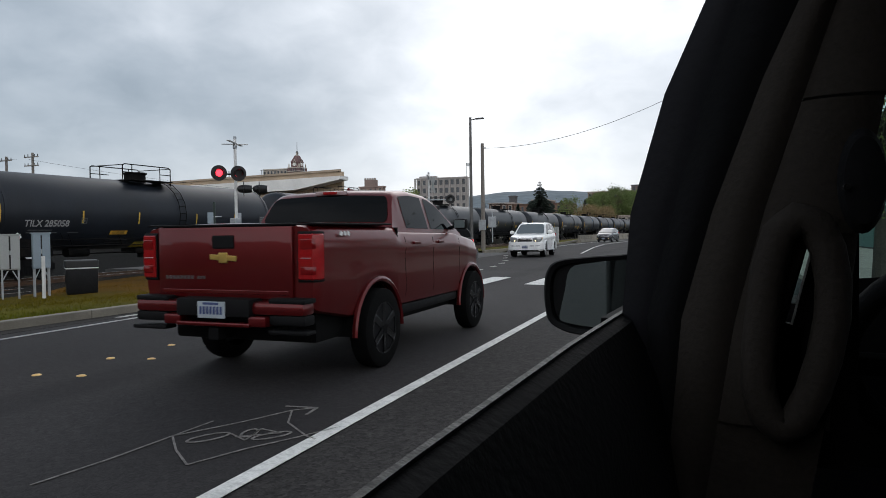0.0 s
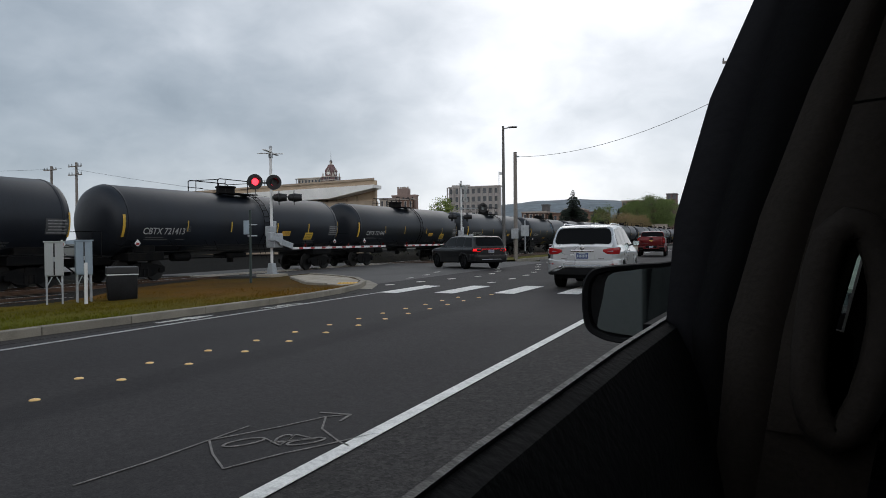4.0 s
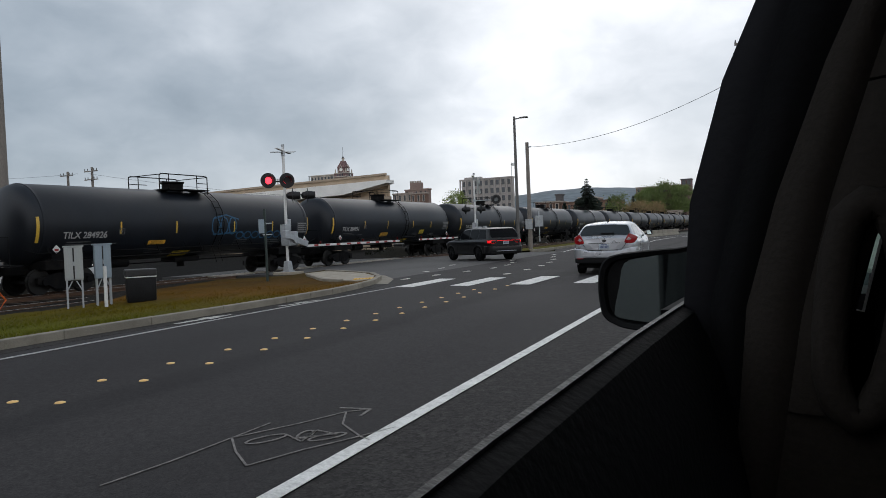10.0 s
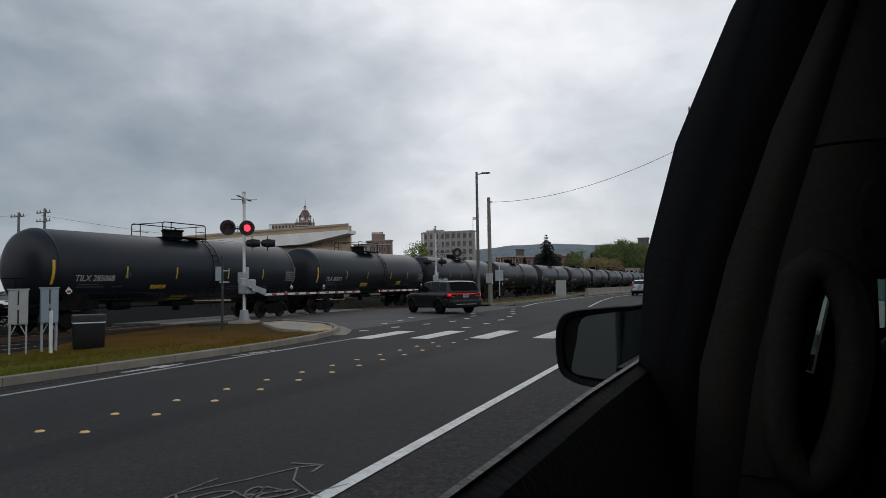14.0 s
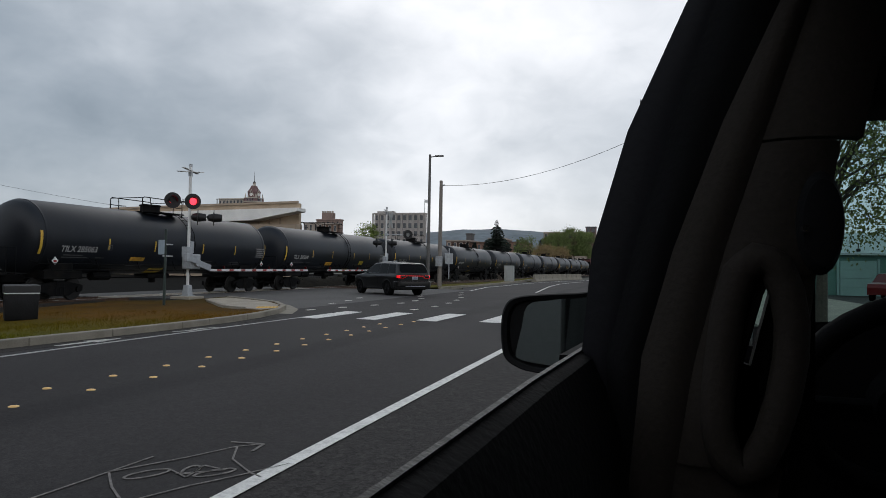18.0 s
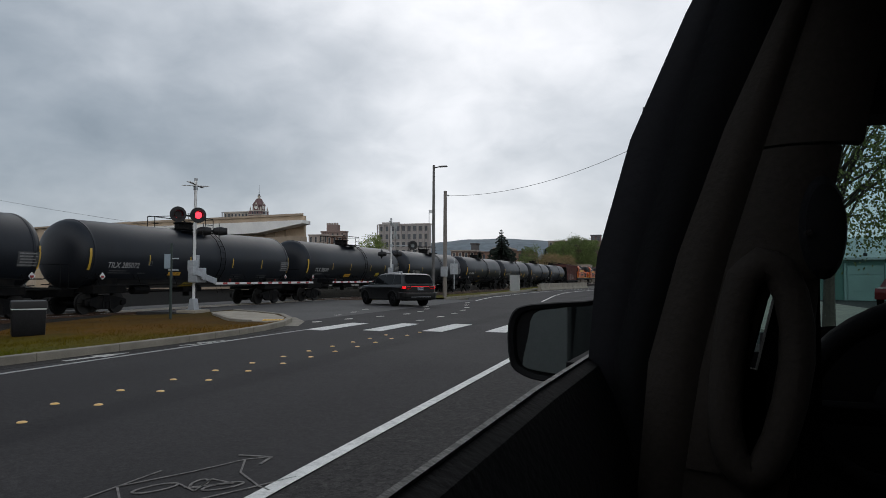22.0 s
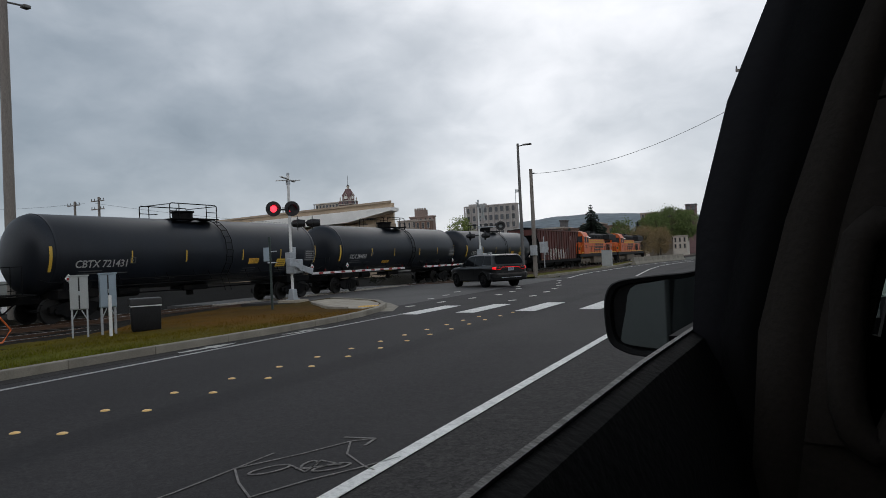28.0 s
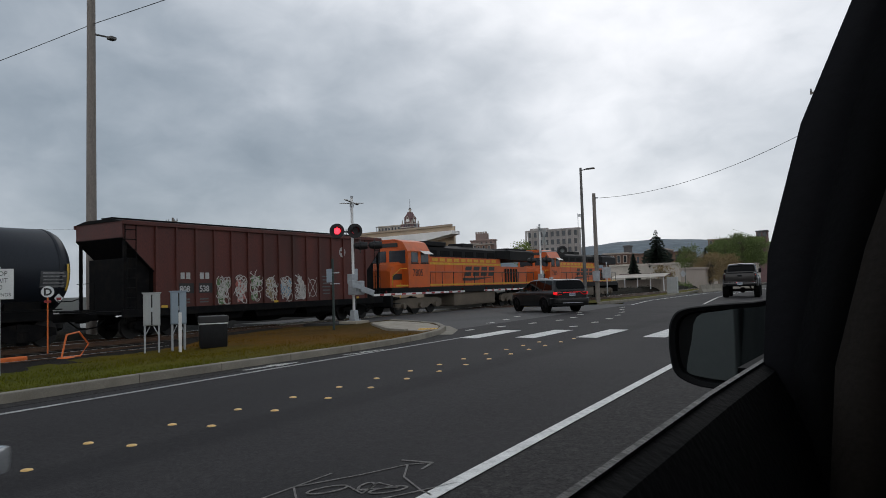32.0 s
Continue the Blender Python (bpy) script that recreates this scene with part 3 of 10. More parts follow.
def loft(bm, rings, close_ring=True, cap=True):
    """Skin through rings of equal point count."""
    vr = [[bm.verts.new(p) for p in r] for r in rings]
    n = len(vr[0])
    for a, b in zip(vr, vr[1:]):
        for k in range(n if close_ring else n - 1):
            l = (k + 1) % n
            try:
                bm.faces.new((a[k], a[l], b[l], b[k]))
            except ValueError:
                pass
    if cap and close_ring:
        bm.faces.new(vr[0][::-1]); bm.faces.new(vr[-1])
    return bm


def lathe(bm, prof, axis="X", seg=32, centre=(0, 0, 0), cap=True):
    """Turned body: profile of (along, radius)."""
    c = Vector(centre)
    rings = []
    for a, r in prof:
        ring = []
        for k in range(seg):
            t = 2 * math.pi * k / seg
            u, v = math.cos(t) * r, math.sin(t) * r
            ring.append(c + Vector({"X": (a, u, v), "Y": (u, a, v), "Z": (u, v, a)}[axis]))
        rings.append(ring)
    return loft(bm, rings, True, cap)


def poly(bm, pts, thick=None):
    """Flat polygon, extruded by vector thick if given."""
    vs = [bm.verts.new(p) for p in pts]
    f = bm.faces.new(vs)
    if thick is not None:
        r = bmesh.ops.extrude_face_region(bm, geom=[f])
        for v in [g for g in r["geom"] if isinstance(g, bmesh.types.BMVert)]:
            v.co += Vector(thick)
    return bm


def text_ob(name, s, size, m, material, parent, extrude=0.002, align="LEFT", squeeze=1.0, bold=0.0):
    """Lettering in the built-in font as a mesh, reading along local x, upright along local y."""
    cu = bpy.data.curves.new(name, "FONT")
    cu.body, cu.size, cu.extrude, cu.align_x = s, size, extrude, align
    cu.resolution_u = 3
    cu.offset = bold
    tmp = bpy.data.objects.new(name, cu)
    scene.collection.objects.link(tmp)
    me = bpy.data.meshes.new_from_object(tmp.evaluated_get(bpy.context.evaluated_depsgraph_get()))
    bpy.data.objects.remove(tmp)
    me.materials.clear(); me.materials.append(material)
    if squeeze != 1.0:
        for v in me.vertices:
            v.co.x *= squeeze
    me.transform(m)
    me.name = name
    ob = new(name, me)
    ob.parent = parent
    return ob


def lerp(a, b, t):
    return a + (b - a) * t


def interp(tab, x):
    """Piecewise linear table lookup."""
    if x <= tab[0][0]:
        return tab[0][1]
    for (x0, y0), (x1, y1) in zip(tab, tab[1:]):
        if x <= x1:
            return y0 + (y1 - y0) * (x - x0) / (x1 - x0)
    return tab[-1][1]


def smooth_tab(tab, x):
    """Same table with eased corners."""
    w = 0.05
    return (interp(tab, x - w) + 2 * interp(tab, x) + interp(tab, x + w)) / 4

# ---- ground, road, kerbs, tracks ----
# The road runs along +y; its edge line is at x = -2.62 and its centre markers at x = -6.2 and -6.72.
TRACK_A, TRACK_B = 24.66, 0.03      # main track: x = -(A - B * y)
RAIL_Z = -0.15


def track_x(y, off=0.0):
    return -(TRACK_A - TRACK_B * y) + off


def strip(name, left, right, material, label, category, kind="structure", skirt=0.5):
    """Ground slab between two polylines of (x, y, z), with skirts down its sides."""
    bm = B()
    rows = []
    for l, r in zip(left, right):
        l, r = Vector(l), Vector(r)
        mids = [l.lerp(r, k / 6) for k in range(7)]
        rows.append([bm.verts.new(p) for p in [l - Vector((0, 0, skirt))] + mids + [r - Vector((0, 0, skirt))]])
    for a, b in zip(rows, rows[1:]):
        for k in range(len(a) - 1):
            bm.faces.new((a[k], a[k + 1], b[k + 1], b[k]))
    ob = mesh_ob(name, bm, material)
    return tagged(ob, label, category, "", kind)


def build_ground():
    bm = B()
    xs = [-2500, -900, -400, -200, -120, -80, -55, -40, -30, -20, -8, 10, 40, 100, 400, 2500]
    ys = [-900, -200, -60, -20, 0, 20, 40, 60, 90, 140, 220, 400, 800, 1500, 3500]
    g = [[bm.verts.new((x, y, -0.62)) for x in xs] for y in ys]
    for a, b in zip(g, g[1:]):
        for k in range(len(xs) - 1):
            bm.faces.new((a[k], a[k + 1], b[k + 1], b[k]))
    tagged(mesh_ob("ground", bm, FARGROUND), "dull green and grey open ground reaching the horizon", "ground", "", "structure")

    # main road, straight past the crossing, then bending right
    ys = [-60, -20, 0, 8, 14, 18, 22, 26, 30, 36, 42, 48, 56, 66, 74, 80, 86, 92, 100, 108, 118, 130, 170, 230, 320]
    bend = lambda y: 0.005 * max(0, y - 72) ** 2 if y < 130 else 0.005 * 58 ** 2 + 0.58 * (y - 130)
    l = [(-11.6 if y < 44 else -13.4 + bend(y), y, 0.0) for y in ys]
    r = [(-2.7 + bend(y), y, 0.0) for y in ys]
    strip("road", l, r, ASPHALT, "dark worn asphalt road with patched wheel tracks", "road")
    strip("shoulder", [(-2.7 + bend(y), y, -0.004) for y in ys], [(7.0 + bend(y), y, -0.01) for y in ys], ASPHALT_OLD,
          "coarse grey asphalt parking shoulder beside the road", "road shoulder")
    # side street over the tracks
    xs = [-11.5, -14, -17, -20, -22.5, -25.5, -28]
    zf = lambda x: interp([(-36, -0.40), (-30, -0.25), (-26, RAIL_Z - 0.02), (-22, RAIL_Z - 0.02), (-16, -0.04), (-11.5, 0.0)], x)
    l2 = [(x, interp([(-120, 26), (-20, 25.8), (-15, 23.9), (-13, 21.8), (-11.5, 18.5)], x), zf(x) + 0.002) for x in xs]
    r2 = [(x, 43.6 if x < -16 else 44.3, zf(x) + 0.002) for x in xs]
    strip("side_street", l2, r2, SIDE_ROAD, "pale worn asphalt of the level crossing street", "road")

    # verge between road and tracks
    kerb = [(-10.42, -30), (-10.42, 4), (-10.40, 7.5), (-10.32, 9.2), (-10.22, 11), (-10.15, 13), (-10.2, 15), (-10.4, 16.6), (-10.8, 18.2), (-11.65, 20.1), (-13.0, 21.9), (-14.8, 23.2), (-16.6, 24.2)]
    bm = B()
    rows = []
    for i, (x, y) in enumerate(kerb):
        far = Vector((track_x(y, 3.1) if y < 22 else -18.9, y if y < 22 else y + 0.6, interp([(14, -0.36), (18.5, -0.12), (22, -0.08)], y)))
        near = Vector((x - 0.16, y, 0.13))
        rows.append([bm.verts.new(near.lerp(far, k / 10) + Vector((0, 0, (0.05 if y < 16.4 else 0.0) * noise.noise(Vector((x * 2 + k, y * 1.7, 0))) if 0 < k < 10 else 0))) for k in range(11)])
    for a, b in zip(rows, rows[1:]):
        for k in range(10):
            bm.faces.new((a[k], a[k + 1], b[k + 1], b[k]))
    tagged(mesh_ob("verge", bm, GRASSG, True), "rough grass verge, green turning brown, along the kerb", "grass verge", "", "structure")

    # bare dark soil between the grass and the siding, its edge wandering
    soil_edge = lambda y: interp([(-30, 0.40), (8.4, 0.44), (9.7, 0.54), (11.4, 0.66), (13, 0.70), (17, 0.84), (19, 0.86), (21.5, 0.9)], y)
    bm = B()
    rows = []
    for k in range(150):
        y = lerp(-20, 21.4, k / 149)
        xk, far = interp([(b, a) for a, b in kerb], y) - 0.16, track_x(y, 3.05)
        zf2 = interp([(14, -0.36), (18.5, -0.12), (22, -0.08)], y)
        u0 = soil_edge(y) + 0.05 * noise.noise(Vector((y * 0.9, 7.0, 0))) + 0.025 * noise.noise(Vector((y * 3.1, 3.0, 0)))
        us = [lerp(u0, 1.0, q / 4) for q in range(5)]
        rows.append([bm.verts.new((lerp(xk, far, u), y, lerp(0.13, zf2, u) + (0.032 if q else -0.03))) for q, u in enumerate(us)])
    for a, b in zip(rows, rows[1:]):
        for k in range(4):
            bm.faces.new((a[k], a[k + 1], b[k + 1], b[k]))
    tagged(mesh_ob("bare_soil", bm, BALLAST, True), "bare dark soil and cinders beside the siding", "soil", "", "structure")

    # tufts on the verge
    rng = random.Random(77)
    vs, fs = [], []
    for k in range(26000):
        y = rng.uniform(2.0, 22.0)
        dens = interp([(2, 1), (13, 1), (16, 0.7), (19, 0.35), (22, 0.1)], y)
        if rng.random() > dens:
            continue
        if y > 17.4 and rng.random() < 0.75:
            continue
        xk = interp([(b, a) for a, b in kerb], y) - 0.2
        far = track_x(y, 3.1)
        u = rng.random() ** 1.3 * 0.75
        if y > 17.2 and u < 0.75 - 0.05 * (22 - y):
            continue
        x = lerp(xk, far, u)
        if u > soil_edge(y) + rng.uniform(-0.08, 0.03):
            continue
        z = lerp(0.13, interp([(14, -0.36), (18.5, -0.12), (22, -0.08)], y), u) - 0.02
        h, a, lean = rng.uniform(0.03, 0.085) * (1.25 if noise.noise(Vector((x * 0.8, y * 0.8, 3))) > 0.1 else 0.8), rng.uniform(0, 3.1416), rng.uniform(-0.05, 0.05)
        i = len(vs)
        dx, dy = math.cos(a) * 0.012, math.sin(a) * 0.012
        vs += [(x - dx, y - dy, z), (x + dx, y + dy, z), (x + lean, y + lean * 0.7, z + h)]
        fs.append((i, i + 1, i + 2))
    me = bpy.data.meshes.new("grass")
    me.from_pydata(vs, [], fs); me.materials.append(GRASSB)
    tagged(new("grass", me), "short rough grass, green turning straw brown", "grass", "", "stuff")

    # kerb stones, each a cast length
    kb = thing("kerb", "weathered concrete kerb curving into the side street", "kerb", "", "structure")
    pts = []
    for (x0, y0), (x1, y1) in zip(kerb, kerb[1:]):
        d = math.hypot(x1 - x0, y1 - y0)
        m = max(1, round(d / (3.0 if y0 < 12 else 1.0)))
        pts += [Vector((lerp(x0, x1, k / m), lerp(y0, y1, k / m), 0)) for k in range(m)]
    pts.append(Vector((*kerb[-1], 0)))
    for a, b in zip(pts, pts[1:]):
        d = b - a
        q = d.to_track_quat("Y", "Z").to_matrix()
        bm = B()
        box(bm, (a + b) / 2 + q @ Vector((-0.09, 0, 0.03)), (0.18, d.length - 0.012, 0.24), q, 0.02)
        part("kerb_stone", bm, KERB, kb)
        bm = B()
        box(bm, (a + b) / 2 + q @ Vector((0.2, 0, -0.02)), (0.4, d.length - 0.008, 0.05), q)
        part("gutter_pan", bm, ASPHALT_OLD if a.y < 17.5 else KERB, kb, "dark asphalt gutter strip" if a.y < 17.5 else "pale concrete gutter")
    # corner pavement with tactile strip
    bm = B()
    outer = [(-11.15, 18.6, 0.142), (-12.0, 20.2, 0.142), (-13.3, 21.65, 0.140), (-15.0, 22.85, 0.13), (-16.6, 23.9, 0.10)]
    inner = [(-11.25, 17.9, 0.142), (-12.8, 18.6, 0.125), (-14.2, 20.2, 0.105), (-15.8, 21.8, 0.085), (-17.1, 23.2, 0.06)]
    loft(bm, [[o, i, (i[0], i[1], i[2] - 0.2), (o[0], o[1], o[2] - 0.2)] for o, i in zip(outer, inner)])
    tagged(mesh_ob("pavement", bm, PAD), "pale concrete corner pavement by the crossing", "pavement", "", "structure")
    bm = B()
    box(bm, (-11.5, 18.75, 0.142), (0.7, 0.6, 0.014), Matrix.Rotation(0.5, 3, "Z"))
    for i in range(6):
        for j in range(5):
            cyl(bm, Matrix.Rotation(0.5, 3, "Z") @ Vector(((i - 2.5) * 0.11, (j - 2) * 0.11, 0)) + Vector((-11.5, 18.75, 0.148)), Matrix.Rotation(0.5, 3, "Z") @ Vector(((i - 2.5) * 0.11, (j - 2) * 0.11, 0)) + Vector((-11.5, 18.75, 0.155)), 0.02, 6)
    tagged(mesh_ob("tactile_paving", bm, TACTILE), "yellow tactile paving panel in the corner ramp", "paving", "", "structure")
    # second short kerb round the mast bed
    bm = B()
    loft(bm, [[(x - 0.06, y - 0.05, z - 0.15), (x - 0.05, y - 0.05, z), (x + 0.05, y + 0.05, z), (x + 0.06, y + 0.05, z - 0.15)] for x, y, z in ((-12.0, 18.15, 0.165), (-12.85, 18.52, 0.165), (-13.6, 19.25, 0.16), (-14.35, 20.1, 0.15), (-15.2, 21.0, 0.13), (-15.9, 21.75, 0.11))])
    tagged(mesh_ob("edging", bm, KERB), "low concrete edging behind the corner pavement", "edging", "", "structure")
    # far corner with grass
    l = [(-19.5, 44.2, -0.1), (-19.0, 52, -0.12), (-18.5, 62, -0.1), (-18.0, 75, -0.1), (-20, 110, -0.1)]
    r = [(-14.0, 44.2, 0.1), (-13.5, 52, 0.1), (-13.6, 62, 0.1), (-14.2, 75, 0.1), (-17, 110, 0.1)]
    strip("far_verge", l, r, GRASSG, "grass verge beyond the side street under the lamp post", "grass verge")
    bm = B()
    for a, b in zip(r, r[1:]):
        a, b = Vector(a) + Vector((0.05, 0, 0)), Vector(b) + Vector((0.05, 0, 0))
        d = b - a
        q = d.to_track_quat("Y", "Z").to_matrix()
        box(bm, (a + b) / 2 - Vector((0, 0, 0.07)), (0.18, d.length - 0.01, 0.22), q, 0.02)
    tagged(mesh_ob("far_kerb", bm, KERB), "concrete kerb of the far verge", "kerb", "", "structure")

    # road markings
    def flat(name, quads, material, label, cat="road marking", z=0.004):
        bm = B()
        for q in quads:
            poly(bm, [(x, y, z) for x, y in q], (0, 0, 0.004))
        return tagged(mesh_ob(name, bm, material), label, cat, "", "structure")

    def band(pts, w):
        out = []
        for (x0, y0), (x1, y1) in zip(pts, pts[1:]):
            d = Vector((x1 - x0, y1 - y0)).normalized()
            n = Vector((-d.y, d.x)) * w / 2
            out.append([(x0 + n.x, y0 + n.y), (x1 + n.x, y1 + n.y), (x1 - n.x, y1 - n.y), (x0 - n.x, y0 - n.y)][::-1])
        return out

    flat("edge_line", band([(-2.63, -40), (-2.62, 0), (-2.62, 17.4)], 0.13), LINE, "solid white edge line on the near side of the road")
    flat("bike_lane_line", band([(-9.5, -40), (-9.5, 0), (-9.55, 10), (-9.5, 17.2)], 0.10), LINET, "thin white line of the far bicycle lane")
    flat("far_edge_line", band([(-11.2, 42), (-12.1, 50), (-12.0, 66), (-11.5, 75), (-10.6, 83), (-8.9, 92), (-6.4, 101)], 0.11), LINE, "white edge line beyond the crossing street")
    flat("far_centre_line", band([(-7.0, 42), (-8.3, 56), (-8.9, 67), (-8.6, 76), (-7.3, 86), (-4.6, 98)], 0.11), LINE, "white centre line beyond the crossing street")
    flat("far_near_line", band([(-2.6, 44), (-2.6, 60), (-2.55, 72), (-1.5, 88), (1.6, 101)], 0.12), LINE, "white near edge line beyond the crossing")
    for k, (x0, x1) in enumerate(((-9.55, -8.95), (-7.95, -7.35), (-6.3, -5.7), (-4.6, -4.0))):
        bm = B()
        y0 = 17.2 + 0.35 * k
        poly(bm, [(x0, y0, 0.004), (x1, y0 - 0.1, 0.004), (x1 + 0.02, y0 + 2.95, 0.004), (x0 + 0.02, y0 + 3.05, 0.004)], (0, 0, 0.004))
        tagged(mesh_ob("crosswalk_bar", bm, LINE), "broad white crosswalk bar on the asphalt", "road marking", "crosswalk bars", "structure")
    # bicycle lane arrow and symbol beside the kerb
    flat("bike_lane_arrow", [[(-9.99, 9.4), (-9.87, 9.4), (-9.85, 10.15), (-9.97, 10.15)], [(-10.10, 10.15), (-9.72, 10.12), (-9.86, 10.85)]], LINEW, "worn white bicycle lane arrow near the kerb")
    flat("bike_lane_symbol", band([(-9.85, 12.3), (-9.70, 12.75), (-9.82, 13.1), (-9.66, 13.6)], 0.08) + band([(-9.9, 12.95), (-9.62, 13.1)], 0.07), LINEW, "worn white bicycle symbol in the bicycle lane")
    # utility survey mark sprayed on the lane
    ch = band([(-3.78, 2.9), (-3.71, 3.4), (-3.68, 3.97), (-3.66, 4.4)], 0.016) + band([(-3.68, 3.97), (-3.42, 3.72), (-3.13, 3.5)], 0.016)
    ch += band([(-3.68, 3.97), (-3.42, 4.45), (-3.24, 4.88), (-3.08, 5.02)], 0.016) + band([(-3.37, 4.98), (-3.08, 5.02), (-3.05, 4.80)], 0.025)
    ch += band([(-3.24, 4.88), (-3.06, 4.55), (-2.74, 4.3), (-2.62, 4.24)], 0.016) + band([(-3.13, 3.5), (-2.97, 3.9), (-2.80, 4.2), (-2.6, 4.6)], 0.016)

    def loop(cx, cy, rx, ry, ang, n=14):
        return [(cx + math.cos(t) * rx * math.cos(ang) - math.sin(t) * ry * math.sin(ang), cy + math.cos(t) * rx * math.sin(ang) + math.sin(t) * ry * math.cos(ang)) for t in [2 * math.pi * k / n for k in range(n + 1)]]
    ch += band(loop(-3.40, 4.03, 0.07, 0.16, -0.5), 0.02) + band(loop(-3.18, 4.22, 0.05, 0.1, 0.2), 0.02) + band(loop(-2.98, 4.22, 0.06, 0.15, -0.6), 0.02)
    ch += band([(-3.3, 4.16), (-3.1, 4.06), (-3.16, 4.34), (-2.95, 4.3), (-3.22, 4.1)], 0.015)
    flat("survey_mark", ch, CHALK, "sprayed pale survey arrow and scrawl on the asphalt")
    # centre line markers
    bm = B()
    lathe(bm, [(0.0, 0.052), (0.006, 0.050), (0.012, 0.036), (0.016, 0.014), (0.0165, 0.001)], "Z", 12)
    d0 = mesh_ob("road_stud", bm, DOT, True)
    tagged(d0, "round yellow ceramic road stud on the centre line", "road stud", "centre line studs")
    first = True
    for row, x, y0 in ((0, -6.73, -1.77), (1, -6.21, -1.65)):
        for k in range(19 if row == 0 else 20):
            y = y0 + 1.005 * k
            m = pose(x + 0.012 * math.sin(k * 2.1 + row), y, 0.0)
            if first:
                d0.matrix_world = m
                first = False
            else:
                copy_thing(d0, m)
    # white studs guiding the turn over the junction
    bm = B()
    box(bm, (0, 0, 0.008), (0.34, 0.13, 0.014), None, 0.004)
    w0 = mesh_ob("white_stud", bm, DOTW)
    tagged(w0, "short white road stud guiding the turn at the junction", "road stud", "junction studs")
    turn = [(-10.8, 20.2), (-10.5, 22.0), (-10.1, 23.9), (-9.75, 25.8), (-9.9, 27.9), (-10.4, 30.2), (-11.2, 32.4), (-7.9, 22.2), (-7.9, 24.5), (-8.1, 27.0), (-8.5, 29.6), (-9.1, 32.4), (-9.9, 35.2), (-10.7, 38.2), (-12.0, 24.2), (-12.4, 26.5), (-13.0, 29.0)]
    for i, (x, y) in enumerate(turn):
        m = pose(x, y, 0.0 if x > -11.5 else -0.012, 0, 0, 75)
        if i == 0:
            w0.matrix_world = m
        else:
            copy_thing(w0, m)

    # ballast and both tracks
    def track(name, cx, y0, y1, zr, label):
        t = thing(name, label, "railway track", "", "structure")
        bm = B()
        rows = []
        for k in range(31):
            y = lerp(y0, y1, k / 30)
            x = cx(y)
            rows.append([bm.verts.new((x + dx, y, zr + dz)) for dx, dz in ((-2.6, -0.5), (-1.5, -0.2), (0, -0.19), (1.5, -0.2), (2.6, -0.5))])
        for a, b in zip(rows, rows[1:]):
            for k in range(4):
                bm.faces.new((a[k], a[k + 1], b[k + 1], b[k]))
        part("ballast", bm, BALLAST, t, "dark crushed-stone ballast", True)
        sec = [(-0.07, -0.17), (0.07, -0.17), (0.07, -0.15), (0.012, -0.13), (0.012, -0.04), (0.035, -0.03), (0.035, -0.004), (-0.035, -0.004), (-0.035, -0.03), (-0.012, -0.04), (-0.012, -0.13), (-0.07, -0.15)]
        for s in (-0.7525, 0.7525):
            bm = B()
            loft(bm, [[(cx(y) + s + a, y, zr + b) for a, b in sec] for y in (y0, lerp(y0, y1, 0.3), lerp(y0, y1, 0.6), y1)])
            rail = part("rail", bm, RAILM, t, "rusty steel rail")
            bm = B()
            loft(bm, [[(cx(y) + s + a, y, zr + b) for a, b in ((-0.028, -0.004), (0.028, -0.004), (0.026, 0.0), (-0.026, 0.0))] for y in (y0, y1)])
            part("rail_head", bm, RAILTOP, rail)
        return t
    t1 = track("main_track", lambda y: track_x(y), -60, 460, RAIL_Z, "main railway track on dark ballast with polished rails")
    t2 = track("siding_track", lambda y: track_x(y, 4.05), -60, 20.5, RAIL_Z - 0.06, "weedy siding track ending at the crossing")
    # ties: own parts near the crossing
    me = bpy.data.meshes.new("tie")
    bm = B(); box(bm, (0, 0, 0), (2.6, 0.23, 0.18), None, 0.015); bm.to_mesh(me); bm.free(); me.materials.append(TIE)
    for t, off, z, ya, yb in ((t1, 0.0, RAIL_Z, -4, 92), (t2, 4.05, RAIL_Z - 0.06, -6, 20.2)):
        y = ya
        while y < yb:
            if not (t is t1 and 25 < y < 44):
                o = new("tie", me); o.parent = t
                o.matrix_world = pose(track_x(y, off) + random.uniform(-0.04, 0.04), y, z - 0.255, 0, 0, -1.7 + random.uniform(-1, 1))
            y += 0.56
    # crossing panels between the rails
    for k in range(7):
        bm = B()
        y = 26.6 + 2.44 * k
        box(bm, (track_x(y), y, RAIL_Z - 0.03), (1.3, 2.41, 0.06), Matrix.Rotation(-0.03, 3, "Z"), 0.01)
        tagged(mesh_ob("crossing_panel", bm, PAD), "worn concrete crossing panel between the rails", "crossing panel", "crossing panels", "structure")
    # yard beyond the tracks
    strip("yard", [(-90, y, -0.45) for y in (-80, 0, 24, 60, 130)], [(track_x(y, -2.4), y, -0.45) for y in (-80, 0, 24, 60, 130)], YARD, "gravel yard beyond the tracks, darkened for shade under the train", "yard")


build_ground()

# ---- the train ----
CAR_L = 17.4
SHELL_R, SHELL_Z = 1.50, 2.55


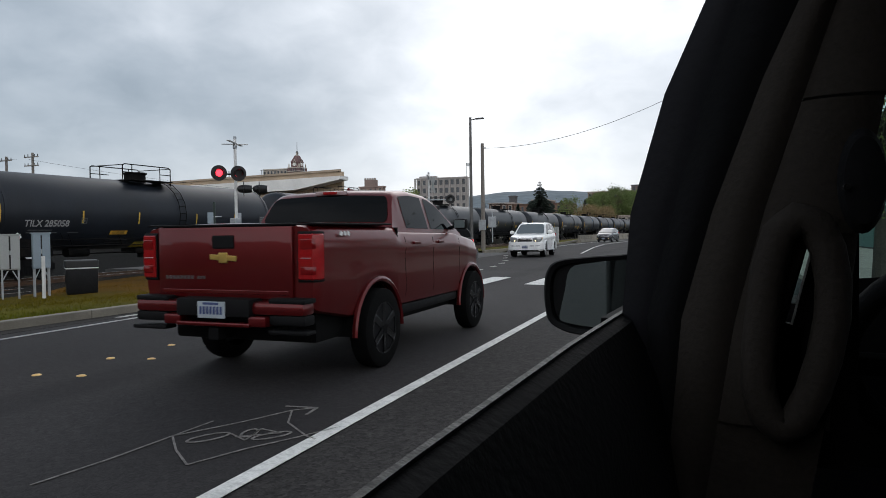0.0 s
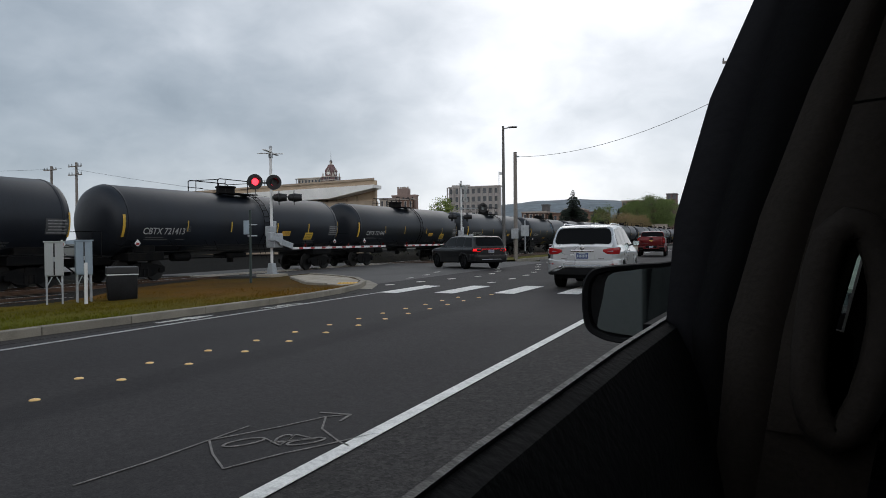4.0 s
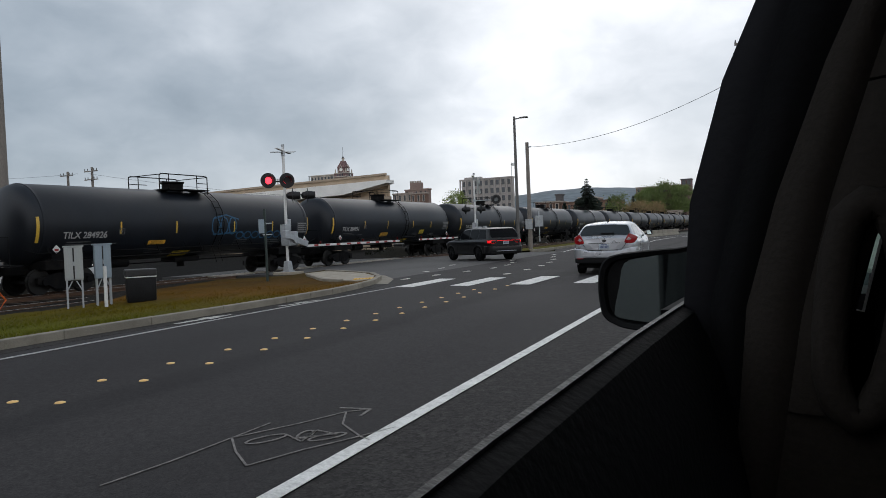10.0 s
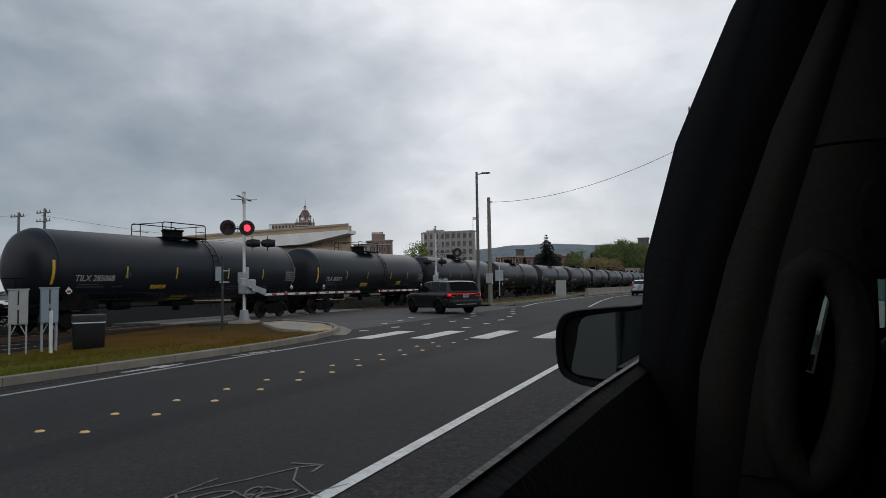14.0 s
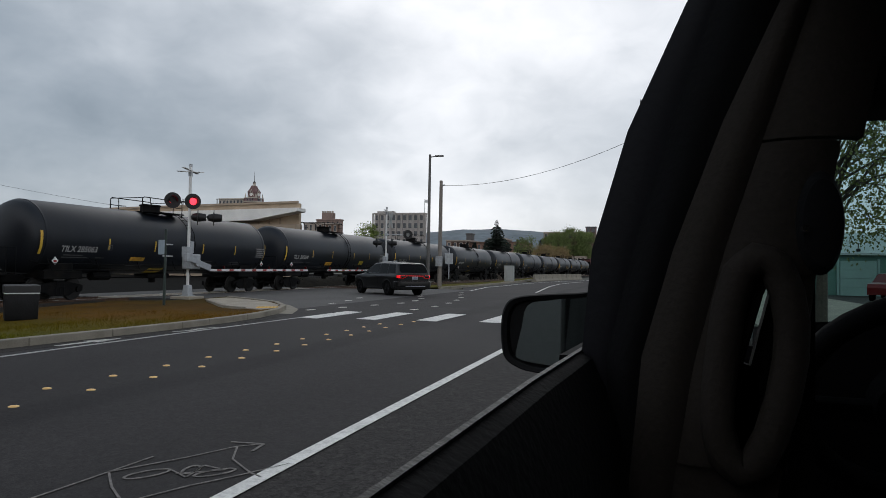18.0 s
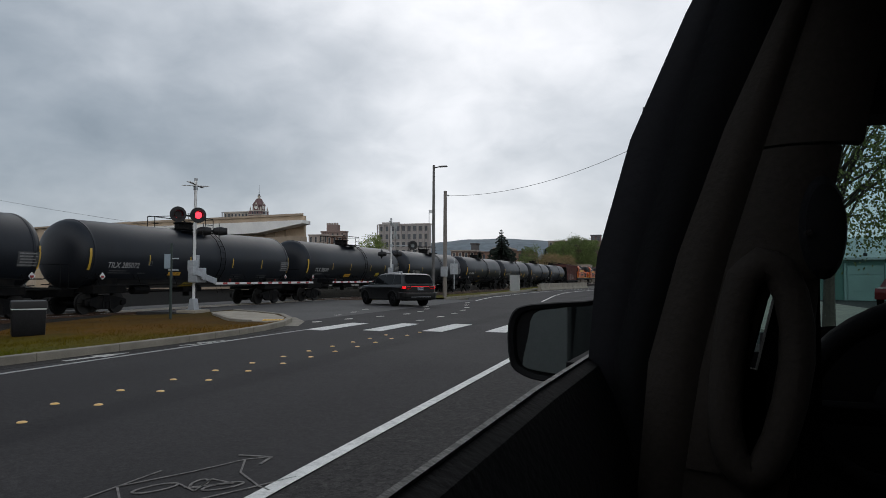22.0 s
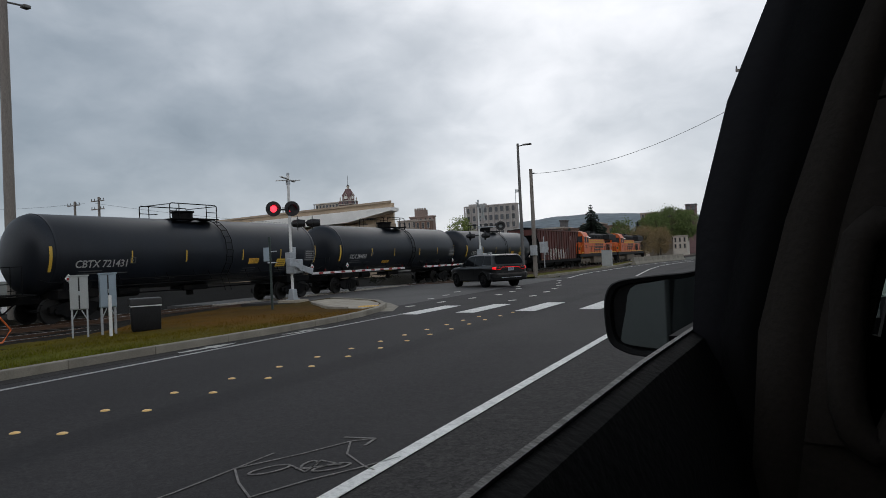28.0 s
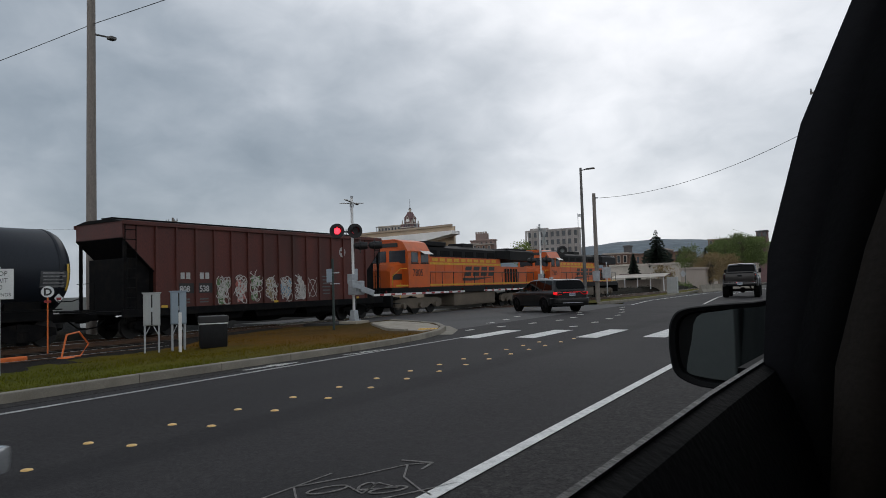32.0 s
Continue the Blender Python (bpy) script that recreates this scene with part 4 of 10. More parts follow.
def truck(parent, y, wheel_r=0.46, base=1.78):
    """Two-axle freight truck at y along the car."""
    for dy in (-base / 2, base / 2):
        bm = B()
        cyl(bm, (-0.9, y + dy, wheel_r), (0.9, y + dy, wheel_r), 0.075, 10)
        part("axle", bm, TANKDK, parent)
        for s in (-1, 1):
            bm = B()
            x0 = s * 0.70
            lathe(bm, [(x0 + s * 0.09, wheel_r - 0.09), (x0 + s * 0.09, wheel_r - 0.01), (x0 + s * 0.0, wheel_r), (x0 - s * 0.03, wheel_r + 0.03), (x0 - s * 0.04, wheel_r - 0.02), (x0 + s * 0.03, wheel_r - 0.1), (x0 + s * 0.02, 0.2), (x0 + s * 0.08, 0.16), (x0 + s * 0.08, 0.02)], "X", 24, (0, y + dy, wheel_r))
            part("wheel", bm, [WHEELST], parent, "", True)
    for s in (-1, 1):
        bm = B()
        x = s * 1.0
        prof = [(-1.15, 0.38), (-1.15, 0.62), (-0.75, 0.70), (-0.35, 0.78), (0.35, 0.78), (0.75, 0.70), (1.15, 0.62), (1.15, 0.38), (0.75, 0.36), (0.45, 0.20), (-0.45, 0.20), (-0.75, 0.36)]
        poly(bm, [(x - 0.07, y + a, b) for a, b in prof], (0.14, 0, 0))
        for dy in (-base / 2, base / 2):
            cyl(bm, (x, y + dy, wheel_r), (x + s * 0.16, y + dy, wheel_r), 0.12, 12)
        sf = part("side_frame", bm, TANKDK, parent)
        bm = B()
        for k in range(3):
            cyl(bm, (x + s * 0.02, y - 0.2 + 0.2 * k, 0.24), (x + s * 0.02, y - 0.2 + 0.2 * k, 0.62), 0.075, 10)
        part("spring_nest", bm, TANKDK, sf)
    bm = B()
    box(bm, (0, y, 0.66), (2.2, 0.4, 0.3), None, 0.03)
    part("bolster", bm, TANKDK, parent)


def coupler(parent, y, s):
    bm = B()
    box(bm, (0, y, 0.86), (0.2, 0.75, 0.24), None, 0.03)
    box(bm, (0, y + s * 0.36, 0.86), (0.34, 0.2, 0.34), None, 0.05)
    tube(bm, [(0.3, y - s * 0.3, 0.8), (0.32, y + s * 0.1, 0.5), (0.2, y + s * 0.45, 0.45)], 0.03, 6)
    part("coupler", bm, TANKDK, parent)


def on_shell(y, ang, out=0.004):
    """A frame on the tank's road side: local x along the car, local y up the shell, z outward."""
    n = Vector((math.cos(ang), 0, math.sin(ang)))
    p = Vector((0, y, SHELL_Z)) + n * (SHELL_R + out)
    up = Vector((-math.sin(ang), 0, math.cos(ang)))
    m = Matrix(((0, up.x, n.x, p.x), (1, up.y, n.y, p.y), (0, up.z, n.z, p.z), (0, 0, 0, 1)))
    return m


def decal(bm, y, z, w, h, out=0.006, tilt=0.0):
    """Curved plate on the road side of the shell; z is the height above the rail."""
    ang = math.asin(max(-0.99, min(0.99, (z - 0.30 - SHELL_Z) / SHELL_R)))
    n = 5
    da = h / SHELL_R
    rows = []
    for i in range(n + 1):
        a = ang - da / 2 + da * i / n
        r = SHELL_R + out
        sk = tilt * (i / n - 0.5) * h
        rows.append([bm.verts.new((math.cos(a) * r, y - w / 2 + sk, SHELL_Z + math.sin(a) * r)), bm.verts.new((math.cos(a) * r, y + w / 2 + sk, SHELL_Z + math.sin(a) * r))])
    for a, b in zip(rows, rows[1:]):
        bm.faces.new((a[0], a[1], b[1], b[0]))


def tank_car(mark, style, label):
    """One tank car: origin at its low-y coupling line, on the rail head."""
    c = thing("tank_car", label, "tank car", "tank cars of the train")
    bm = B()
    prof = [(0.62, 0.05), (0.64, 0.45), (0.70, 0.85), (0.82, 1.18), (0.98, 1.38), (1.16, 1.47), (1.34, SHELL_R), (4.5, SHELL_R), (8.6, SHELL_R - 0.005), (9.5, SHELL_R - 0.005), (13.6, SHELL_R), (16.76, SHELL_R), (16.94, 1.47), (17.12, 1.38), (17.28, 1.18), (17.40, 0.85), (17.46, 0.45), (17.48, 0.05)]
    prof = [(9.05 + (q - 9.05) * 0.982, r_) for q, r_ in prof]
    lathe(bm, prof, "Y", 48, (0, 0, SHELL_Z))
    part("tank", bm, TANK, c, "black riveted tank shell with domed heads", True)
    for y in (1.48, 16.62):
        bm = B()
        lathe(bm, [(y - 0.05, SHELL_R + 0.001), (y - 0.05, SHELL_R + 0.010), (y + 0.05, SHELL_R + 0.010), (y + 0.05, SHELL_R + 0.001)], "Y", 48, (0, 0, SHELL_Z))
        part("weld_band", bm, TANK, c, "", True)
    # saddle, sills, bolsters
    for y, s in ((2.55, 1), (15.55, -1)):
        bm = B()
        box(bm, (0, y, 1.05), (2.5, 1.9, 0.34), None, 0.04)
        box(bm, (0, y, 1.35), (2.2, 1.2, 0.5), None, 0.05)
        part("saddle", bm, TANKDK, c)
        bm = B()
        box(bm, (0, 9.05 + (y - 9.05) * 1.18, 0.9), (0.5, 3.1, 0.3), None, 0.02)
        part("stub_sill", bm, TANKDK, c)
        truck(c, y)
        bm = B()
        e = 0.42 if s > 0 else 17.68
        box(bm, (0, e, 1.12), (2.9, 0.5, 0.05))
        tube(bm, [(1.4, e - 0.22 * s, 1.15), (1.4, e - 0.22 * s, 2.1), (0.3, e - 0.22 * s, 2.1)], 0.016, 6)
        tube(bm, [(-1.4, e - 0.22 * s, 1.15), (-1.4, e - 0.22 * s, 2.1), (-0.3, e - 0.22 * s, 2.1)], 0.016, 6)
        for k in range(3):
            tube(bm, [(1.38, e + 0.1 * s, 0.95 - 0.22 * k), (1.38, e + 0.5 * s, 0.95 - 0.22 * k)], 0.014, 5)
        part("end_platform", bm, TANKDK, c)
        coupler(c, 0.28 if s > 0 else 17.82, -s)
    # side handrail along the bottom of the shell
    for s in (1, -1):
        bm = B()
        tube(bm, [(s * 1.42, 1.4, 1.25), (s * 1.42, 16.7, 1.25)], 0.022, 6)
        for k in range(7):
            y = 1.8 + 2.42 * k
            tube(bm, [(s * 1.2, y, 1.72), (s * 1.42, y, 1.25)], 0.014, 5)
        part("side_rail", bm, TANKDK, c)
    # brake gear and bottom outlet skid
    bm = B()
    box(bm, (0, 9.05, 0.96), (0.9, 1.5, 0.24), None, 0.06)
    cyl(bm, (0, 9.05, 0.62), (0, 9.05, 0.98), 0.17, 14)
    part("outlet_skid", bm, TANKDK, c)
    bm = B()
    cyl(bm, (0.45, 4.7, 0.98), (0.45, 5.7, 0.98), 0.2, 14)
    tube(bm, [(0.3, 2.6, 0.9), (0.3, 15.5, 0.9)], 0.03, 6)
    part("brake_cylinder", bm, TANKDK, c)
    # top fittings: manway housing, platform, railings, ladder
    bm = B()
    lathe(bm, [(3.80, 0.46), (4.34, 0.46), (4.37, 0.52), (4.43, 0.52), (4.45, 0.02)], "Z", 24, (0, 8.8, 0))
    part("manway_housing", bm, TANKDK, c, "", True)
    bm = B()
    for s in (1, -1):
        box(bm, (s * 0.82, 8.75, 4.02), (0.62, 2.4, 0.05))
    box(bm, (0, 9.7, 4.02), (1.5, 0.5, 0.05))
    box(bm, (0, 7.8, 4.02), (1.5, 0.5, 0.05))
    part("top_platform", bm, TANKDK, c)
    for s in (1, -1):
        bm = B()
        tube(bm, [(s * 0.95, 7.20, 3.90), (s * 0.95, 7.20, 4.60), (s * 0.95, 7.30, 4.68), (s * 0.95, 9.90, 4.68), (s * 0.95, 10.0, 4.60), (s * 0.95, 10.0, 3.85)], 0.024, 6)
        rl = part("railing", bm, TANKDK, c)
        for ya, yb in ((7.20, 8.2), (9.35, 10.0)):
            bm = B(); tube(bm, [(s * 0.95, ya, 4.34), (s * 0.95, yb, 4.34)], 0.018, 5)
            part("mid_rail", bm, TANKDK, rl)
        for y in (7.72, 9.35):
            bm = B(); cyl(bm, (s * 0.95, y, 4.0), (s * 0.95, y, 4.68), 0.02, 6)
            part("rail_post", bm, TANKDK, rl)
    for y in (7.20, 10.0):
        bm = B(); tube(bm, [(-0.95, y, 4.64), (0.95, y, 4.64)], 0.02, 6)
        part("cross_rail", bm, TANKDK, c)
    for s in (1, -1):
        bm = B()
        for dy in (-0.2, 0.2):
            pts = [(s * math.cos(radians(a)) * (SHELL_R + 0.06), 10.15 + dy, SHELL_Z + math.sin(radians(a)) * (SHELL_R + 0.06)) for a in (80, 60, 40, 20, 0, -20, -45)]
            tube(bm, pts + [(s * 1.36, 10.15 + dy, 0.75)], 0.018, 5)
        for k in range(9):
            a = radians(62 - 12 * k)
            r = SHELL_R + 0.06
            cyl(bm, (s * math.cos(a) * r, 9.95, SHELL_Z + math.sin(a) * r), (s * math.cos(a) * r, 10.35, SHELL_Z + math.sin(a) * r), 0.014, 5)
        part("ladder", bm, TANKDK, c)
    bm = B()
    for k in range(3):
        cyl(bm, (0.3 * (k - 1), 8.6, 4.0), (0.3 * (k - 1), 8.6, 4.42 - 0.1 * k), 0.07, 10)
    part("valve", bm, TANKDK, c)
    # yellow reflector bars
    for y, h, w in ((1.22, 0.95, 0.10), *[(q, 0.50, 0.07) for q in (4.70, 7.55, 11.1, 13.9)], (16.88, 0.95, 0.10)):
        bm = B()
        if h > 0.9:
            r0 = 1.475 + 0.012
            rows = []
            for i in range(7):
                a = radians(-27 + 6 * i)
                rows.append([bm.verts.new((math.cos(a) * (r0 - 0.0), y - w / 2, SHELL_Z + math.sin(a) * r0)), bm.verts.new((math.cos(a) * (r0 + (0.03 if y < 9 else -0.03)), y + w / 2, SHELL_Z + math.sin(a) * r0))])
            for a, b in zip(rows, rows[1:]):
                bm.faces.new((a[0], a[1], b[1], b[0]))
            for v in bm.verts:
                v.co.x += 0.012
        else:
            decal(bm, y, SHELL_Z + 0.10, w, h)
        part("reflector_bar", bm, YEL, c, "yellow reflective bar")
    # stencilled mark, data panels, placards
    ang = math.asin(-0.55 / SHELL_R)
    text_ob("reporting_mark", mark, 0.41 if mark.startswith("CBTX") else 0.36, on_shell(2.2, ang, 0.012), STENC, c, 0.001, squeeze=0.98, bold=0.006)
    for k, (y, z, w, h) in enumerate(((2.45, 2.16, 1.0, 0.045), (2.55, 2.07, 1.3, 0.04), (3.9, 2.07, 0.5, 0.04), (4.75, 2.42, 0.26, 0.03), (4.75, 2.62, 0.26, 0.03), (4.63, 2.52, 0.03, 0.22), (4.87, 2.52, 0.03, 0.22), (4.75, 2.52, 0.1, 0.08))):
        bm = B()
        decal(bm, y + (0.45 if k < 3 else 0), z, w, h)
        part("data_line", bm, STENCG, c)
    bm = B()
    decal(bm, 16.38, 2.55, 0.92, 0.58)
    tp = part("test_panel", bm, PANELG, c, "grey stencilled test panel")
    for r in range(5):
        bm = B()
        decal(bm, 16.36 + (0.03 if r % 2 else 0), 2.33 + 0.11 * r, 0.80 - 0.06 * (r % 3), 0.05, 0.009)
        part("panel_line", bm, STENCP, tp)
    for r in range(3):
        for y, z, w, h in ((14.2, 1.98, 1.0 - 0.12 * r, 0.05), (6.7, 1.75, 1.1 - 0.1 * r, 0.045), (11.7, 2.02, 0.9, 0.04)):
            bm = B()
            decal(bm, y, z - 0.1 * r, w, h)
            part("stencil_line", bm, STENCG, c)
    for y, z, w, h, ma in style:
        bm = B()
        decal(bm, y, z, w, h * 1.2, 0.006, 0.03)
        pl = part("placard", bm, ma, c)
        bm = B()
        for r in range(3):
            decal(bm, y, z + h * (0.25 - 0.25 * r), w * 0.7, h * 0.06, 0.009, 0.03)
        part("placard_line", bm, SIGNK, pl)
    # long handrails along the lower shell
    for s in (1, -1):
        bm = B()
        tube(bm, [(s * 1.50, 0.7, 1.62), (s * 1.52, 1.1, 1.50), (s * 1.52, 17.0, 1.50), (s * 1.50, 17.4, 1.62)], 0.016, 5)
        for q in range(8):
            tube(bm, [(s * 1.36, 1.6 + 2.13 * q, 1.74), (s * 1.52, 1.6 + 2.13 * q, 1.50)], 0.012, 4)
        part("side_handrail", bm, TANKDK, c)
    # hazard diamonds on the end brackets
    for y in (16.55, 1.9):
        bm = B()
        poly(bm, [(1.46, y - 0.16, 1.62), (1.46, y, 1.46), (1.46, y + 0.16, 1.62), (1.46, y, 1.78)], (0.012, 0, 0))
        hz = part("hazard_diamond", bm, SIGNW, c, "small white and red hazard diamond")
        bm = B()
        box(bm, (1.475, y, 1.60), (0.006, 0.16, 0.09))
        part("diamond_band", bm, REDSTR, hz)
        bm = B()
        tube(bm, [(1.25, y, 1.7), (1.45, y, 1.64)], 0.015, 5)
        part("bracket", bm, TANKDK, hz)
    return c


STY_A = [(8.3, 1.52, 1.0, 0.42, YELDK), (6.6, 2.05, 0.9, 0.16, ORG)]
STY_B = [(11.9, 2.35, 0.72, 0.22, ORG), (14.0, 2.22, 0.75, 0.36, YEL)]
STY_C = [(7.3, 2.02, 0.95, 0.24, ORG), (10.6, 1.55, 0.9, 0.4, YELDK), (12.6, 2.12, 0.7, 0.26, YELDK)]
# reporting marks from the first car to the one before the hopper
MARKS = ["TILX 285061", "TILX 285058", "TILX 284906", "TILX 284918", "CBTX 721413", "CBTX 721444", "CBTX 721416", "TILX 284884", "TILX 284926", "TILX 284991", "TILX 285067", "TILX 285068", "TILX 285053", "TILX 285047", "TILX 285063", "TILX 285059", "TILX 285071", "TILX 285072", "TILX 285089", "TILX 284931", "TILX 285156", "CBTX 721431", "TILX 284893", "CBTX 721554"]


def train_s(t):
    """Place along the track of the coupling before the hopper."""
    return 415.6 - 12.178 * t - 0.00936 * t * t - 0.022 * max(0.0, t - 24.0) ** 2


def along(s):
    d = Vector((TRACK_B, 1, 0)).normalized()
    y = s * d.y
    return pose(track_x(y), y, RAIL_Z, 0, 0, -math.degrees(math.atan(TRACK_B)))


TRAIN = []          # (thing, offset behind the hopper coupling)


def graffiti(parent, strokes, material, name="spray_tag", r=0.035):
    bm = B()
    for st in strokes:
        pts = []
        for y, z in st:
            a = math.asin(max(-0.98, min(0.98, (z - SHELL_Z) / SHELL_R)))
            pts.append((math.cos(a) * (SHELL_R + 0.005), y, SHELL_Z + math.sin(a) * (SHELL_R + 0.005)))
        for p, q in zip(pts, pts[1:]):
            p, q = Vector(p), Vector(q)
            d = (q - p).normalized()
            n = Vector((p.x, 0, p.z - SHELL_Z)).normalized()
            w = d.cross(n) * r
            f = [bm.verts.new(v) for v in (p - w, q - w, q + w, p + w)]
            bm.faces.new(f)
    part(name, bm, material, parent, "blue sprayed graffiti")


def fit_length_to_view(car, k, shift=0.0):
    """Squeeze a car along the track so its length fits the camera's view."""
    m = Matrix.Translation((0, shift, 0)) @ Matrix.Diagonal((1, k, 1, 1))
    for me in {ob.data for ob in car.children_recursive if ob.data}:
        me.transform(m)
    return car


def build_tanks():
    n = len(MARKS)
    for i, mk in enumerate(MARKS):
        sty = STY_B if mk.startswith("CBTX") else (STY_A if i % 3 else STY_C)
        lab = "black rail tank car with yellow reflector bars on rusty trucks"
        if i in (7, 8):
            lab = "black rail tank car with blue spray graffiti"
        c = tank_car(mk, sty, lab)
        if i == 7:
            for k, ch in enumerate("DECA"):
                text_ob("spray_letter", ch, 0.62, on_shell(9.35 + 0.1 * k, math.asin((2.98 - 0.46 * k - SHELL_Z) / SHELL_R), 0.012) @ Matrix.Rotation(radians(-8), 4, "Z"), GRAFB, c, 0.001)
        if i == 8:
            st = []
            for k in range(10):
                y = 9.9 + 0.55 * k
                st.append([(y + 0.25 * math.sin(a), 1.95 + 0.45 * (k < 3) + (0.4 if k < 3 else 0.16) * math.cos(a)) for a in [2 * math.pi * q / 9 for q in range(10)]])
            st.append([(9.8, 2.75), (10.6, 2.9), (11.4, 2.7), (11.3, 2.1), (9.8, 2.0), (9.8, 2.75)])
            graffiti(c, st, GRAFN)
        TRAIN.append((fit_length_to_view(c, 0.961), (i - n) * CAR_L))


def hopper_car():
    c = thing("hopper_car", "oxide-red ribbed covered hopper car with graffiti along its side", "hopper car")
    bm = B()
    hw = 1.5
    # body with sloped ends: side outline along the car
    out = [(0.35, 4.40), (0.35, 3.80), (1.75, 2.55), (1.75, 1.05), (15.45, 1.05), (15.45, 2.55), (16.85, 3.80), (16.85, 4.40)]
    poly(bm, [(-hw, y, z) for y, z in out], (2 * hw, 0, 0))
    part("body", bm, HOPPER, c, "oxide-red hopper body with sloped ends")
    bm = B()
    loft(bm, [[(-hw, y, 4.40), (hw, y, 4.40), (hw * 0.55, y, 4.52), (-hw * 0.55, y, 4.52)] for y in (0.3, 16.9)])
    part("roof", bm, TANKDK, c, "sooty black roof")
    bm = B()
    box(bm, (0, 8.6, 4.62), (0.7, 15.8, 0.04)); box(bm, (0, 8.6, 4.56), (0.5, 15.2, 0.1))
    part("roof_walk", bm, TANKDK, c)
    for s in (1, -1):
        bm = B()
        box(bm, (s * (hw + 0.05), 8.6, 4.34), (0.1, 16.6, 0.16), None, 0.02)
        part("top_chord", bm, HOPPER, c)
        bm = B()
        box(bm, (s * (hw + 0.05), 8.6, 0.98), (0.12, 16.6, 0.30), None, 0.02)
        part("side_sill", bm, TANKDK, c)
        for k in range(15):
            y = 1.80 + 0.971 * k
            bm = B()
            box(bm, (s * (hw + 0.04), y, 2.68), (0.09, 0.09, 3.2), None, 0.012)
            part("side_post", bm, HOPPER, c)
    for e, s in ((0.5, 1), (16.7, -1)):
        for x in (-1.42, 1.42):
            bm = B()
            box(bm, (x, e, 2.45), (0.09, 0.12, 2.9), None, 0.01)
            part("end_post", bm, TANKDK, c)
        # black block and sheets put the end recess's shade into shape and colour
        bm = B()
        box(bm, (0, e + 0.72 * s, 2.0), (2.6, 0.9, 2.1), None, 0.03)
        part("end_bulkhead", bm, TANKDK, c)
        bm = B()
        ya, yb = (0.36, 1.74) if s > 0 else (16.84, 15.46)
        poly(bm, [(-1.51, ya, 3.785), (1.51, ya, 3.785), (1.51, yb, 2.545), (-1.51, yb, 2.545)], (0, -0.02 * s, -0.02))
        part("slope_sheet", bm, TANKDK, c, "sloped end sheet, dirt and recess shade painted black")
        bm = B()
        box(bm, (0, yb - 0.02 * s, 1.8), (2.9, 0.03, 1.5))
        part("hopper_end", bm, TANKDK, c, "end of the hopper, recess shade painted black")
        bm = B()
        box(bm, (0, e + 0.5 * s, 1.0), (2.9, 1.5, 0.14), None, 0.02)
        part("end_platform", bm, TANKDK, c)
        bm = B()
        for k in range(9):
            cyl(bm, (1.52, e - 0.05 * s, 1.2 + 0.36 * k), (1.52, e + 0.42 * s, 1.2 + 0.36 * k), 0.016, 5)
        for q in (-0.05, 0.42):
            tube(bm, [(1.53, e + q * s, 0.7), (1.53, e + q * s, 4.3)], 0.018, 5)
        part("ladder", bm, TANKDK, c)
        truck(c, 2.1 if s > 0 else 15.1)
        coupler(c, 0.15 if s > 0 else 17.05, -s)
    # discharge hoppers
    for k in range(3):
        bm = B()
        y = 5.2 + 3.4 * k
        loft(bm, [[(-1.4, y - 1.6, 1.05), (1.4, y - 1.6, 1.05), (1.4, y + 1.6, 1.05), (-1.4, y + 1.6, 1.05)], [(-1.3, y - 1.2, 0.55), (1.3, y - 1.2, 0.55), (1.3, y + 1.2, 0.55), (-1.3, y + 1.2, 0.55)], [(-0.7, y - 0.6, 0.30), (0.7, y - 0.6, 0.30), (0.7, y + 0.6, 0.30), (-0.7, y + 0.6, 0.30)]])
        part("discharge_hopper", bm, TANKDK, c)
    X = hw + 0.012
    fr = lambda y, z, o=0.0: Matrix(((0, 0, 1, X + o), (1, 0, 0, y), (0, 1, 0, z), (0, 0, 0, 1)))
    bm = B()
    for y, w in ((3.08, 0.2), (3.36, 0.2), (4.06, 0.2), (4.34, 0.2)):
        box(bm, (X, y, 2.36), (0.006, w, 0.26))
    part("owner_mark", bm, STENC, c, "white owner lettering")
    text_ob("car_number", "808", 0.34, fr(2.93, 1.72, 0.004), STENC, c, 0.001, bold=0.008)
    text_ob("car_number", "538", 0.34, fr(3.93, 1.72, 0.004), STENC, c, 0.001, bold=0.008)
    bm = B()
    for y0 in (3.27, 4.25):
        box(bm, (X, y0, 1.86), (0.005, 0.72, 0.40))
    part("number_panel", bm, SIGNK, c)
    # round herald at the far end
    bm = B()
    lathe(bm, [(X, 0.26), (X + 0.006, 0.26), (X + 0.006, 0.01)], "X", 20, (0, 13.4, 3.55))
    hr = part("herald", bm, STENC, c, "round white herald")
    bm = B()
    box(bm, (X + 0.009, 13.4, 3.55), (0.004, 0.34, 0.1)); box(bm, (X + 0.009, 13.4, 3.55), (0.004, 0.08, 0.36))
    part("herald_cross", bm, HOPPER, hr)
    # graffiti pieces along the lower side, one in each panel
    rr = random.Random(11)

    def stroke(bm, pts, half_w, xo):
        for (ya, za), (yb, zb) in zip(pts, pts[1:]):
            d = Vector((0, yb - ya, zb - za))
            if d.length < 1e-3:
                continue
            nrm = Vector((0, -d.z, d.y)).normalized() * half_w
            bm.faces.new([bm.verts.new(p) for p in ((xo, ya - nrm.y, za - nrm.z), (xo, yb - nrm.y, zb - nrm.z), (xo, yb + nrm.y, zb + nrm.z), (xo, ya + nrm.y, za + nrm.z))])

    fills = (GRAFG, GRAFP, GRAFG, GRAFY, GRAFBL, GRAFW)
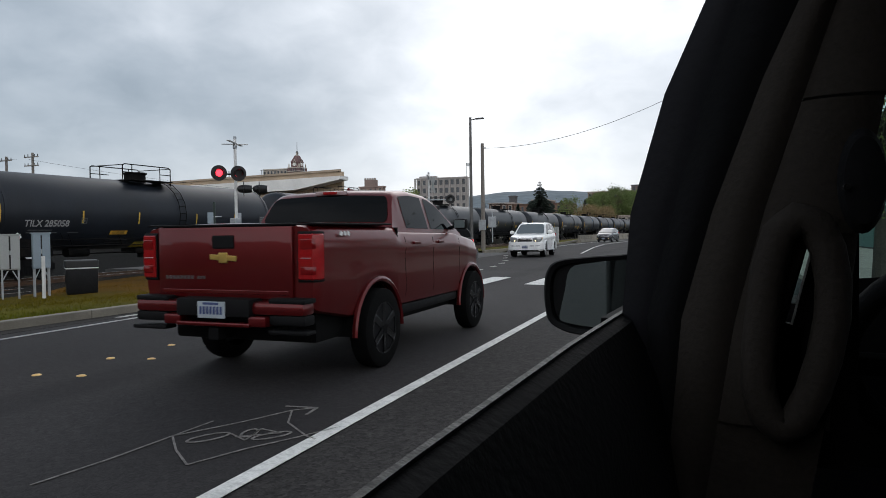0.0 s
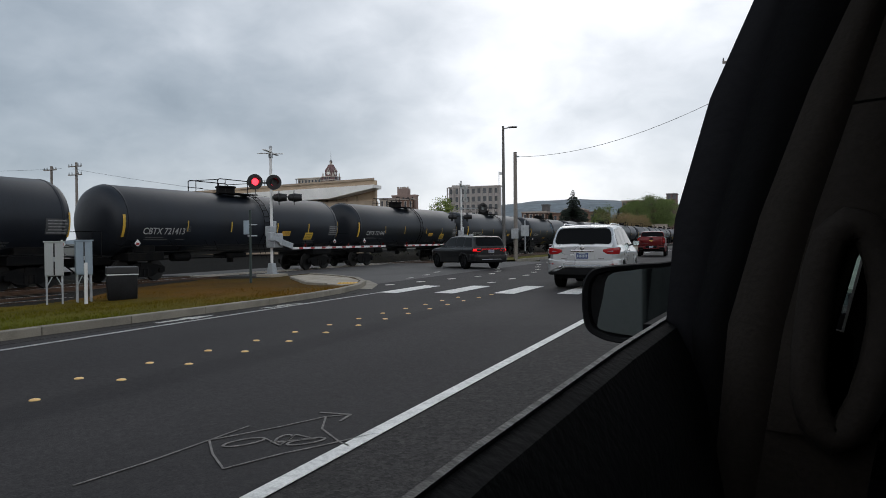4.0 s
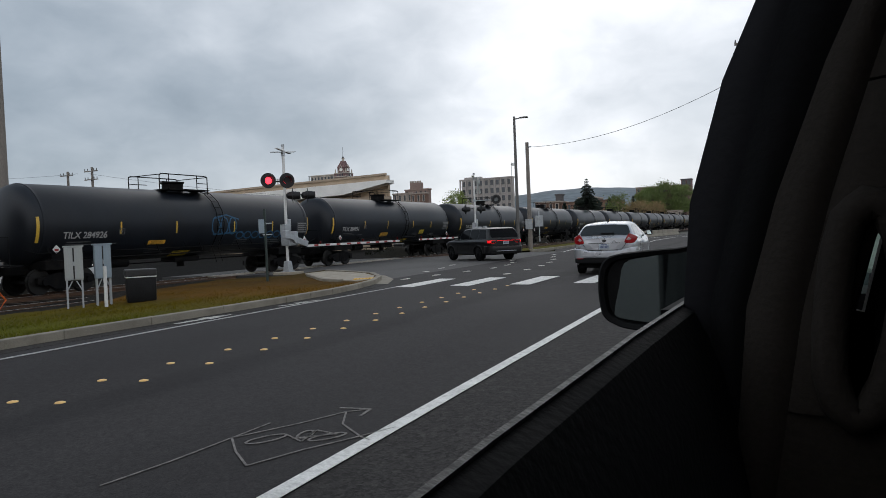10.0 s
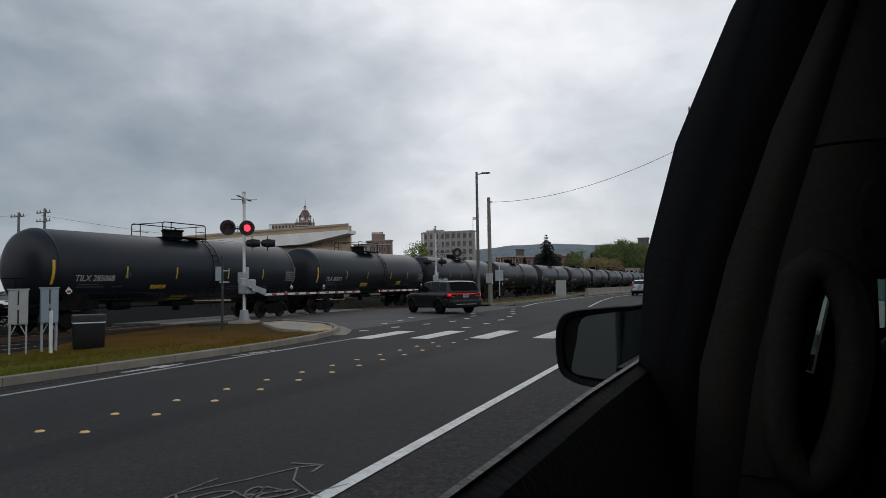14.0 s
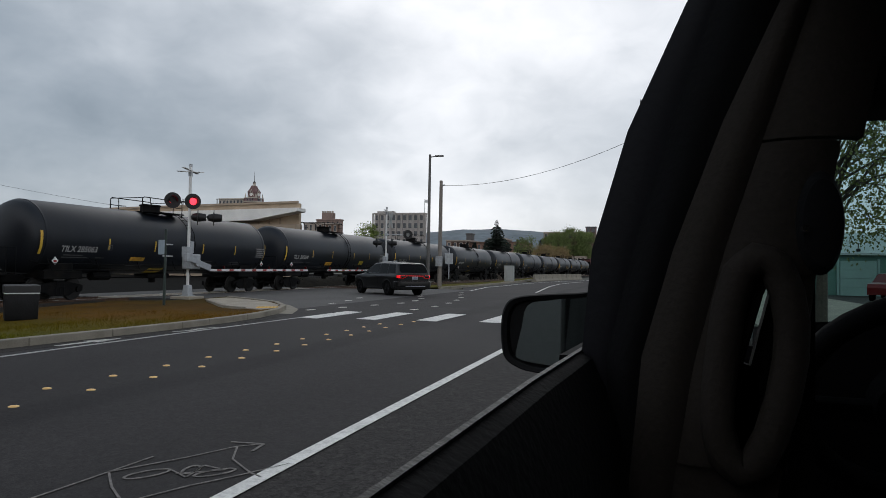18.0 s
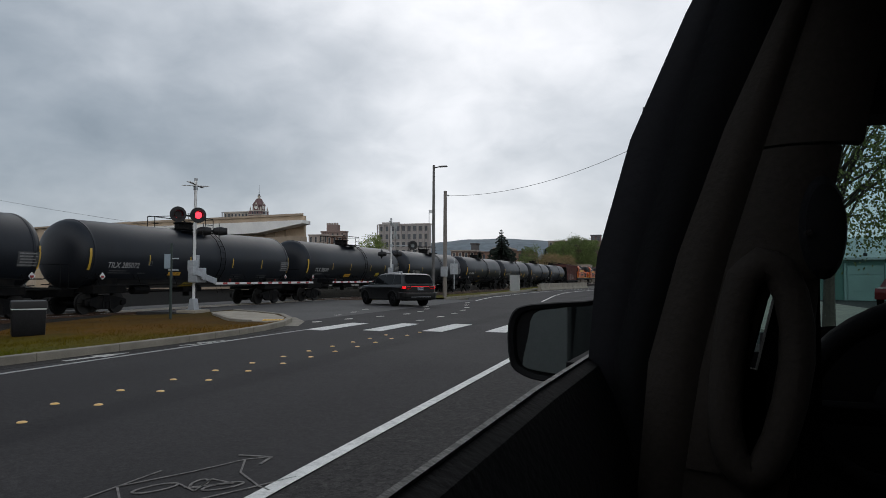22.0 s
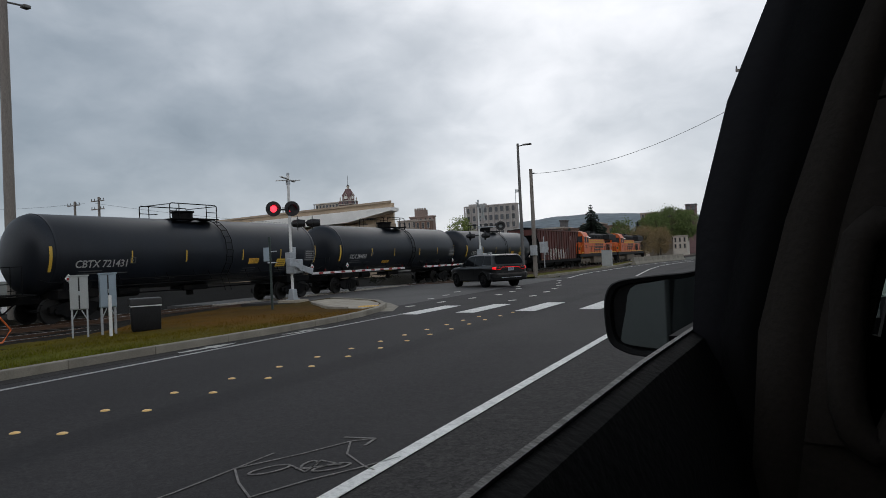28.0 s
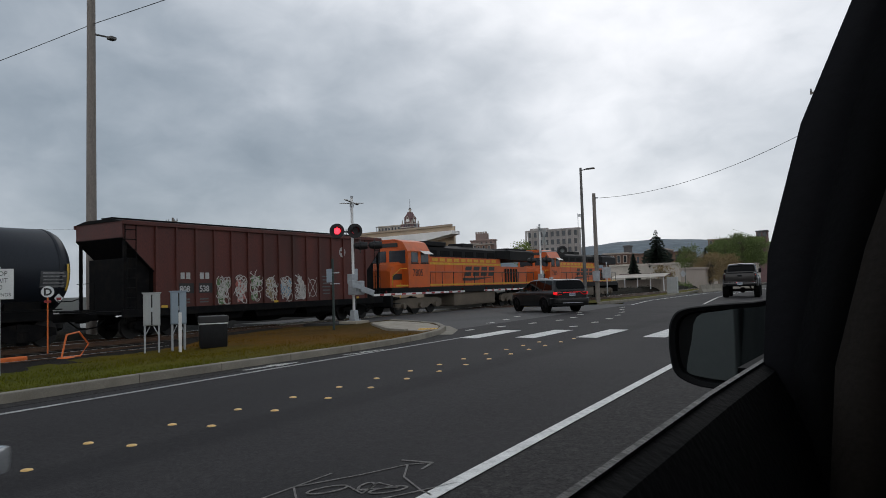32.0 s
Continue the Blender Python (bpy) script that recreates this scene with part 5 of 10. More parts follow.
    for k in range(6):
        y0, y1 = 4.78 + 0.971 * k, 5.62 + 0.971 * k
        tall = (2.35, 2.55, 2.6, 2.35, 2.4, 2.45)[k]
        bm = B()
        for q in range(8):
            cy, cz = rr.uniform(y0 + 0.18, y1 - 0.18), rr.uniform(1.35, tall - 0.25)
            poly(bm, [(X + 0.003 + 0.0006 * q, cy + 0.19 * math.cos(a) * rr.uniform(0.5, 1.1), cz + 0.22 * math.sin(a) * rr.uniform(0.5, 1.1)) for a in [2 * math.pi * i / 9 for i in range(9)]])
        part("spray_fill", bm, fills[k], c, "sprayed graffiti fill")
        bm = B()
        for q in range(22):
            cy, cz = rr.uniform(y0 + 0.14, y1 - 0.14), rr.uniform(1.28, tall - 0.16)
            ra, rb, tw = rr.uniform(0.07, 0.22), rr.uniform(0.10, 0.26), rr.uniform(-0.6, 0.6)
            span = rr.uniform(3.2, 6.3)
            a0 = rr.uniform(0, 6.28)
            pts = [(max(y0, min(y1, cy + ra * math.cos(a0 + span * i / 10) + tw * rb * math.sin(a0 + span * i / 10))), max(1.16, min(tall, cz + rb * math.sin(a0 + span * i / 10)))) for i in range(11)]
            stroke(bm, pts, 0.019, X + 0.007 + 0.0003 * q)
        part("spray_tag", bm, GRAFW, c, "white sprayed graffiti lettering")
    bm = B()
    lp = [(10.98 + 0.33 * math.cos(a), 1.75 + 0.42 * math.sin(a)) for a in [2 * math.pi * i / 16 for i in range(17)]]
    stroke(bm, lp, 0.016, X + 0.006); stroke(bm, [(10.68, 1.3), (11.3, 2.25)], 0.016, X + 0.007); stroke(bm, [(10.68, 2.25), (11.3, 1.3)], 0.016, X + 0.008)
    part("spray_tag", bm, GRAFW, c, "white sprayed ring and cross")
    for y, z, w in [(12.05, 2.3 - 0.17 * k, 0.62 - 0.06 * (k % 3)) for k in range(6)] + [(3.2 + 0.97 * (k % 2), 1.42 - 0.12 * (k // 2), 0.45) for k in range(4)]:
        bm = B(); box(bm, (X, y, z), (0.006, w, 0.065))
        part("data_line", bm, STENCG, c)
    bm = B()
    for y0 in (2.2, 8.4, 14.6):
        box(bm, (X + 0.005, y0, 1.18), (0.006, 0.3, 0.10))
    part("reflector_bar", bm, YEL, c)
    return c


def locomotive(num):
    L = 22.3
    c = thing("locomotive", "orange, black and yellow six-axle diesel freight locomotive", "locomotive", "locomotives of the train")
    bm = B()
    box(bm, (0, L / 2, 1.42), (2.9, L - 1.2, 0.42), None, 0.03)
    part("underframe", bm, LOCOB, c)
    bm = B()
    box(bm, (0, 11.3, 0.78), (2.5, 6.2, 0.95), None, 0.18)
    part("fuel_tank", bm, LOCOG, c, "tan dusty fuel tank", True)
    for y0 in (4.0, 18.2):
        for k in (-1, 0, 1):
            bm = B()
            cyl(bm, (-0.9, y0 + 1.85 * k, 0.53), (0.9, y0 + 1.85 * k, 0.53), 0.09, 10)
            part("axle", bm, TANKDK, c)
            for s in (-1, 1):
                bm = B()
                cyl(bm, (s * 0.66, y0 + 1.85 * k, 0.53), (s * 0.8, y0 + 1.85 * k, 0.53), 0.53, 24)
                part("wheel", bm, WHEELST, c, "", True)
        for s in (-1, 1):
            bm = B()
            prof = [(-2.7, 0.5), (-2.7, 0.85), (-2.0, 0.98), (2.0, 0.98), (2.7, 0.85), (2.7, 0.5), (2.3, 0.35), (1.4, 0.6), (0.9, 0.35), (-0.9, 0.35), (-1.4, 0.6), (-2.3, 0.35)]
            poly(bm, [(s * 1.05 - 0.07, y0 + a, b) for a, b in prof], (0.14, 0, 0))
            for k in (-1, 0, 1):
                cyl(bm, (s * 1.1, y0 + 1.85 * k, 0.53), (s * 1.3, y0 + 1.85 * k, 0.53), 0.16, 12)
            part("side_frame", bm, LOCOG, c)
    # nose and cab
    bm = B()
    loft(bm, [[(-1.05, y, 1.62), (1.05, y, 1.62), (1.05, y, z), (0.8, y, z + 0.16), (-0.8, y, z + 0.16), (-1.05, y, z)] for y, z in ((1.0, 2.5), (1.15, 2.85), (2.3, 3.02))])
    part("nose", bm, LOCO, c, "orange short nose")
    bm = B()
    loft(bm, [[(-1.5, y, 1.62), (1.5, y, 1.62), (1.5, y, 3.75), (1.15, y, 4.35), (0.6, y, 4.5), (-0.6, y, 4.5), (-1.15, y, 4.35), (-1.5, y, 3.75)] for y in (2.3, 4.75)])
    part("cab", bm, LOCO, c, "orange cab")
    bm = B()
    loft(bm, [[(-1.53, y, 3.78), (-1.17, y, 4.38), (-0.6, y, 4.54), (0.6, y, 4.54), (1.17, y, 4.38), (1.53, y, 3.78), (1.5, y, 3.7), (1.1, y, 4.3), (0.6, y, 4.47), (-0.6, y, 4.47), (-1.1, y, 4.3), (-1.5, y, 3.7)] for y in (2.2, 4.8)])
    part("cab_roof", bm, LOCO, c)
    for y, z, w, h in ((3.0, 3.42, 0.75, 0.62), (4.15, 3.42, 0.85, 0.62)):
        bm = B()
        box(bm, (1.505, y, z), (0.02, w, h), None, 0.02)
        wd = part("side_window", bm, WINDK, c)
        bm = B()
        box(bm, (1.5, y, z + h / 2 + 0.04), (0.05, w + 0.12, 0.05)); box(bm, (1.5, y, z - h / 2 - 0.04), (0.05, w + 0.12, 0.05))
        part("window_frame", bm, LOCOB, wd)
    bm = B()
    poly(bm, [(1.5, 3.62, 3.82), (1.5, 4.68, 3.82), (1.85, 4.68, 3.62), (1.85, 3.62, 3.62)], (0, 0, 0.02))
    part("sun_visor", bm, LOCOW, c, "white cab sunshade")
    for x in (-0.75, 0.75):
        bm = B()
        box(bm, (x * 0.95, 2.285, 3.46), (1.18, 0.03, 0.78), None, 0.03)
        part("windscreen", bm, WINDK, c)
    bm = B()
    box(bm, (0, 2.28, 4.2), (1.5, 0.06, 0.24))
    part("number_board", bm, SIGNK, c)
    # hood
    bm = B()
    loft(bm, [[(-0.95, y, 1.62), (0.95, y, 1.62), (0.95, y, 3.0), (-0.95, y, 3.0)] for y in (4.75, 20.9)])
    part("hood_lower", bm, LOCO, c, "orange long hood")
    bm = B()
    loft(bm, [[(-0.955, y, 3.0), (0.955, y, 3.0), (0.955, y, 3.55), (-0.955, y, 3.55)] for y in (4.75, 16.0)])
    part("hood_band", bm, LOCO, c)
    bm = B()
    loft(bm, [[(-0.96, y, 3.55), (0.96, y, 3.55), (0.96, y, 4.15), (0.6, y, 4.35), (-0.6, y, 4.35), (-0.96, y, 4.15)] for y in (4.76, 20.9)])
    part("hood_top", bm, LOCOB, c, "black hood top")
    bm = B()
    loft(bm, [[(-w, y, z0), (w, y, z0), (w, y, 4.16), (w - 0.25, y, 4.30), (0.25 - w, y, 4.30), (-w, y, 4.16)] for y, w, z0 in ((15.2, 0.98, 3.62), (16.6, 1.52, 3.50), (20.9, 1.52, 3.42), (21.2, 1.50, 3.55))])
    part("radiator_wing", bm, LOCOB, c, "black flared radiator section")
    bm = B()
    box(bm, (0, 6.5, 4.4), (1.9, 2.6, 0.3), None, 0.05); box(bm, (0, 11.5, 4.45), (1.2, 1.6, 0.3), None, 0.06); box(bm, (0, 18.2, 4.3), (2.7, 3.6, 0.16), None, 0.03)
    part("roof_equipment", bm, LOCOB, c)
    for k in range(9):
        bm = B()
        box(bm, (0.965, 5.6 + 1.22 * k, 2.45), (0.016, 1.05, 1.35), None, 0.006)
        part("hood_door", bm, LOCO, c)
    for k in range(5):
        bm = B()
        box(bm, (0.978, 16.8 + 0.5 * k, 2.3), (0.02, 0.30, 1.05))
        part("louvre", bm, LOCOB, c)
    bm = B()
    for k in range(6):
        box(bm, (0.962, 5.9 + 1.7 * k, 3.8), (0.02, 1.2, 0.34))
    part("intake_grille", bm, TANKDK, c)
    # yellow stripes
    for z, y0, y1 in ((3.12, 4.78, 16.0), (1.74, 1.0, 21.0)):
        bm = B()
        box(bm, (0.972 if z > 2 else 1.46, (y0 + y1) / 2, z), (0.012, y1 - y0, 0.14 if z > 2 else 0.10))
        part("stripe", bm, LOCOY, c, "yellow stripe")
    bm = B()
    for k in range(11):
        box(bm, (0.974, 5.3 + 0.95 * k, 3.36), (0.012, 0.7, 0.2))
    part("stripe_panel", bm, LOCOY, c)
    # owner emblem: a plain slanted black and yellow shape
    bm = B()
    for k in range(4):
        y = 10.2 + 1.2 * k
        sl = lambda a, z: (0.985, y + a + (z - 2.3) * 0.28, z)
        for z0, z1 in ((2.30, 2.56), (2.68, 2.96)):
            poly(bm, [sl(0, z0), sl(0.90, z0), sl(0.90, z1), sl(0, z1)], (0.006, 0, 0))
    em = part("owner_emblem", bm, SIGNK, c, "black slanted owner emblem")
    bm = B()
    poly(bm, [(0.985, 9.9, 1.98), (0.985, 11.6, 1.98), (0.985, 14.6, 2.20), (0.985, 9.9, 2.16)], (0.006, 0, 0))
    part("emblem_bar", bm, SIGNK, em)
    text_ob("cab_number", num, 0.60, Matrix(((0, 0, 1, 1.512), (1, 0, 0, 2.75), (0, 1, 0, 2.30), (0, 0, 0, 1))), SIGNK, c, 0.002)
    bm = B()
    poly(bm, [(1.062, 1.2, 2.1), (1.062, 2.2, 2.1), (1.062, 2.25, 2.45), (1.062, 1.35, 2.45)], (0.006, 0, 0))
    part("nose_emblem", bm, SIGNK, c)
    # walkway railings and steps
    for s in (1, -1):
        bm = B()
        tube(bm, [(s * 1.42, 4.8, 2.55), (s * 1.42, 21.2, 2.55)], 0.028, 5)
        for k in range(12):
            y = 4.9 + 1.48 * k
            cyl(bm, (s * 1.42, y, 1.62), (s * 1.42, y, 2.55), 0.024, 5)
        part("handrail", bm, SIGNK, c)
        bm = B()
        tube(bm, [(s * 1.42, 0.7, 1.2), (s * 1.42, 0.7, 2.3), (s * 1.42, 1.6, 2.75), (s * 1.42, 2.2, 2.75)], 0.022, 5)
        tube(bm, [(s * 1.42, 1.5, 1.0), (s * 1.42, 1.5, 1.9)], 0.022, 5)
        part("grab_rail", bm, LOCOY, c)
        for k in range(4):
            bm = B()
            box(bm, (s * 1.3, 1.1, 0.45 + 0.28 * k), (0.3, 0.7, 0.04))
            part("step", bm, LOCOB, c)
    bm = B()
    box(bm, (0, 0.55, 1.0), (2.9, 0.25, 0.9), None, 0.03)
    part("pilot", bm, LOCOB, c)
    bm = B()
    box(bm, (0, 21.8, 1.0), (2.9, 0.25, 0.9), None, 0.03)
    part("pilot", bm, LOCOB, c)
    coupler(c, 0.2, -1); coupler(c, 22.1, 1)
    return c


def build_train():
    build_tanks()
    TRAIN.append((fit_length_to_view(hopper_car(), 0.9426, 0.47), 0.0))
    TRAIN.append((fit_length_to_view(locomotive("7805"), 0.95), 16.9))
    TRAIN.append((fit_length_to_view(locomotive("7869"), 0.95), 38.1))
    for ob, off in TRAIN:
        ob.matrix_world = along(train_s(0) + off)


build_train()

# ---- crossing signals, posts, cabinets ----
SHUTTERS = []


def signal_mast(x, y, z, arm_sign, arm_len, label, lit=True):
    """Crossing signal with gate arm running along the track. arm_sign: +1 towards +y."""
    s = thing("crossing_signal", label, "crossing signal", "crossing signals", m=pose(x, y, z, 0, 0, -1.7))
    bm = B()
    box(bm, (0, 0, 0.04), (0.95, 0.95, 0.12), None, 0.02)
    part("foundation", bm, PAD, s)
    bm = B()
    box(bm, (0, 0, 0.32), (0.34, 0.34, 0.5), None, 0.03, (0.7, 0.7))
    box(bm, (0, 0, 0.11), (0.42, 0.42, 0.06), None, 0.01)
    part("mast_base", bm, GALV, s, "cast grey mast base")
    bm = B()
    cyl(bm, (0, 0, 0.5), (0, 0, 5.55), 0.062, 16)
    part("mast", bm, WHITEP, s, "white painted steel mast", True)
    # crossbuck seen edge-on at the top
    for a, h in ((4, 0.0), (-5, 0.05)):
        bm = B()
        box(bm, (0.0, 0.0, 5.33 + h), (0.14, 1.25, 0.03), Matrix.Rotation(radians(12 if h else -16), 3, "Z") @ Matrix.Rotation(radians(a), 3, "X"), 0.006)
        part("top_blade", bm, WHITEP, s, "pale flat blade at the mast top")
    bm = B()
    box(bm, (0.0, 0, 5.25), (0.12, 0.16, 0.22), None, 0.02)
    part("cross_bracket", bm, GALV, s)
    if not lit:
        for a in (68, -68):
            bm = B()
            box(bm, Vector((0.1, -0.1, 4.78)) + Vector((0.41, 0.91, 0)) * 0.33, (0.02, 1.2, 0.19), Matrix.Rotation(radians(-12), 3, "Z") @ Matrix.Rotation(radians(a), 3, "X"), 0.004)
            part("crossbuck_blade", bm, GREYCAB, s, "dull white crossbuck blade")
    bm = B()
    cyl(bm, (0, 0, 5.55), (0, 0, 5.66), 0.07, 12)
    part("mast_cap", bm, GALV, s)
    # light bar with two pairs of lamp heads
    ang = radians(40 if lit else 66)
    hb = 4.05 if lit else 3.72
    d = Vector((math.cos(ang), -math.sin(ang), 0))          # towards the road, back along it
    side = Vector((math.sin(ang), math.cos(ang), 0))
    bm = B()
    cyl(bm, Vector((0, 0, hb)) - side * (0.8 if lit else 0.1), Vector((0, 0, hb)) + side * (0.2 if lit else 1.6), 0.035, 10)
    box(bm, (0, 0, hb), (0.16, 0.16, 0.2), None, 0.02)
    part("light_bar", bm, SIGBLK if lit else GALV, s)
    for k, sd in enumerate((-1, 1) if lit else (1,)):
        c = Vector((0, 0, hb + 0.03)) + side * (0.40 * sd + (-0.30 if lit else 1.12)) + d * (0.10 if lit or sd > 0 else -0.12)
        rot = d.to_track_quat("Z", "Y").to_matrix()
        bm = B()
        cyl(bm, c, c + d * 0.025, 0.33, 28)
        part("background_disc", bm, SIGBLK, s, "round black signal backboard")
        bm = B()
        lathe_pts = [(-0.22, 0.05), (-0.20, 0.13), (-0.05, 0.17), (0.0, 0.17)]
        rings = []
        for a, r in lathe_pts:
            rings.append([c + d * a + rot @ Vector((math.cos(2 * math.pi * q / 18) * r, math.sin(2 * math.pi * q / 18) * r, 0)) for q in range(18)])
        loft(bm, rings)
        part("lamp_housing", bm, SIGBLK, s, "", True)
        bm = B()
        rings = []
        for a, r in ((0.027, 0.15), (0.045, 0.13), (0.055, 0.07), (0.058, 0.005)):
            rings.append([c + d * a + rot @ Vector((math.cos(2 * math.pi * q / 20) * r, math.sin(2 * math.pi * q / 20) * r, 0)) for q in range(20)])
        loft(bm, rings)
        part("lens", bm, REDLIT if lit else GALV, s, "red signal lens", True)
        bm = B()                                         # open visor over the lens
        up = rot.inverted() @ Vector((0, 0, 1))
        t0 = math.atan2(up.y, up.x)
        n = 13
        ring = lambda a, r: [c + d * a + rot @ Vector((math.cos(t0 - 2.0 + 4.0 * q / (n - 1)) * r, math.sin(t0 - 2.0 + 4.0 * q / (n - 1)) * r, 0)) for q in range(n)]
        lo, hi = ring(0.02, 0.17), ring(0.30, 0.18)
        vs = [[bm.verts.new(p) for p in r] for r in (lo, hi)]
        for q in range(n - 1):
            f = bm.faces.new((vs[0][q], vs[0][q + 1], vs[1][q + 1], vs[1][q]))
        bmesh.ops.solidify(bm, geom=bm.faces[:], thickness=0.006)
        part("visor", bm, SIGBLK, s, "", True)
        if lit:
            # added shutter hides the lit lens to imitate flashing, swings up under the visor
            bm = B()
            cyl(bm, (0, -0.155, 0.0), (0, -0.155, 0.006), 0.155, 20)
            sh = part("flasher_shutter", bm, SIGBLK, s)
            hinge = c + d * 0.075 + Vector((0, 0, 0.155))
            zax, xax = d, Vector((0, 0, 1)).cross(d) * -1
            base = Matrix((( -xax.x, 0, zax.x, hinge.x), (-xax.y, 0, zax.y, hinge.y), (0, 1, zax.z, hinge.z), (0, 0, 0, 1)))
            SHUTTERS.append((sh, base, sd))
    # second pair, facing along the street, lower
    rgt = Vector((0.79, 0.61, 0))
    for sd, dd in ((-1, rgt), (1, rgt)):
        c = (rgt * (0.62 + 0.32 * sd) if lit else rgt * (-0.20 + 0.55 * sd)) + Vector((0.08, -0.06, 3.42 if lit else 3.12))
        rot = dd.to_track_quat("Z", "Y").to_matrix()
        bm = B()
        rings = []
        for a, r in ((-0.26, 0.06), (-0.20, 0.14), (-0.02, 0.18), (0.0, 0.33), (0.025, 0.33), (0.026, 0.19), (0.34, 0.15)):
            rings.append([c + dd * a + rot @ Vector((math.cos(2 * math.pi * q / 18) * r, math.sin(2 * math.pi * q / 18) * r, 0)) for q in range(18)])
        loft(bm, rings)
        part("side_lamp_head", bm, SIGBLK, s, "black lamp head turned along the street", True)
    bm = B()
    zb = 3.45 if lit else 3.15
    tube(bm, [(0, 0, zb), (rgt.x * (0.9 if lit else -0.8), rgt.y * (0.9 if lit else -0.8), zb)], 0.03, 8)
    part("side_bracket", bm, SIGBLK, s)
    # gate machine
    bm = B()
    box(bm, (0.16, 0.0, 1.55), (0.46, 0.62, 0.62), None, 0.05)
    gm = part("gate_machine", bm, GALV, s, "grey gate machine box")
    bm = B()
    box(bm, (0.40, 0.0, 1.62), (0.03, 0.5, 0.4), None, 0.01)
    part("cover", bm, GALV, gm)
    bm = B()
    box(bm, (0.0, -0.12, 1.95), (0.3, 0.26, 0.44), None, 0.03)
    box(bm, (0.0, 0.12, 2.15), (0.2, 0.2, 0.5), None, 0.03)
    part("relay_box", bm, GALV, s)
    bm = B()
    cyl(bm, (0.3, arm_sign * 0.02, 1.5), (0.52, arm_sign * 0.02, 1.5), 0.16, 16)
    box(bm, (0.48, arm_sign * -0.35, 1.62), (0.10, 0.7, 0.2), Matrix.Rotation(radians(-12 * arm_sign), 3, "X"), 0.02)
    box(bm, (0.48, arm_sign * -0.6, 1.72), (0.2, 0.36, 0.36), None, 0.03)
    part("counterweight", bm, GALV, s)
    bm = B()
    tube(bm, [(0.05, 0, 1.2), (0.1, 0.05, 0.9), (0.04, 0.05, 0.6)], 0.02, 6)
    part("cable", bm, SIGBLK, s)
    # the lowered arm
    bm = B()
    box(bm, (0.5, arm_sign * 0.45, 1.38), (0.06, 0.75, 0.26), Matrix.Rotation(radians(-14 * arm_sign), 3, "X"), 0.02)
    part("arm_yoke", bm, GALV, s)
    n = int(arm_len / 0.43)
    bm = B()
    box(bm, (0.5, arm_sign * (0.75 + arm_len / 2), 1.20), (0.03, arm_len, 0.10))
    arm2 = part("gate_arm", bm, WHITEP, s, "white gate arm with red bands")
    for k in range(n):
        if k % 2:
            bm = B()
            w = arm_len / n
            box(bm, (0.5, arm_sign * (0.75 + w * (k + 0.5)), 1.20), (0.036, w * 0.72, 0.085))
            part("red_band", bm, REDSTR, arm2)
    for f in (0.12, 0.55, 0.97):
        bm = B()
        cyl(bm, (0.5, arm_sign * (0.75 + arm_len * f), 1.25), (0.5, arm_sign * (0.75 + arm_len * f), 1.38), 0.045, 10)
        part("arm_lamp", bm, REDLENS, arm2, "small red arm lamp")
    return s


signal_mast(-18.72, 24.2, -0.02, 1, 8.2, "white crossing signal mast with red flashers and lowered gate arm")
signal_mast(-18.15, 44.8, -0.02, -1, 8.6, "white crossing signal mast beyond the street with lowered gate arm", lit=False)


def post(name, label, cat, pts, r, material, seg=12, r2=None):
    bm = B()
    cyl(bm, pts[0], pts[1], r, seg, r2)
    ob = mesh_ob(name, bm, material, True)
    return tagged(ob, label, cat)


def cabinet(x, y, z, w, h, d, yaw, material, label):
    c = thing("signal_cabinet", label, "utility cabinet", "signal cabinets", m=pose(x, y, z, 0, 0, yaw))
    for sx in (-1, 1):
        for sy in (-1, 1):
            bm = B()
            box(bm, (sx * (w / 2 - 0.04), sy * (d / 2 - 0.03), 0.36), (0.045, 0.045, 0.76))
            part("leg", bm, GALV, c)
    bm = B()
    for sx in (-1, 1):
        tube(bm, [(sx * (w / 2 - 0.04), -d / 2, 0.45), (sx * 0.05, -d / 2, 0.72)], 0.016, 5)
    part("brace", bm, GALV, c)
    bm = B()
    box(bm, (0, 0, 0.74 + h / 2), (w, d, h), None, 0.015)
    part("body", bm, material, c)
    bm = B()
    box(bm, (0, -d / 2 - 0.006, 0.74 + h / 2), (0.05, 0.012, h * 0.95))
    part("door_gap", bm, SIGBLK, c)
    for k in range(2):
        bm = B()
        box(bm, ((k - 0.5) * w * 0.52, -d / 2 - 0.02, 0.74 + h / 2), (w * 0.44, 0.045, h * 0.95), None, 0.008)
        dr = part("door", bm, material, c)
        bm = B()
        box(bm, ((k - 0.5) * w * 0.49 + (0.10 if k == 0 else -0.10), -d / 2 - 0.05, 0.74 + h * 0.5), (0.02, 0.03, 0.12), None, 0.005)
        part("latch", bm, GALV, dr)
    bm = B()
    box(bm, (0, 0, 0.74 + h + 0.02), (w + 0.06, d + 0.06, 0.04), None, 0.01)
    part("rain_cap", bm, material, c)
    return c


def litter_bin(x, y, z):
    t = thing("litter_bin", "black square litter bin with a pale band under its rim", "litter bin", m=pose(x, y, z, 0, 0, 52))
    bm = B()
    box(bm, (0, 0, 0.34), (0.76, 0.76, 0.70), None, 0.05, (1.04, 1.04))
    part("liner", bm, BLACKBAG, t, "black plastic liner hanging over the sides", True)
    bm = B()
    box(bm, (0, 0, 0.71), (0.81, 0.81, 0.035), None, 0.008)
    part("band", bm, WHITEP, t, "pale band")
    bm = B()
    box(bm, (0, 0, 0.82), (0.83, 0.83, 0.2), None, 0.03)
    part("lid", bm, BLACKP, t)
    return t


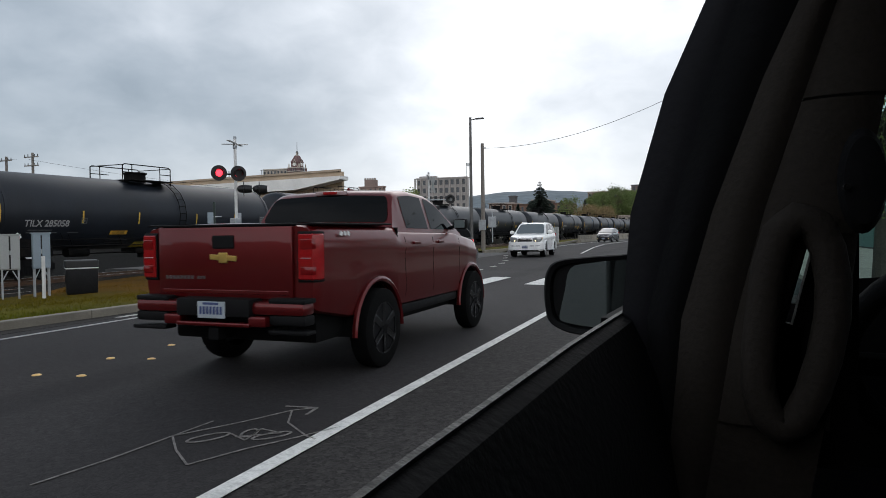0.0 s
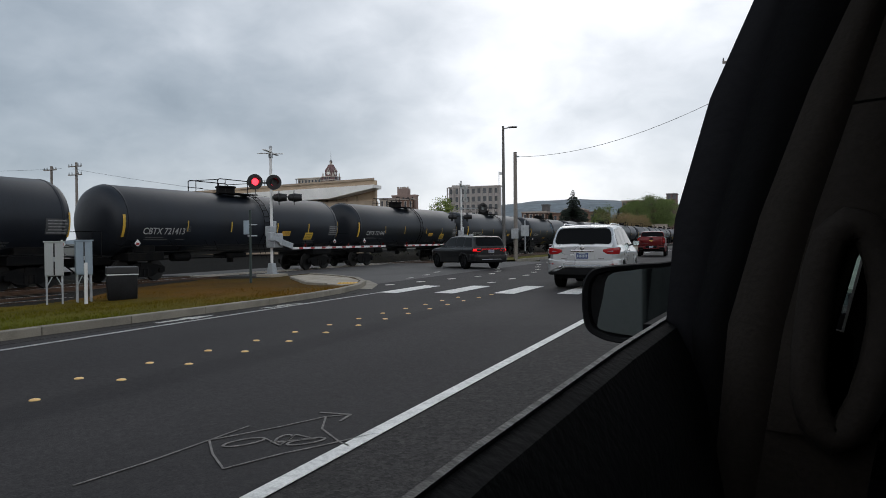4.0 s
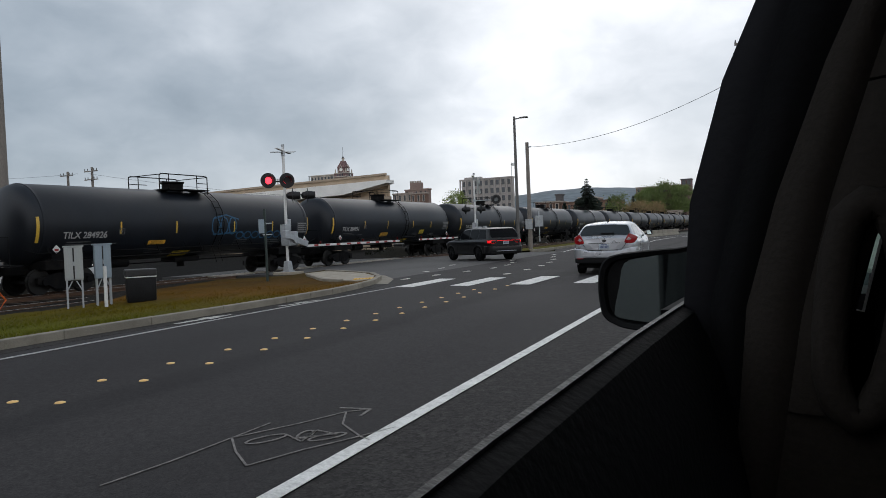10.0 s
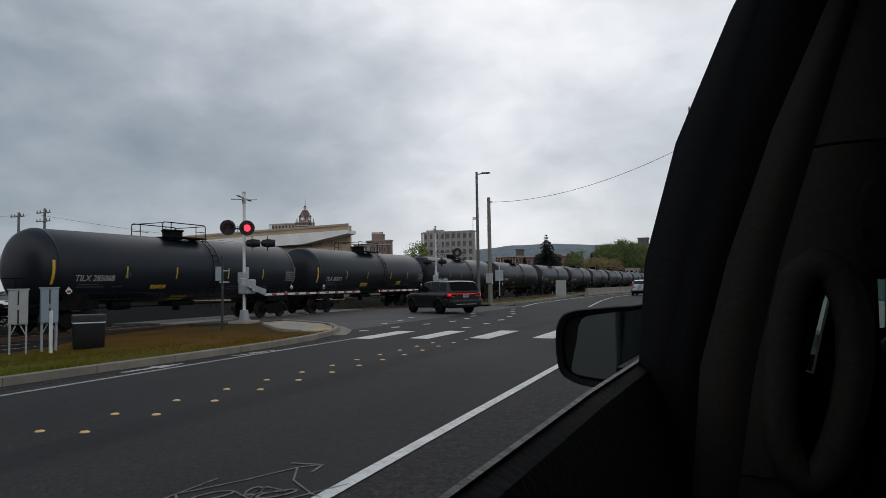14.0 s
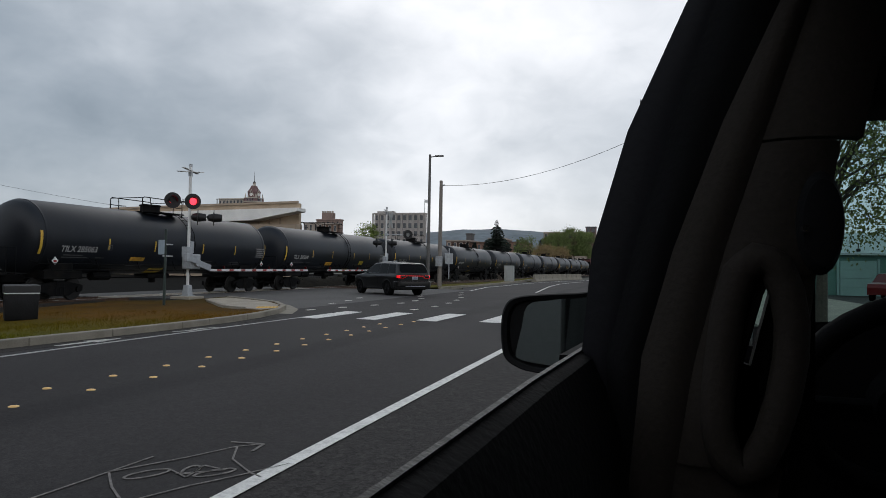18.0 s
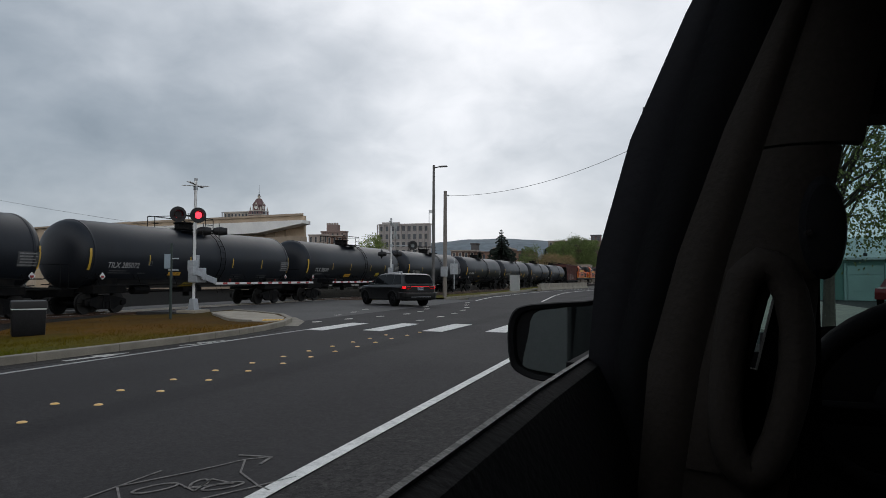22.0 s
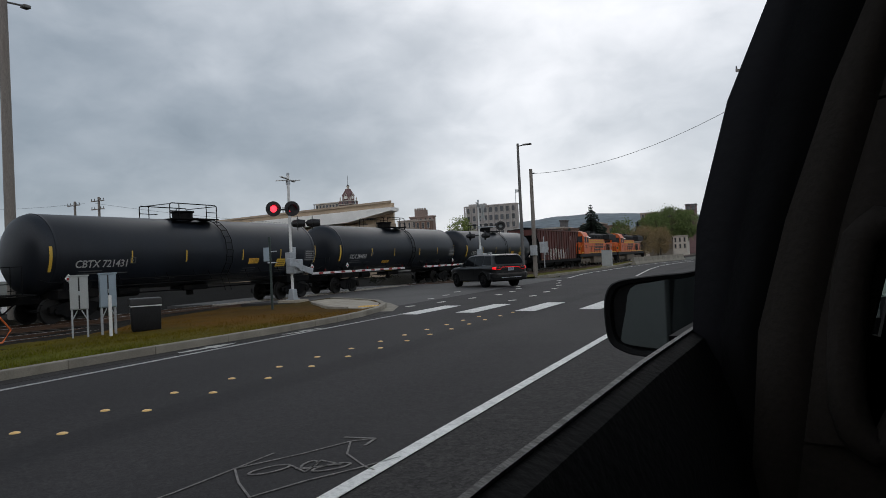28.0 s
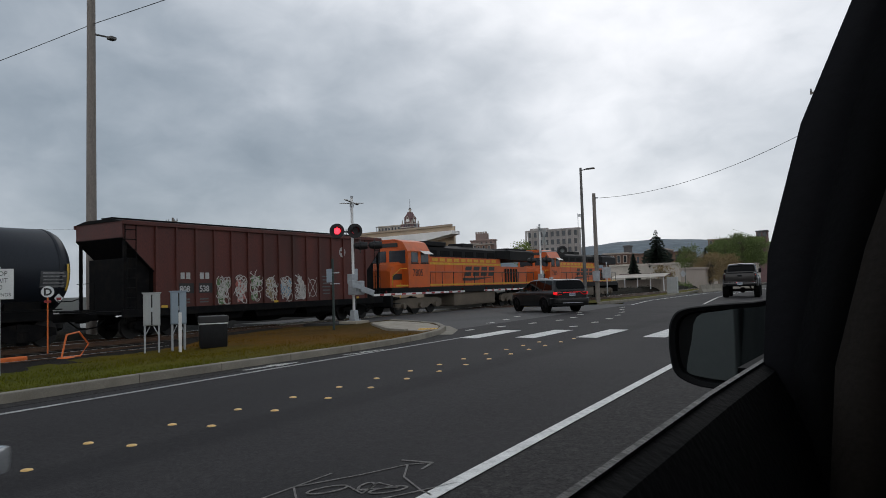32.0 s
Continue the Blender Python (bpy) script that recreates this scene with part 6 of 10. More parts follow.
cabinet(-17.0, 12.65, -0.12, 0.45, 0.90, 0.32, 53, GREYCAB, "pale grey steel signal cabinet on legs")
cabinet(-16.75, 13.35, -0.12, 0.42, 0.93, 0.32, 56, BLUECAB, "blue-grey steel signal cabinet on legs")
litter_bin(-16.1, 14.05, -0.1)
bmp = post("bollard", "thin white marker post in the grass", "marker post", ((-15.3, 12.25, -0.05), (-15.3, 12.25, 1.0)), 0.043, WHITEP)
sp = thing("sign_post", "dark green steel sign post with a small panel by the crossing", "sign post", m=pose(-16.1, 19.6, -0.1, 0, 0, 39))
bm = B(); cyl(bm, (0, 0, 0), (0, 0, 2.72), 0.045, 12)
part("post", bm, GREENP, sp, "", True)
bm = B(); box(bm, (-0.13, -0.03, 2.1), (0.20, 0.03, 0.50), None, 0.01)
part("panel", bm, BLUECAB, sp, "grey-green panel")
for z in (1.8, 2.2):
    bm = B(); box(bm, (-0.02, 0, z), (0.16, 0.07, 0.05), None, 0.01); box(bm, (0.14, 0, z), (0.2, 0.04, 0.04), None, 0.01)
    part("clamp", bm, GALV, sp)


def stop_sign_board():
    t = thing("wait_sign", "white railway instruction board on a steel post", "sign", m=pose(-14.78, 7.45, -0.05, 0, 0, 62))
    bm = B(); cyl(bm, (0, 0, 0), (0, 0, 2.2), 0.03, 10)
    part("post", bm, GALV, t)
    bm = B(); box(bm, (0, -0.035, 1.85), (0.5, 0.012, 0.62), None, 0.004)
    b = part("board", bm, SIGNW, t)
    for k, s in enumerate(("STOP", "WAIT", "40", "SECONDS")):
        text_ob("line", s, 0.13 if k < 3 else 0.10, Matrix.Translation((0, -0.043, 2.02 - 0.14 * k)) @ Matrix.Rotation(radians(90), 4, "X"), SIGNK, b, 0.001, "CENTER", 0.9)


def d_sign():
    t = thing("derail_sign", "round white railway marker with a black letter on an orange stake", "sign", m=pose(-22.3, 12.72, -0.45, 0, 0, 58))
    bm = B(); cyl(bm, (0, 0, 0), (0, 0, 2.1), 0.024, 8)
    part("stake", bm, ORANGEP, t)
    bm = B(); cyl(bm, (0, -0.03, 2.14), (0, -0.045, 2.14), 0.185, 24)
    d = part("disc", bm, SIGNW, t)
    text_ob("letter", "D", 0.32, Matrix.Translation((0, -0.048, 2.03)) @ Matrix.Rotation(radians(90), 4, "X"), SIGNK, d, 0.001, "CENTER", bold=0.012)
    bm = B(); box(bm, (0, -0.03, 1.82), (0.2, 0.012, 0.08))
    part("tag", bm, REDSTR, t)


def orange_stand():
    t = thing("switch_stand", "orange bent steel frame lying by the siding", "track equipment", m=pose(-19.2, 11.75, -0.32, 0, 0, 20))
    bm = B()
    tube(bm, [(0, -0.55, 0.12), (0, -0.35, 0.75), (0, 0.15, 0.8), (0, 0.55, 0.42), (0, 0.2, 0.10), (0, -0.55, 0.12)], 0.028, 6)
    part("frame", bm, ORANGEP, t)
    bm = B(); box(bm, (0.05, -0.45, 0.05), (0.35, 0.3, 0.16), None, 0.03)
    part("foot", bm, ORANGEP, t)
    t2 = thing("derail_block", "low orange derail block on the siding rail", "track equipment", m=pose(-20.3, 10.4, -0.28, 0, 0, 0))
    bm = B(); box(bm, (0, 0, 0.06), (0.25, 1.1, 0.14), None, 0.04)
    part("block", bm, ORANGEP, t2)


stop_sign_board()
d_sign()
orange_stand()


def lamp_post(x, y):
    t = thing("street_lamp", "tall slim street lamp with a short arm", "street lamp", m=pose(x, y, 0))
    bm = B(); cyl(bm, (0, 0, 0), (0, 0, 9.75), 0.14, 14, 0.085)
    part("pole", bm, LAMPP, t, "", True)
    bm = B(); box(bm, (0, 0, 0.2), (0.4, 0.4, 0.4), None, 0.04)
    part("base", bm, LAMPP, t)
    bm = B(); tube(bm, [(0, 0, 9.55), (0.5, 0, 9.62)], 0.04, 8)
    part("arm", bm, LAMPP, t)
    bm = B(); box(bm, (0.72, 0, 9.62), (0.62, 0.28, 0.1), None, 0.03)
    part("luminaire", bm, LAMPP, t, "flat led head")


lamp_post(-15.9, 47.5)


def utility_pole(x, y, h, r, label, z=-0.4):
    t = thing("utility_pole", label, "utility pole", "utility poles", m=pose(x, y, z))
    bm = B(); cyl(bm, (0, 0, 0), (0, 0, h), r, 14, r * 0.72)
    part("pole", bm, WOOD, t, "weathered grey wooden pole", True)
    return t


p1 = utility_pole(-15.35, 48.6, 7.95, 0.17, "short weathered wooden utility pole", 0.0)
bm = B(); box(bm, (0, -0.2, 1.9), (0.5, 0.22, 0.75), None, 0.03)
part("meter_box", bm, GALV, p1, "grey meter box")
bm = B(); box(bm, (0.75, -0.1, 1.75), (0.06, 0.06, 2.3)); box(bm, (0.75, -0.14, 2.1), (0.62, 0.03, 0.8), None, 0.01)
part("notice_board", bm, GALV, p1)
bm = B(); cyl(bm, (0.12, -0.05, 7.6), (0.3, -0.05, 7.6), 0.05, 8)
part("insulator", bm, GALV, p1)
p2 = utility_pole(-27.6, 17.6, 16.0, 0.225, "tall thick wooden utility pole behind the tracks")
bm = B(); tube(bm, [(0, 0, 13.3), (0.25, 0.3, 13.25), (0.45, 0.5, 13.2)], 0.04, 6); box(bm, (0.55, 0.6, 13.15), (0.3, 0.3, 0.14), None, 0.04)
part("lamp_arm", bm, LAMPP, p2)

# ---- road vehicles: local +y is forward, origin on the ground under the rear axle ----
class Shell:
    """Body surface of a car, from a few side-view tables."""

    def __init__(self, hw, roof_hw, plan, low, belt, roof, wheels, arch):
        self.hw, self.rhw, self.plan, self.low, self.belt, self.roof, self.wheels, self.arch = hw, roof_hw, plan, low, belt, roof, wheels, arch
        self.top = max(z for _, z in roof)

    def w(self, y):
        return self.hw * smooth_tab(self.plan, y)

    def zbelt(self, y):
        return smooth_tab(self.belt, y)

    def zlow(self, y):
        z = interp(self.low, y)
        for yw, r in self.wheels:
            d = abs(y - yw)
            if d < self.arch:
                z = max(z, r * 0.92 + math.sqrt(self.arch ** 2 - d * d))
        return z

    def zroof(self, y):
        return smooth_tab(self.roof, y)

    def wtop(self, y):
        zb = self.zbelt(y)
        f = max(0.0, min(1.0, (self.zroof(y) - zb) / (self.top - zb)))
        return lerp(self.w(y) * 0.93, self.rhw, f)

    def side(self, y, z):
        zb, zr = self.zbelt(y) - 0.03, max(self.zroof(y), self.zbelt(y) + 0.02)
        f = max(0.0, min(0.9, (z - zb) / (zr - zb)))
        return lerp(self.w(y) * 0.945, self.wtop(y), f)

    def half(self, y):
        """Half section at y: (x, z) from the sill up to the middle of the deck."""
        w, zb, zt = self.w(y), self.zlow(y), self.zbelt(y)
        zm = max(zb + 0.04, lerp(interp(self.low, y), zt, 0.5))
        zs = max(zm + 0.03, zt - 0.17)
        return [(w * 0.92, zb), (w * 0.966, zb + 0.022), (w * 0.994, lerp(zb, zm, 0.5)), (w * 0.986, zm), (w * 0.985, lerp(zm, zs, 0.6)), (w, max(zs, zm + 0.025)), (w * 0.987, zs + 0.035), (w * 0.965, max(zs + 0.05, zt - 0.05)), (w * 0.93, max(zs + 0.06, zt - 0.012)), (w * 0.86, max(zs + 0.065, zt + 0.004)), (w * 0.5, zt + 0.022), (w * 0.2, zt + 0.029), (0, zt + 0.03)]

    def side_x(self, y, z):
        return interp([(q, x) for x, q in self.half(y)[:9]], z)

    def body(self, bm):
        y0, y1 = self.low[0][0], self.low[-1][0]
        n = int((y1 - y0) / 0.045)
        ys = sorted([lerp(y0, y1, k / n) for k in range(n + 1)] + [yw + s_ * self.arch * q for yw, r in self.wheels for s_ in (-1, 1) for q in (0.9999, 0.97, 0.88)])
        rings = []
        for y in ys:
            half = self.half(y)
            rings.append([(x, y, z) for x, z in half] + [(-x, y, z) for x, z in half[-2::-1]])
        vr = [[bm.verts.new(p) for p in r] for r in rings]
        m = len(vr[0])
        for a, b in zip(vr, vr[1:]):
            for k in range(m - 1):
                bm.faces.new((a[k], a[k + 1], b[k + 1], b[k]))
        bm.faces.new(vr[0]); bm.faces.new(vr[-1][::-1])
        return bm

    def cabin(self, bm):
        y0, y1 = self.roof[0][0], self.roof[-1][0]
        n = int((y1 - y0) / 0.06)
        rings = []
        for k in range(n + 1):
            y = lerp(y0, y1, k / n)
            zb, zr = self.zbelt(y) - 0.03, max(self.zroof(y), self.zbelt(y) + 0.005)
            wb, wt = self.w(y) * 0.945, self.wtop(y)
            h = [(wb, zb), (lerp(wb, wt, 0.5), lerp(zb, zr, 0.5)), (lerp(wb, wt, 0.9), lerp(zb, zr, 0.90)), (wt * 0.965, lerp(zb, zr, 0.97)), (wt * 0.86, zr), (0, zr + 0.025 * min(1, (zr - zb) / 0.4))]
            rings.append([(x, y, z) for x, z in h] + [(-x, y, z) for x, z in h[-2::-1]])
        vr = [[bm.verts.new(p) for p in r] for r in rings]
        for a, b in zip(vr, vr[1:]):
            for k in range(len(a) - 1):
                bm.faces.new((a[k], a[k + 1], b[k + 1], b[k]))
        bm.faces.new(vr[0]); bm.faces.new(vr[-1][::-1])
        return bm

    def pane(self, bm, pts, s, off=0.006):
        """Side pane from (y, z) corners."""
        poly(bm, [(s * (self.side(y, z) + off), y, z) for y, z in pts], (s * -0.004, 0, 0))

    def band(self, bm, ya, yb, lo=0.03, hi=0.07, sa=0.0, sb=0.0, s=1, off=0.006):
        """Side pane between two places, following belt and roof line; sa, sb lean its ends."""
        n, m = 12, 5
        rows = []
        for k in range(n + 1):
            row = []
            for j in range(m + 1):
                f = j / m
                y = lerp(lerp(ya, yb, k / n), lerp(ya + sa, yb + sb, k / n), f)
                z0 = self.zbelt(y) + lo
                z1 = max(z0 + 0.004, self.zroof(y) - hi)
                z = lerp(z0, z1, f)
                row.append(bm.verts.new((s * (self.side(y, z) + off), y, z)))
            rows.append(row)
        for a, b in zip(rows, rows[1:]):
            for j in range(m):
                bm.faces.new((a[j], a[j + 1], b[j + 1], b[j]))

    def outline(self, rear=True):
        """Plan outline from the middle of one end round its corner: (run, x, y, nx, ny)."""
        y0 = self.low[0][0] if rear else self.low[-1][0]
        d = 1 if rear else -1
        w0 = self.w(y0) * 0.995
        pts = [(w0 * k / 12, y0) for k in range(13)] + [(self.w(y0 + d * 0.04 * k) * 0.999, y0 + d * 0.04 * k) for k in range(1, 30)]
        out, run = [], 0.0
        for i, (x, y) in enumerate(pts):
            if i:
                run += math.hypot(x - pts[i - 1][0], y - pts[i - 1][1])
            a, b = pts[max(0, i - 2)], pts[min(len(pts) - 1, i + 2)]
            t = Vector((b[0] - a[0], b[1] - a[1])).normalized()
            nn = Vector((t.y, -t.x)) * d
            if nn.y * d > 0.02 and abs(nn.x) < 0.02:
                nn = -nn
            if nn.x < 0 and abs(nn.x) > 0.02:
                nn = -nn
            out.append((run, x, y, nn.x, nn.y))
        return out

    def wrap(self, bm, rear, tab, s=1, off=0.012, full=False, n=14):
        """Panel wrapped round an end of the car: tab of (run, low z, high z); full mirrors it across."""
        ol = self.outline(rear)
        u0, u1 = tab[0][0], tab[-1][0]
        us = [lerp(u0, u1, k / n) for k in range(n + 1)]
        if full:
            us = [-u for u in us[:0:-1]] + us
        lo = [(a, b) for a, b, c in tab]; hi = [(a, c) for a, b, c in tab]
        rows = []
        for u in us:
            a, sg = abs(u), (1 if u >= 0 else -1)
            x = interp([(o[0], o[1]) for o in ol], a); y = interp([(o[0], o[2]) for o in ol], a)
            nx = interp([(o[0], o[3]) for o in ol], a); ny = interp([(o[0], o[4]) for o in ol], a)
            z0, z1 = interp(lo, a), interp(hi, a)
            o_ = off
            if full and u1 > 0.9:
                o_ = off * max(0.15, min(1.0, (u1 - a) / 0.22))
            e = min(0.02, o_ * 0.6)
            zz = [(z0, -0.02), (z0, o_ - e), (z0 + e, o_), (lerp(z0, z1, 0.5), o_ + 0.004), (z1 - e, o_), (z1, o_ - e), (z1, -0.02)]
            rows.append([bm.verts.new((sg * s * (x + nx * o), y + ny * o, z)) for z, o in zz])
        for a, b in zip(rows, rows[1:]):
            for k in range(6):
                bm.faces.new((a[k], a[k + 1], b[k + 1], b[k]))
        bm.faces.new(rows[0]); bm.faces.new(rows[-1][::-1])

    def slope(self, bm, ya, yb, inset=0.9, off=0.010):
        """Screen lying on the sloping ends of the roof line."""
        rows = []
        for k in range(9):
            y = lerp(ya, yb, k / 8)
            wt = self.wtop(y) * inset * (0.94 if k in (0, 8) else (0.985 if k in (1, 7) else 1.0))
            zr = self.zroof(y)
            sl = (self.zroof(y + 0.02) - self.zroof(y - 0.02)) / 0.04
            n = Vector((0, -sl, 1)).normalized() * off
            rows.append([bm.verts.new(Vector((wt * t, y - 0.02 * (t * t) * (1 if sl > 0 else -1) * 0, zr + 0.022 * (1 - t * t) - 0.004)) + n) for t in (-1, -0.66, -0.33, 0, 0.33, 0.66, 1)])
        for a, b in zip(rows, rows[1:]):
            for k in range(6):
                bm.faces.new((a[k], a[k + 1], b[k + 1], b[k]))


WHEELS = []        # (wheel, base pose, radius, car, side)


def wheel(car, x, y, r, w, spokes, rim_mat, rimf=0.66):
    s = 1 if x > 0 else -1
    bm = B()
    rr = r * rimf
    lathe(bm, [(-s * w / 2, rr), (-s * w / 2, r * 0.93), (-s * w * 0.44, r * 0.98), (-s * w * 0.3, r), (s * w * 0.3, r), (s * w * 0.44, r * 0.98), (s * w / 2, r * 0.93), (s * w / 2, rr), (s * w * 0.42, rr * 0.97), (-s * w * 0.3, rr * 0.97)], "X", 36, cap=False)
    t = part("wheel", bm, TYRE, car, "black tyre", True)
    m = pose(x, y, r)
    t.matrix_local = m
    bm = B()
    lathe(bm, [(s * w * 0.44, rr), (s * w * 0.47, rr * 0.98), (s * w * 0.40, rr * 0.91), (s * w * 0.1, rr * 0.88), (s * w * 0.05, 0.03)], "X", 28)
    part("rim", bm, RIMDK, t, "", True)
    for k in range(spokes):
        a = 2 * math.pi * k / spokes
        bm = B()
        q = Matrix.Rotation(a, 3, "X")
        box(bm, q @ Vector((s * w * 0.43, 0, rr * 0.55)), (0.03, rr * (0.28 if spokes < 8 else 0.16), rr * 0.84), q, 0.008)
        part("spoke", bm, rim_mat, t)
    bm = B()
    cyl(bm, (s * w * 0.3, 0, 0), (s * w * 0.46, 0, 0), rr * 0.2, 14)
    part("hub_cap", bm, rim_mat, t)
    bm = B()
    lathe(bm, [(s * w * 0.40, rr * 0.93), (s * w * 0.49, rr * 0.93), (s * w * 0.50, rr * 0.99), (s * w * 0.40, rr * 0.995), (s * w * 0.40, rr * 0.93)], "X", 32, cap=False)
    part("rim_lip", bm, rim_mat, t, "", True)
    WHEELS.append((t, m, r, car, s))
    return t


def bx(car, name, material, c, s, rot=None, bevel=0.01, label="", parent=None):
    bm = B()
    box(bm, c, s, rot, bevel)
    return part(name, bm, material, parent or car, label, bevel > 0.015)


def both(car, name, material, c, s, rz=0.0, bevel=0.01, label="", rx=0.0, ry=0.0):
    for k in (1, -1):
        q = Euler((radians(rx), radians(ry * k), radians(rz * k))).to_matrix()
        bx(car, name, material, (c[0] * k, c[1], c[2]), s, q, bevel, label)


def plate(car, y, z, blue=False, rear=True):
    s = -1 if rear else 1
    p = bx(car, "number_plate", PLATE if not blue else PLATEB, (0, y, z), (0.32, 0.012, 0.16), None, 0.004, "number plate with dark bars")
    for k in range(7):
        bm = B()
        box(bm, (-0.12 + 0.04 * k, y + s * 0.009, z - 0.005), (0.024, 0.004, 0.075))
        part("plate_bar", bm, PLATEB if not blue else PLATE, p)
    bx(car, "plate_band", PLATEB if not blue else PLATE, (0, y + s * 0.008, z + 0.06), (0.18, 0.004, 0.022), None, 0.0, "", p)


def base_car(name, label, category, paint_mat, sh, r, wb, tw, spokes, rim_mat, panes, rear_screen, front_screen, under=0.30, glass=TINT, flare=None, group="", wheel_out=None):
    c = thing(name, label, category, group)
    bm = B(); sh.body(bm)
    part("body", bm, paint_mat, c, "", True)
    bm = B(); sh.cabin(bm)
    part("cabin", bm, paint_mat, c, "", True)
    for s in (1, -1):
        for pts in panes:
            bm = B()
            if isinstance(pts, tuple):
                sh.band(bm, *pts, s=s)
            else:
                sh.pane(bm, pts, s)
            part("side_window", bm, glass, c, "tinted side window")
    for rg, nm, ma in ((rear_screen, "rear_window", glass), (front_screen, "windscreen", CLEARW)):
        if rg:
            bm = B(); sh.slope(bm, *rg)
            part(nm, bm, ma, c, "", True)
    y0, y1 = sh.low[0][0] + 0.25, sh.low[-1][0] - 0.25
    bx(c, "underbody", UNDER, (0, (y0 + y1) / 2, under + 0.16), (sh.hw * 1.66, y1 - y0, 0.34), None, 0.04)
    for yw in (0, wb):
        bm = B()
        cyl(bm, (-sh.hw * 0.86, yw, r), (sh.hw * 0.86, yw, r), 0.06, 10)
        part("axle", bm, UNDER, c)
        for s in (1, -1):
            bm = B()                                    # inner wheel housing
            n = 15
            rows = [[bm.verts.new((s * x, yw + math.cos(math.pi * k / (n - 1)) * sh.arch * 1.01, sh.wheels[0][1] * 0.92 + math.sin(math.pi * k / (n - 1)) * sh.arch * 1.01)) for k in range(n)] for x in (sh.hw * 0.55, sh.w(yw) * 0.955)]
            for k in range(n - 1):
                bm.faces.new((rows[0][k], rows[0][k + 1], rows[1][k + 1], rows[1][k]))
            part("wheel_housing", bm, UNDER, c)
            if flare:
                bm = B()
                pts = [(s * (sh.w(yw) * 0.985 + 0.01), yw + math.cos(math.pi * k / 16) * (sh.arch + 0.035), sh.wheels[0][1] * 0.92 + math.sin(math.pi * k / 16) * (sh.arch + 0.035)) for k in range(17)]
                tube(bm, pts, flare[0], 6)
                part("arch_flare", bm, flare[1], c, "", True)
            else:
                bm = B()                                # rolled lip of the wheel arch
                tube(bm, [(s * (sh.w(yw + math.cos(math.pi * k / 16) * sh.arch) * 0.972), yw + math.cos(math.pi * k / 16) * (sh.arch + 0.004), r * 0.92 + math.sin(math.pi * k / 16) * (sh.arch + 0.004)) for k in range(17)], 0.016, 6)
                part("arch_lip", bm, paint_mat, c, "", True)
            out = wheel_out if wheel_out is not None else (0.15 if flare else 0.0)
            wheel(c, s * (sh.hw - tw / 2 - 0.03 + out), yw, r, tw, spokes, rim_mat)
    return c


def seams(car, sh, ys, z0, z1):
    for s in (1, -1):
        for y in ys:
            bm = B()
            pts = []
            zt = sh.zbelt(y)
            for k in range(13):
                z = lerp(max(z0, sh.zlow(y) + 0.02), zt - 0.02, k / 12)
                pts.append((s * (sh.side_x(y, z) - 0.002), y, z))
            tube(bm, pts, 0.005, 5)
            part("door_seam", bm, UNDER, car)


def mirrors(car, sh, y, z, material):
    for s in (1, -1):
        x = sh.w(y) * 0.95
        bm = B()
        box(bm, (s * (x + 0.13), y, z), (0.20, 0.12, 0.15), None, 0.04)
        m = part("wing_mirror", bm, material, car, "", True)
        bm = B()
        box(bm, (s * (x + 0.13), y - 0.062, z), (0.16, 0.006, 0.11))
        part("mirror_glass", bm, MIRRORG, m)
        bm = B()
        tube(bm, [(s * (x - 0.03), y + 0.02, z - 0.05), (s * (x + 0.08), y, z - 0.03)], 0.025, 6)
        part("mirror_arm", bm, TRIMBLK, m)


def handles(car, sh, ys, z, material):
    for s in (1, -1):
        for y in ys:
            bm = B()
            box(bm, (s * (sh.w(y) * 0.992 + 0.016), y, z), (0.03, 0.2, 0.035), None, 0.01)
            part("door_handle", bm, material, car)


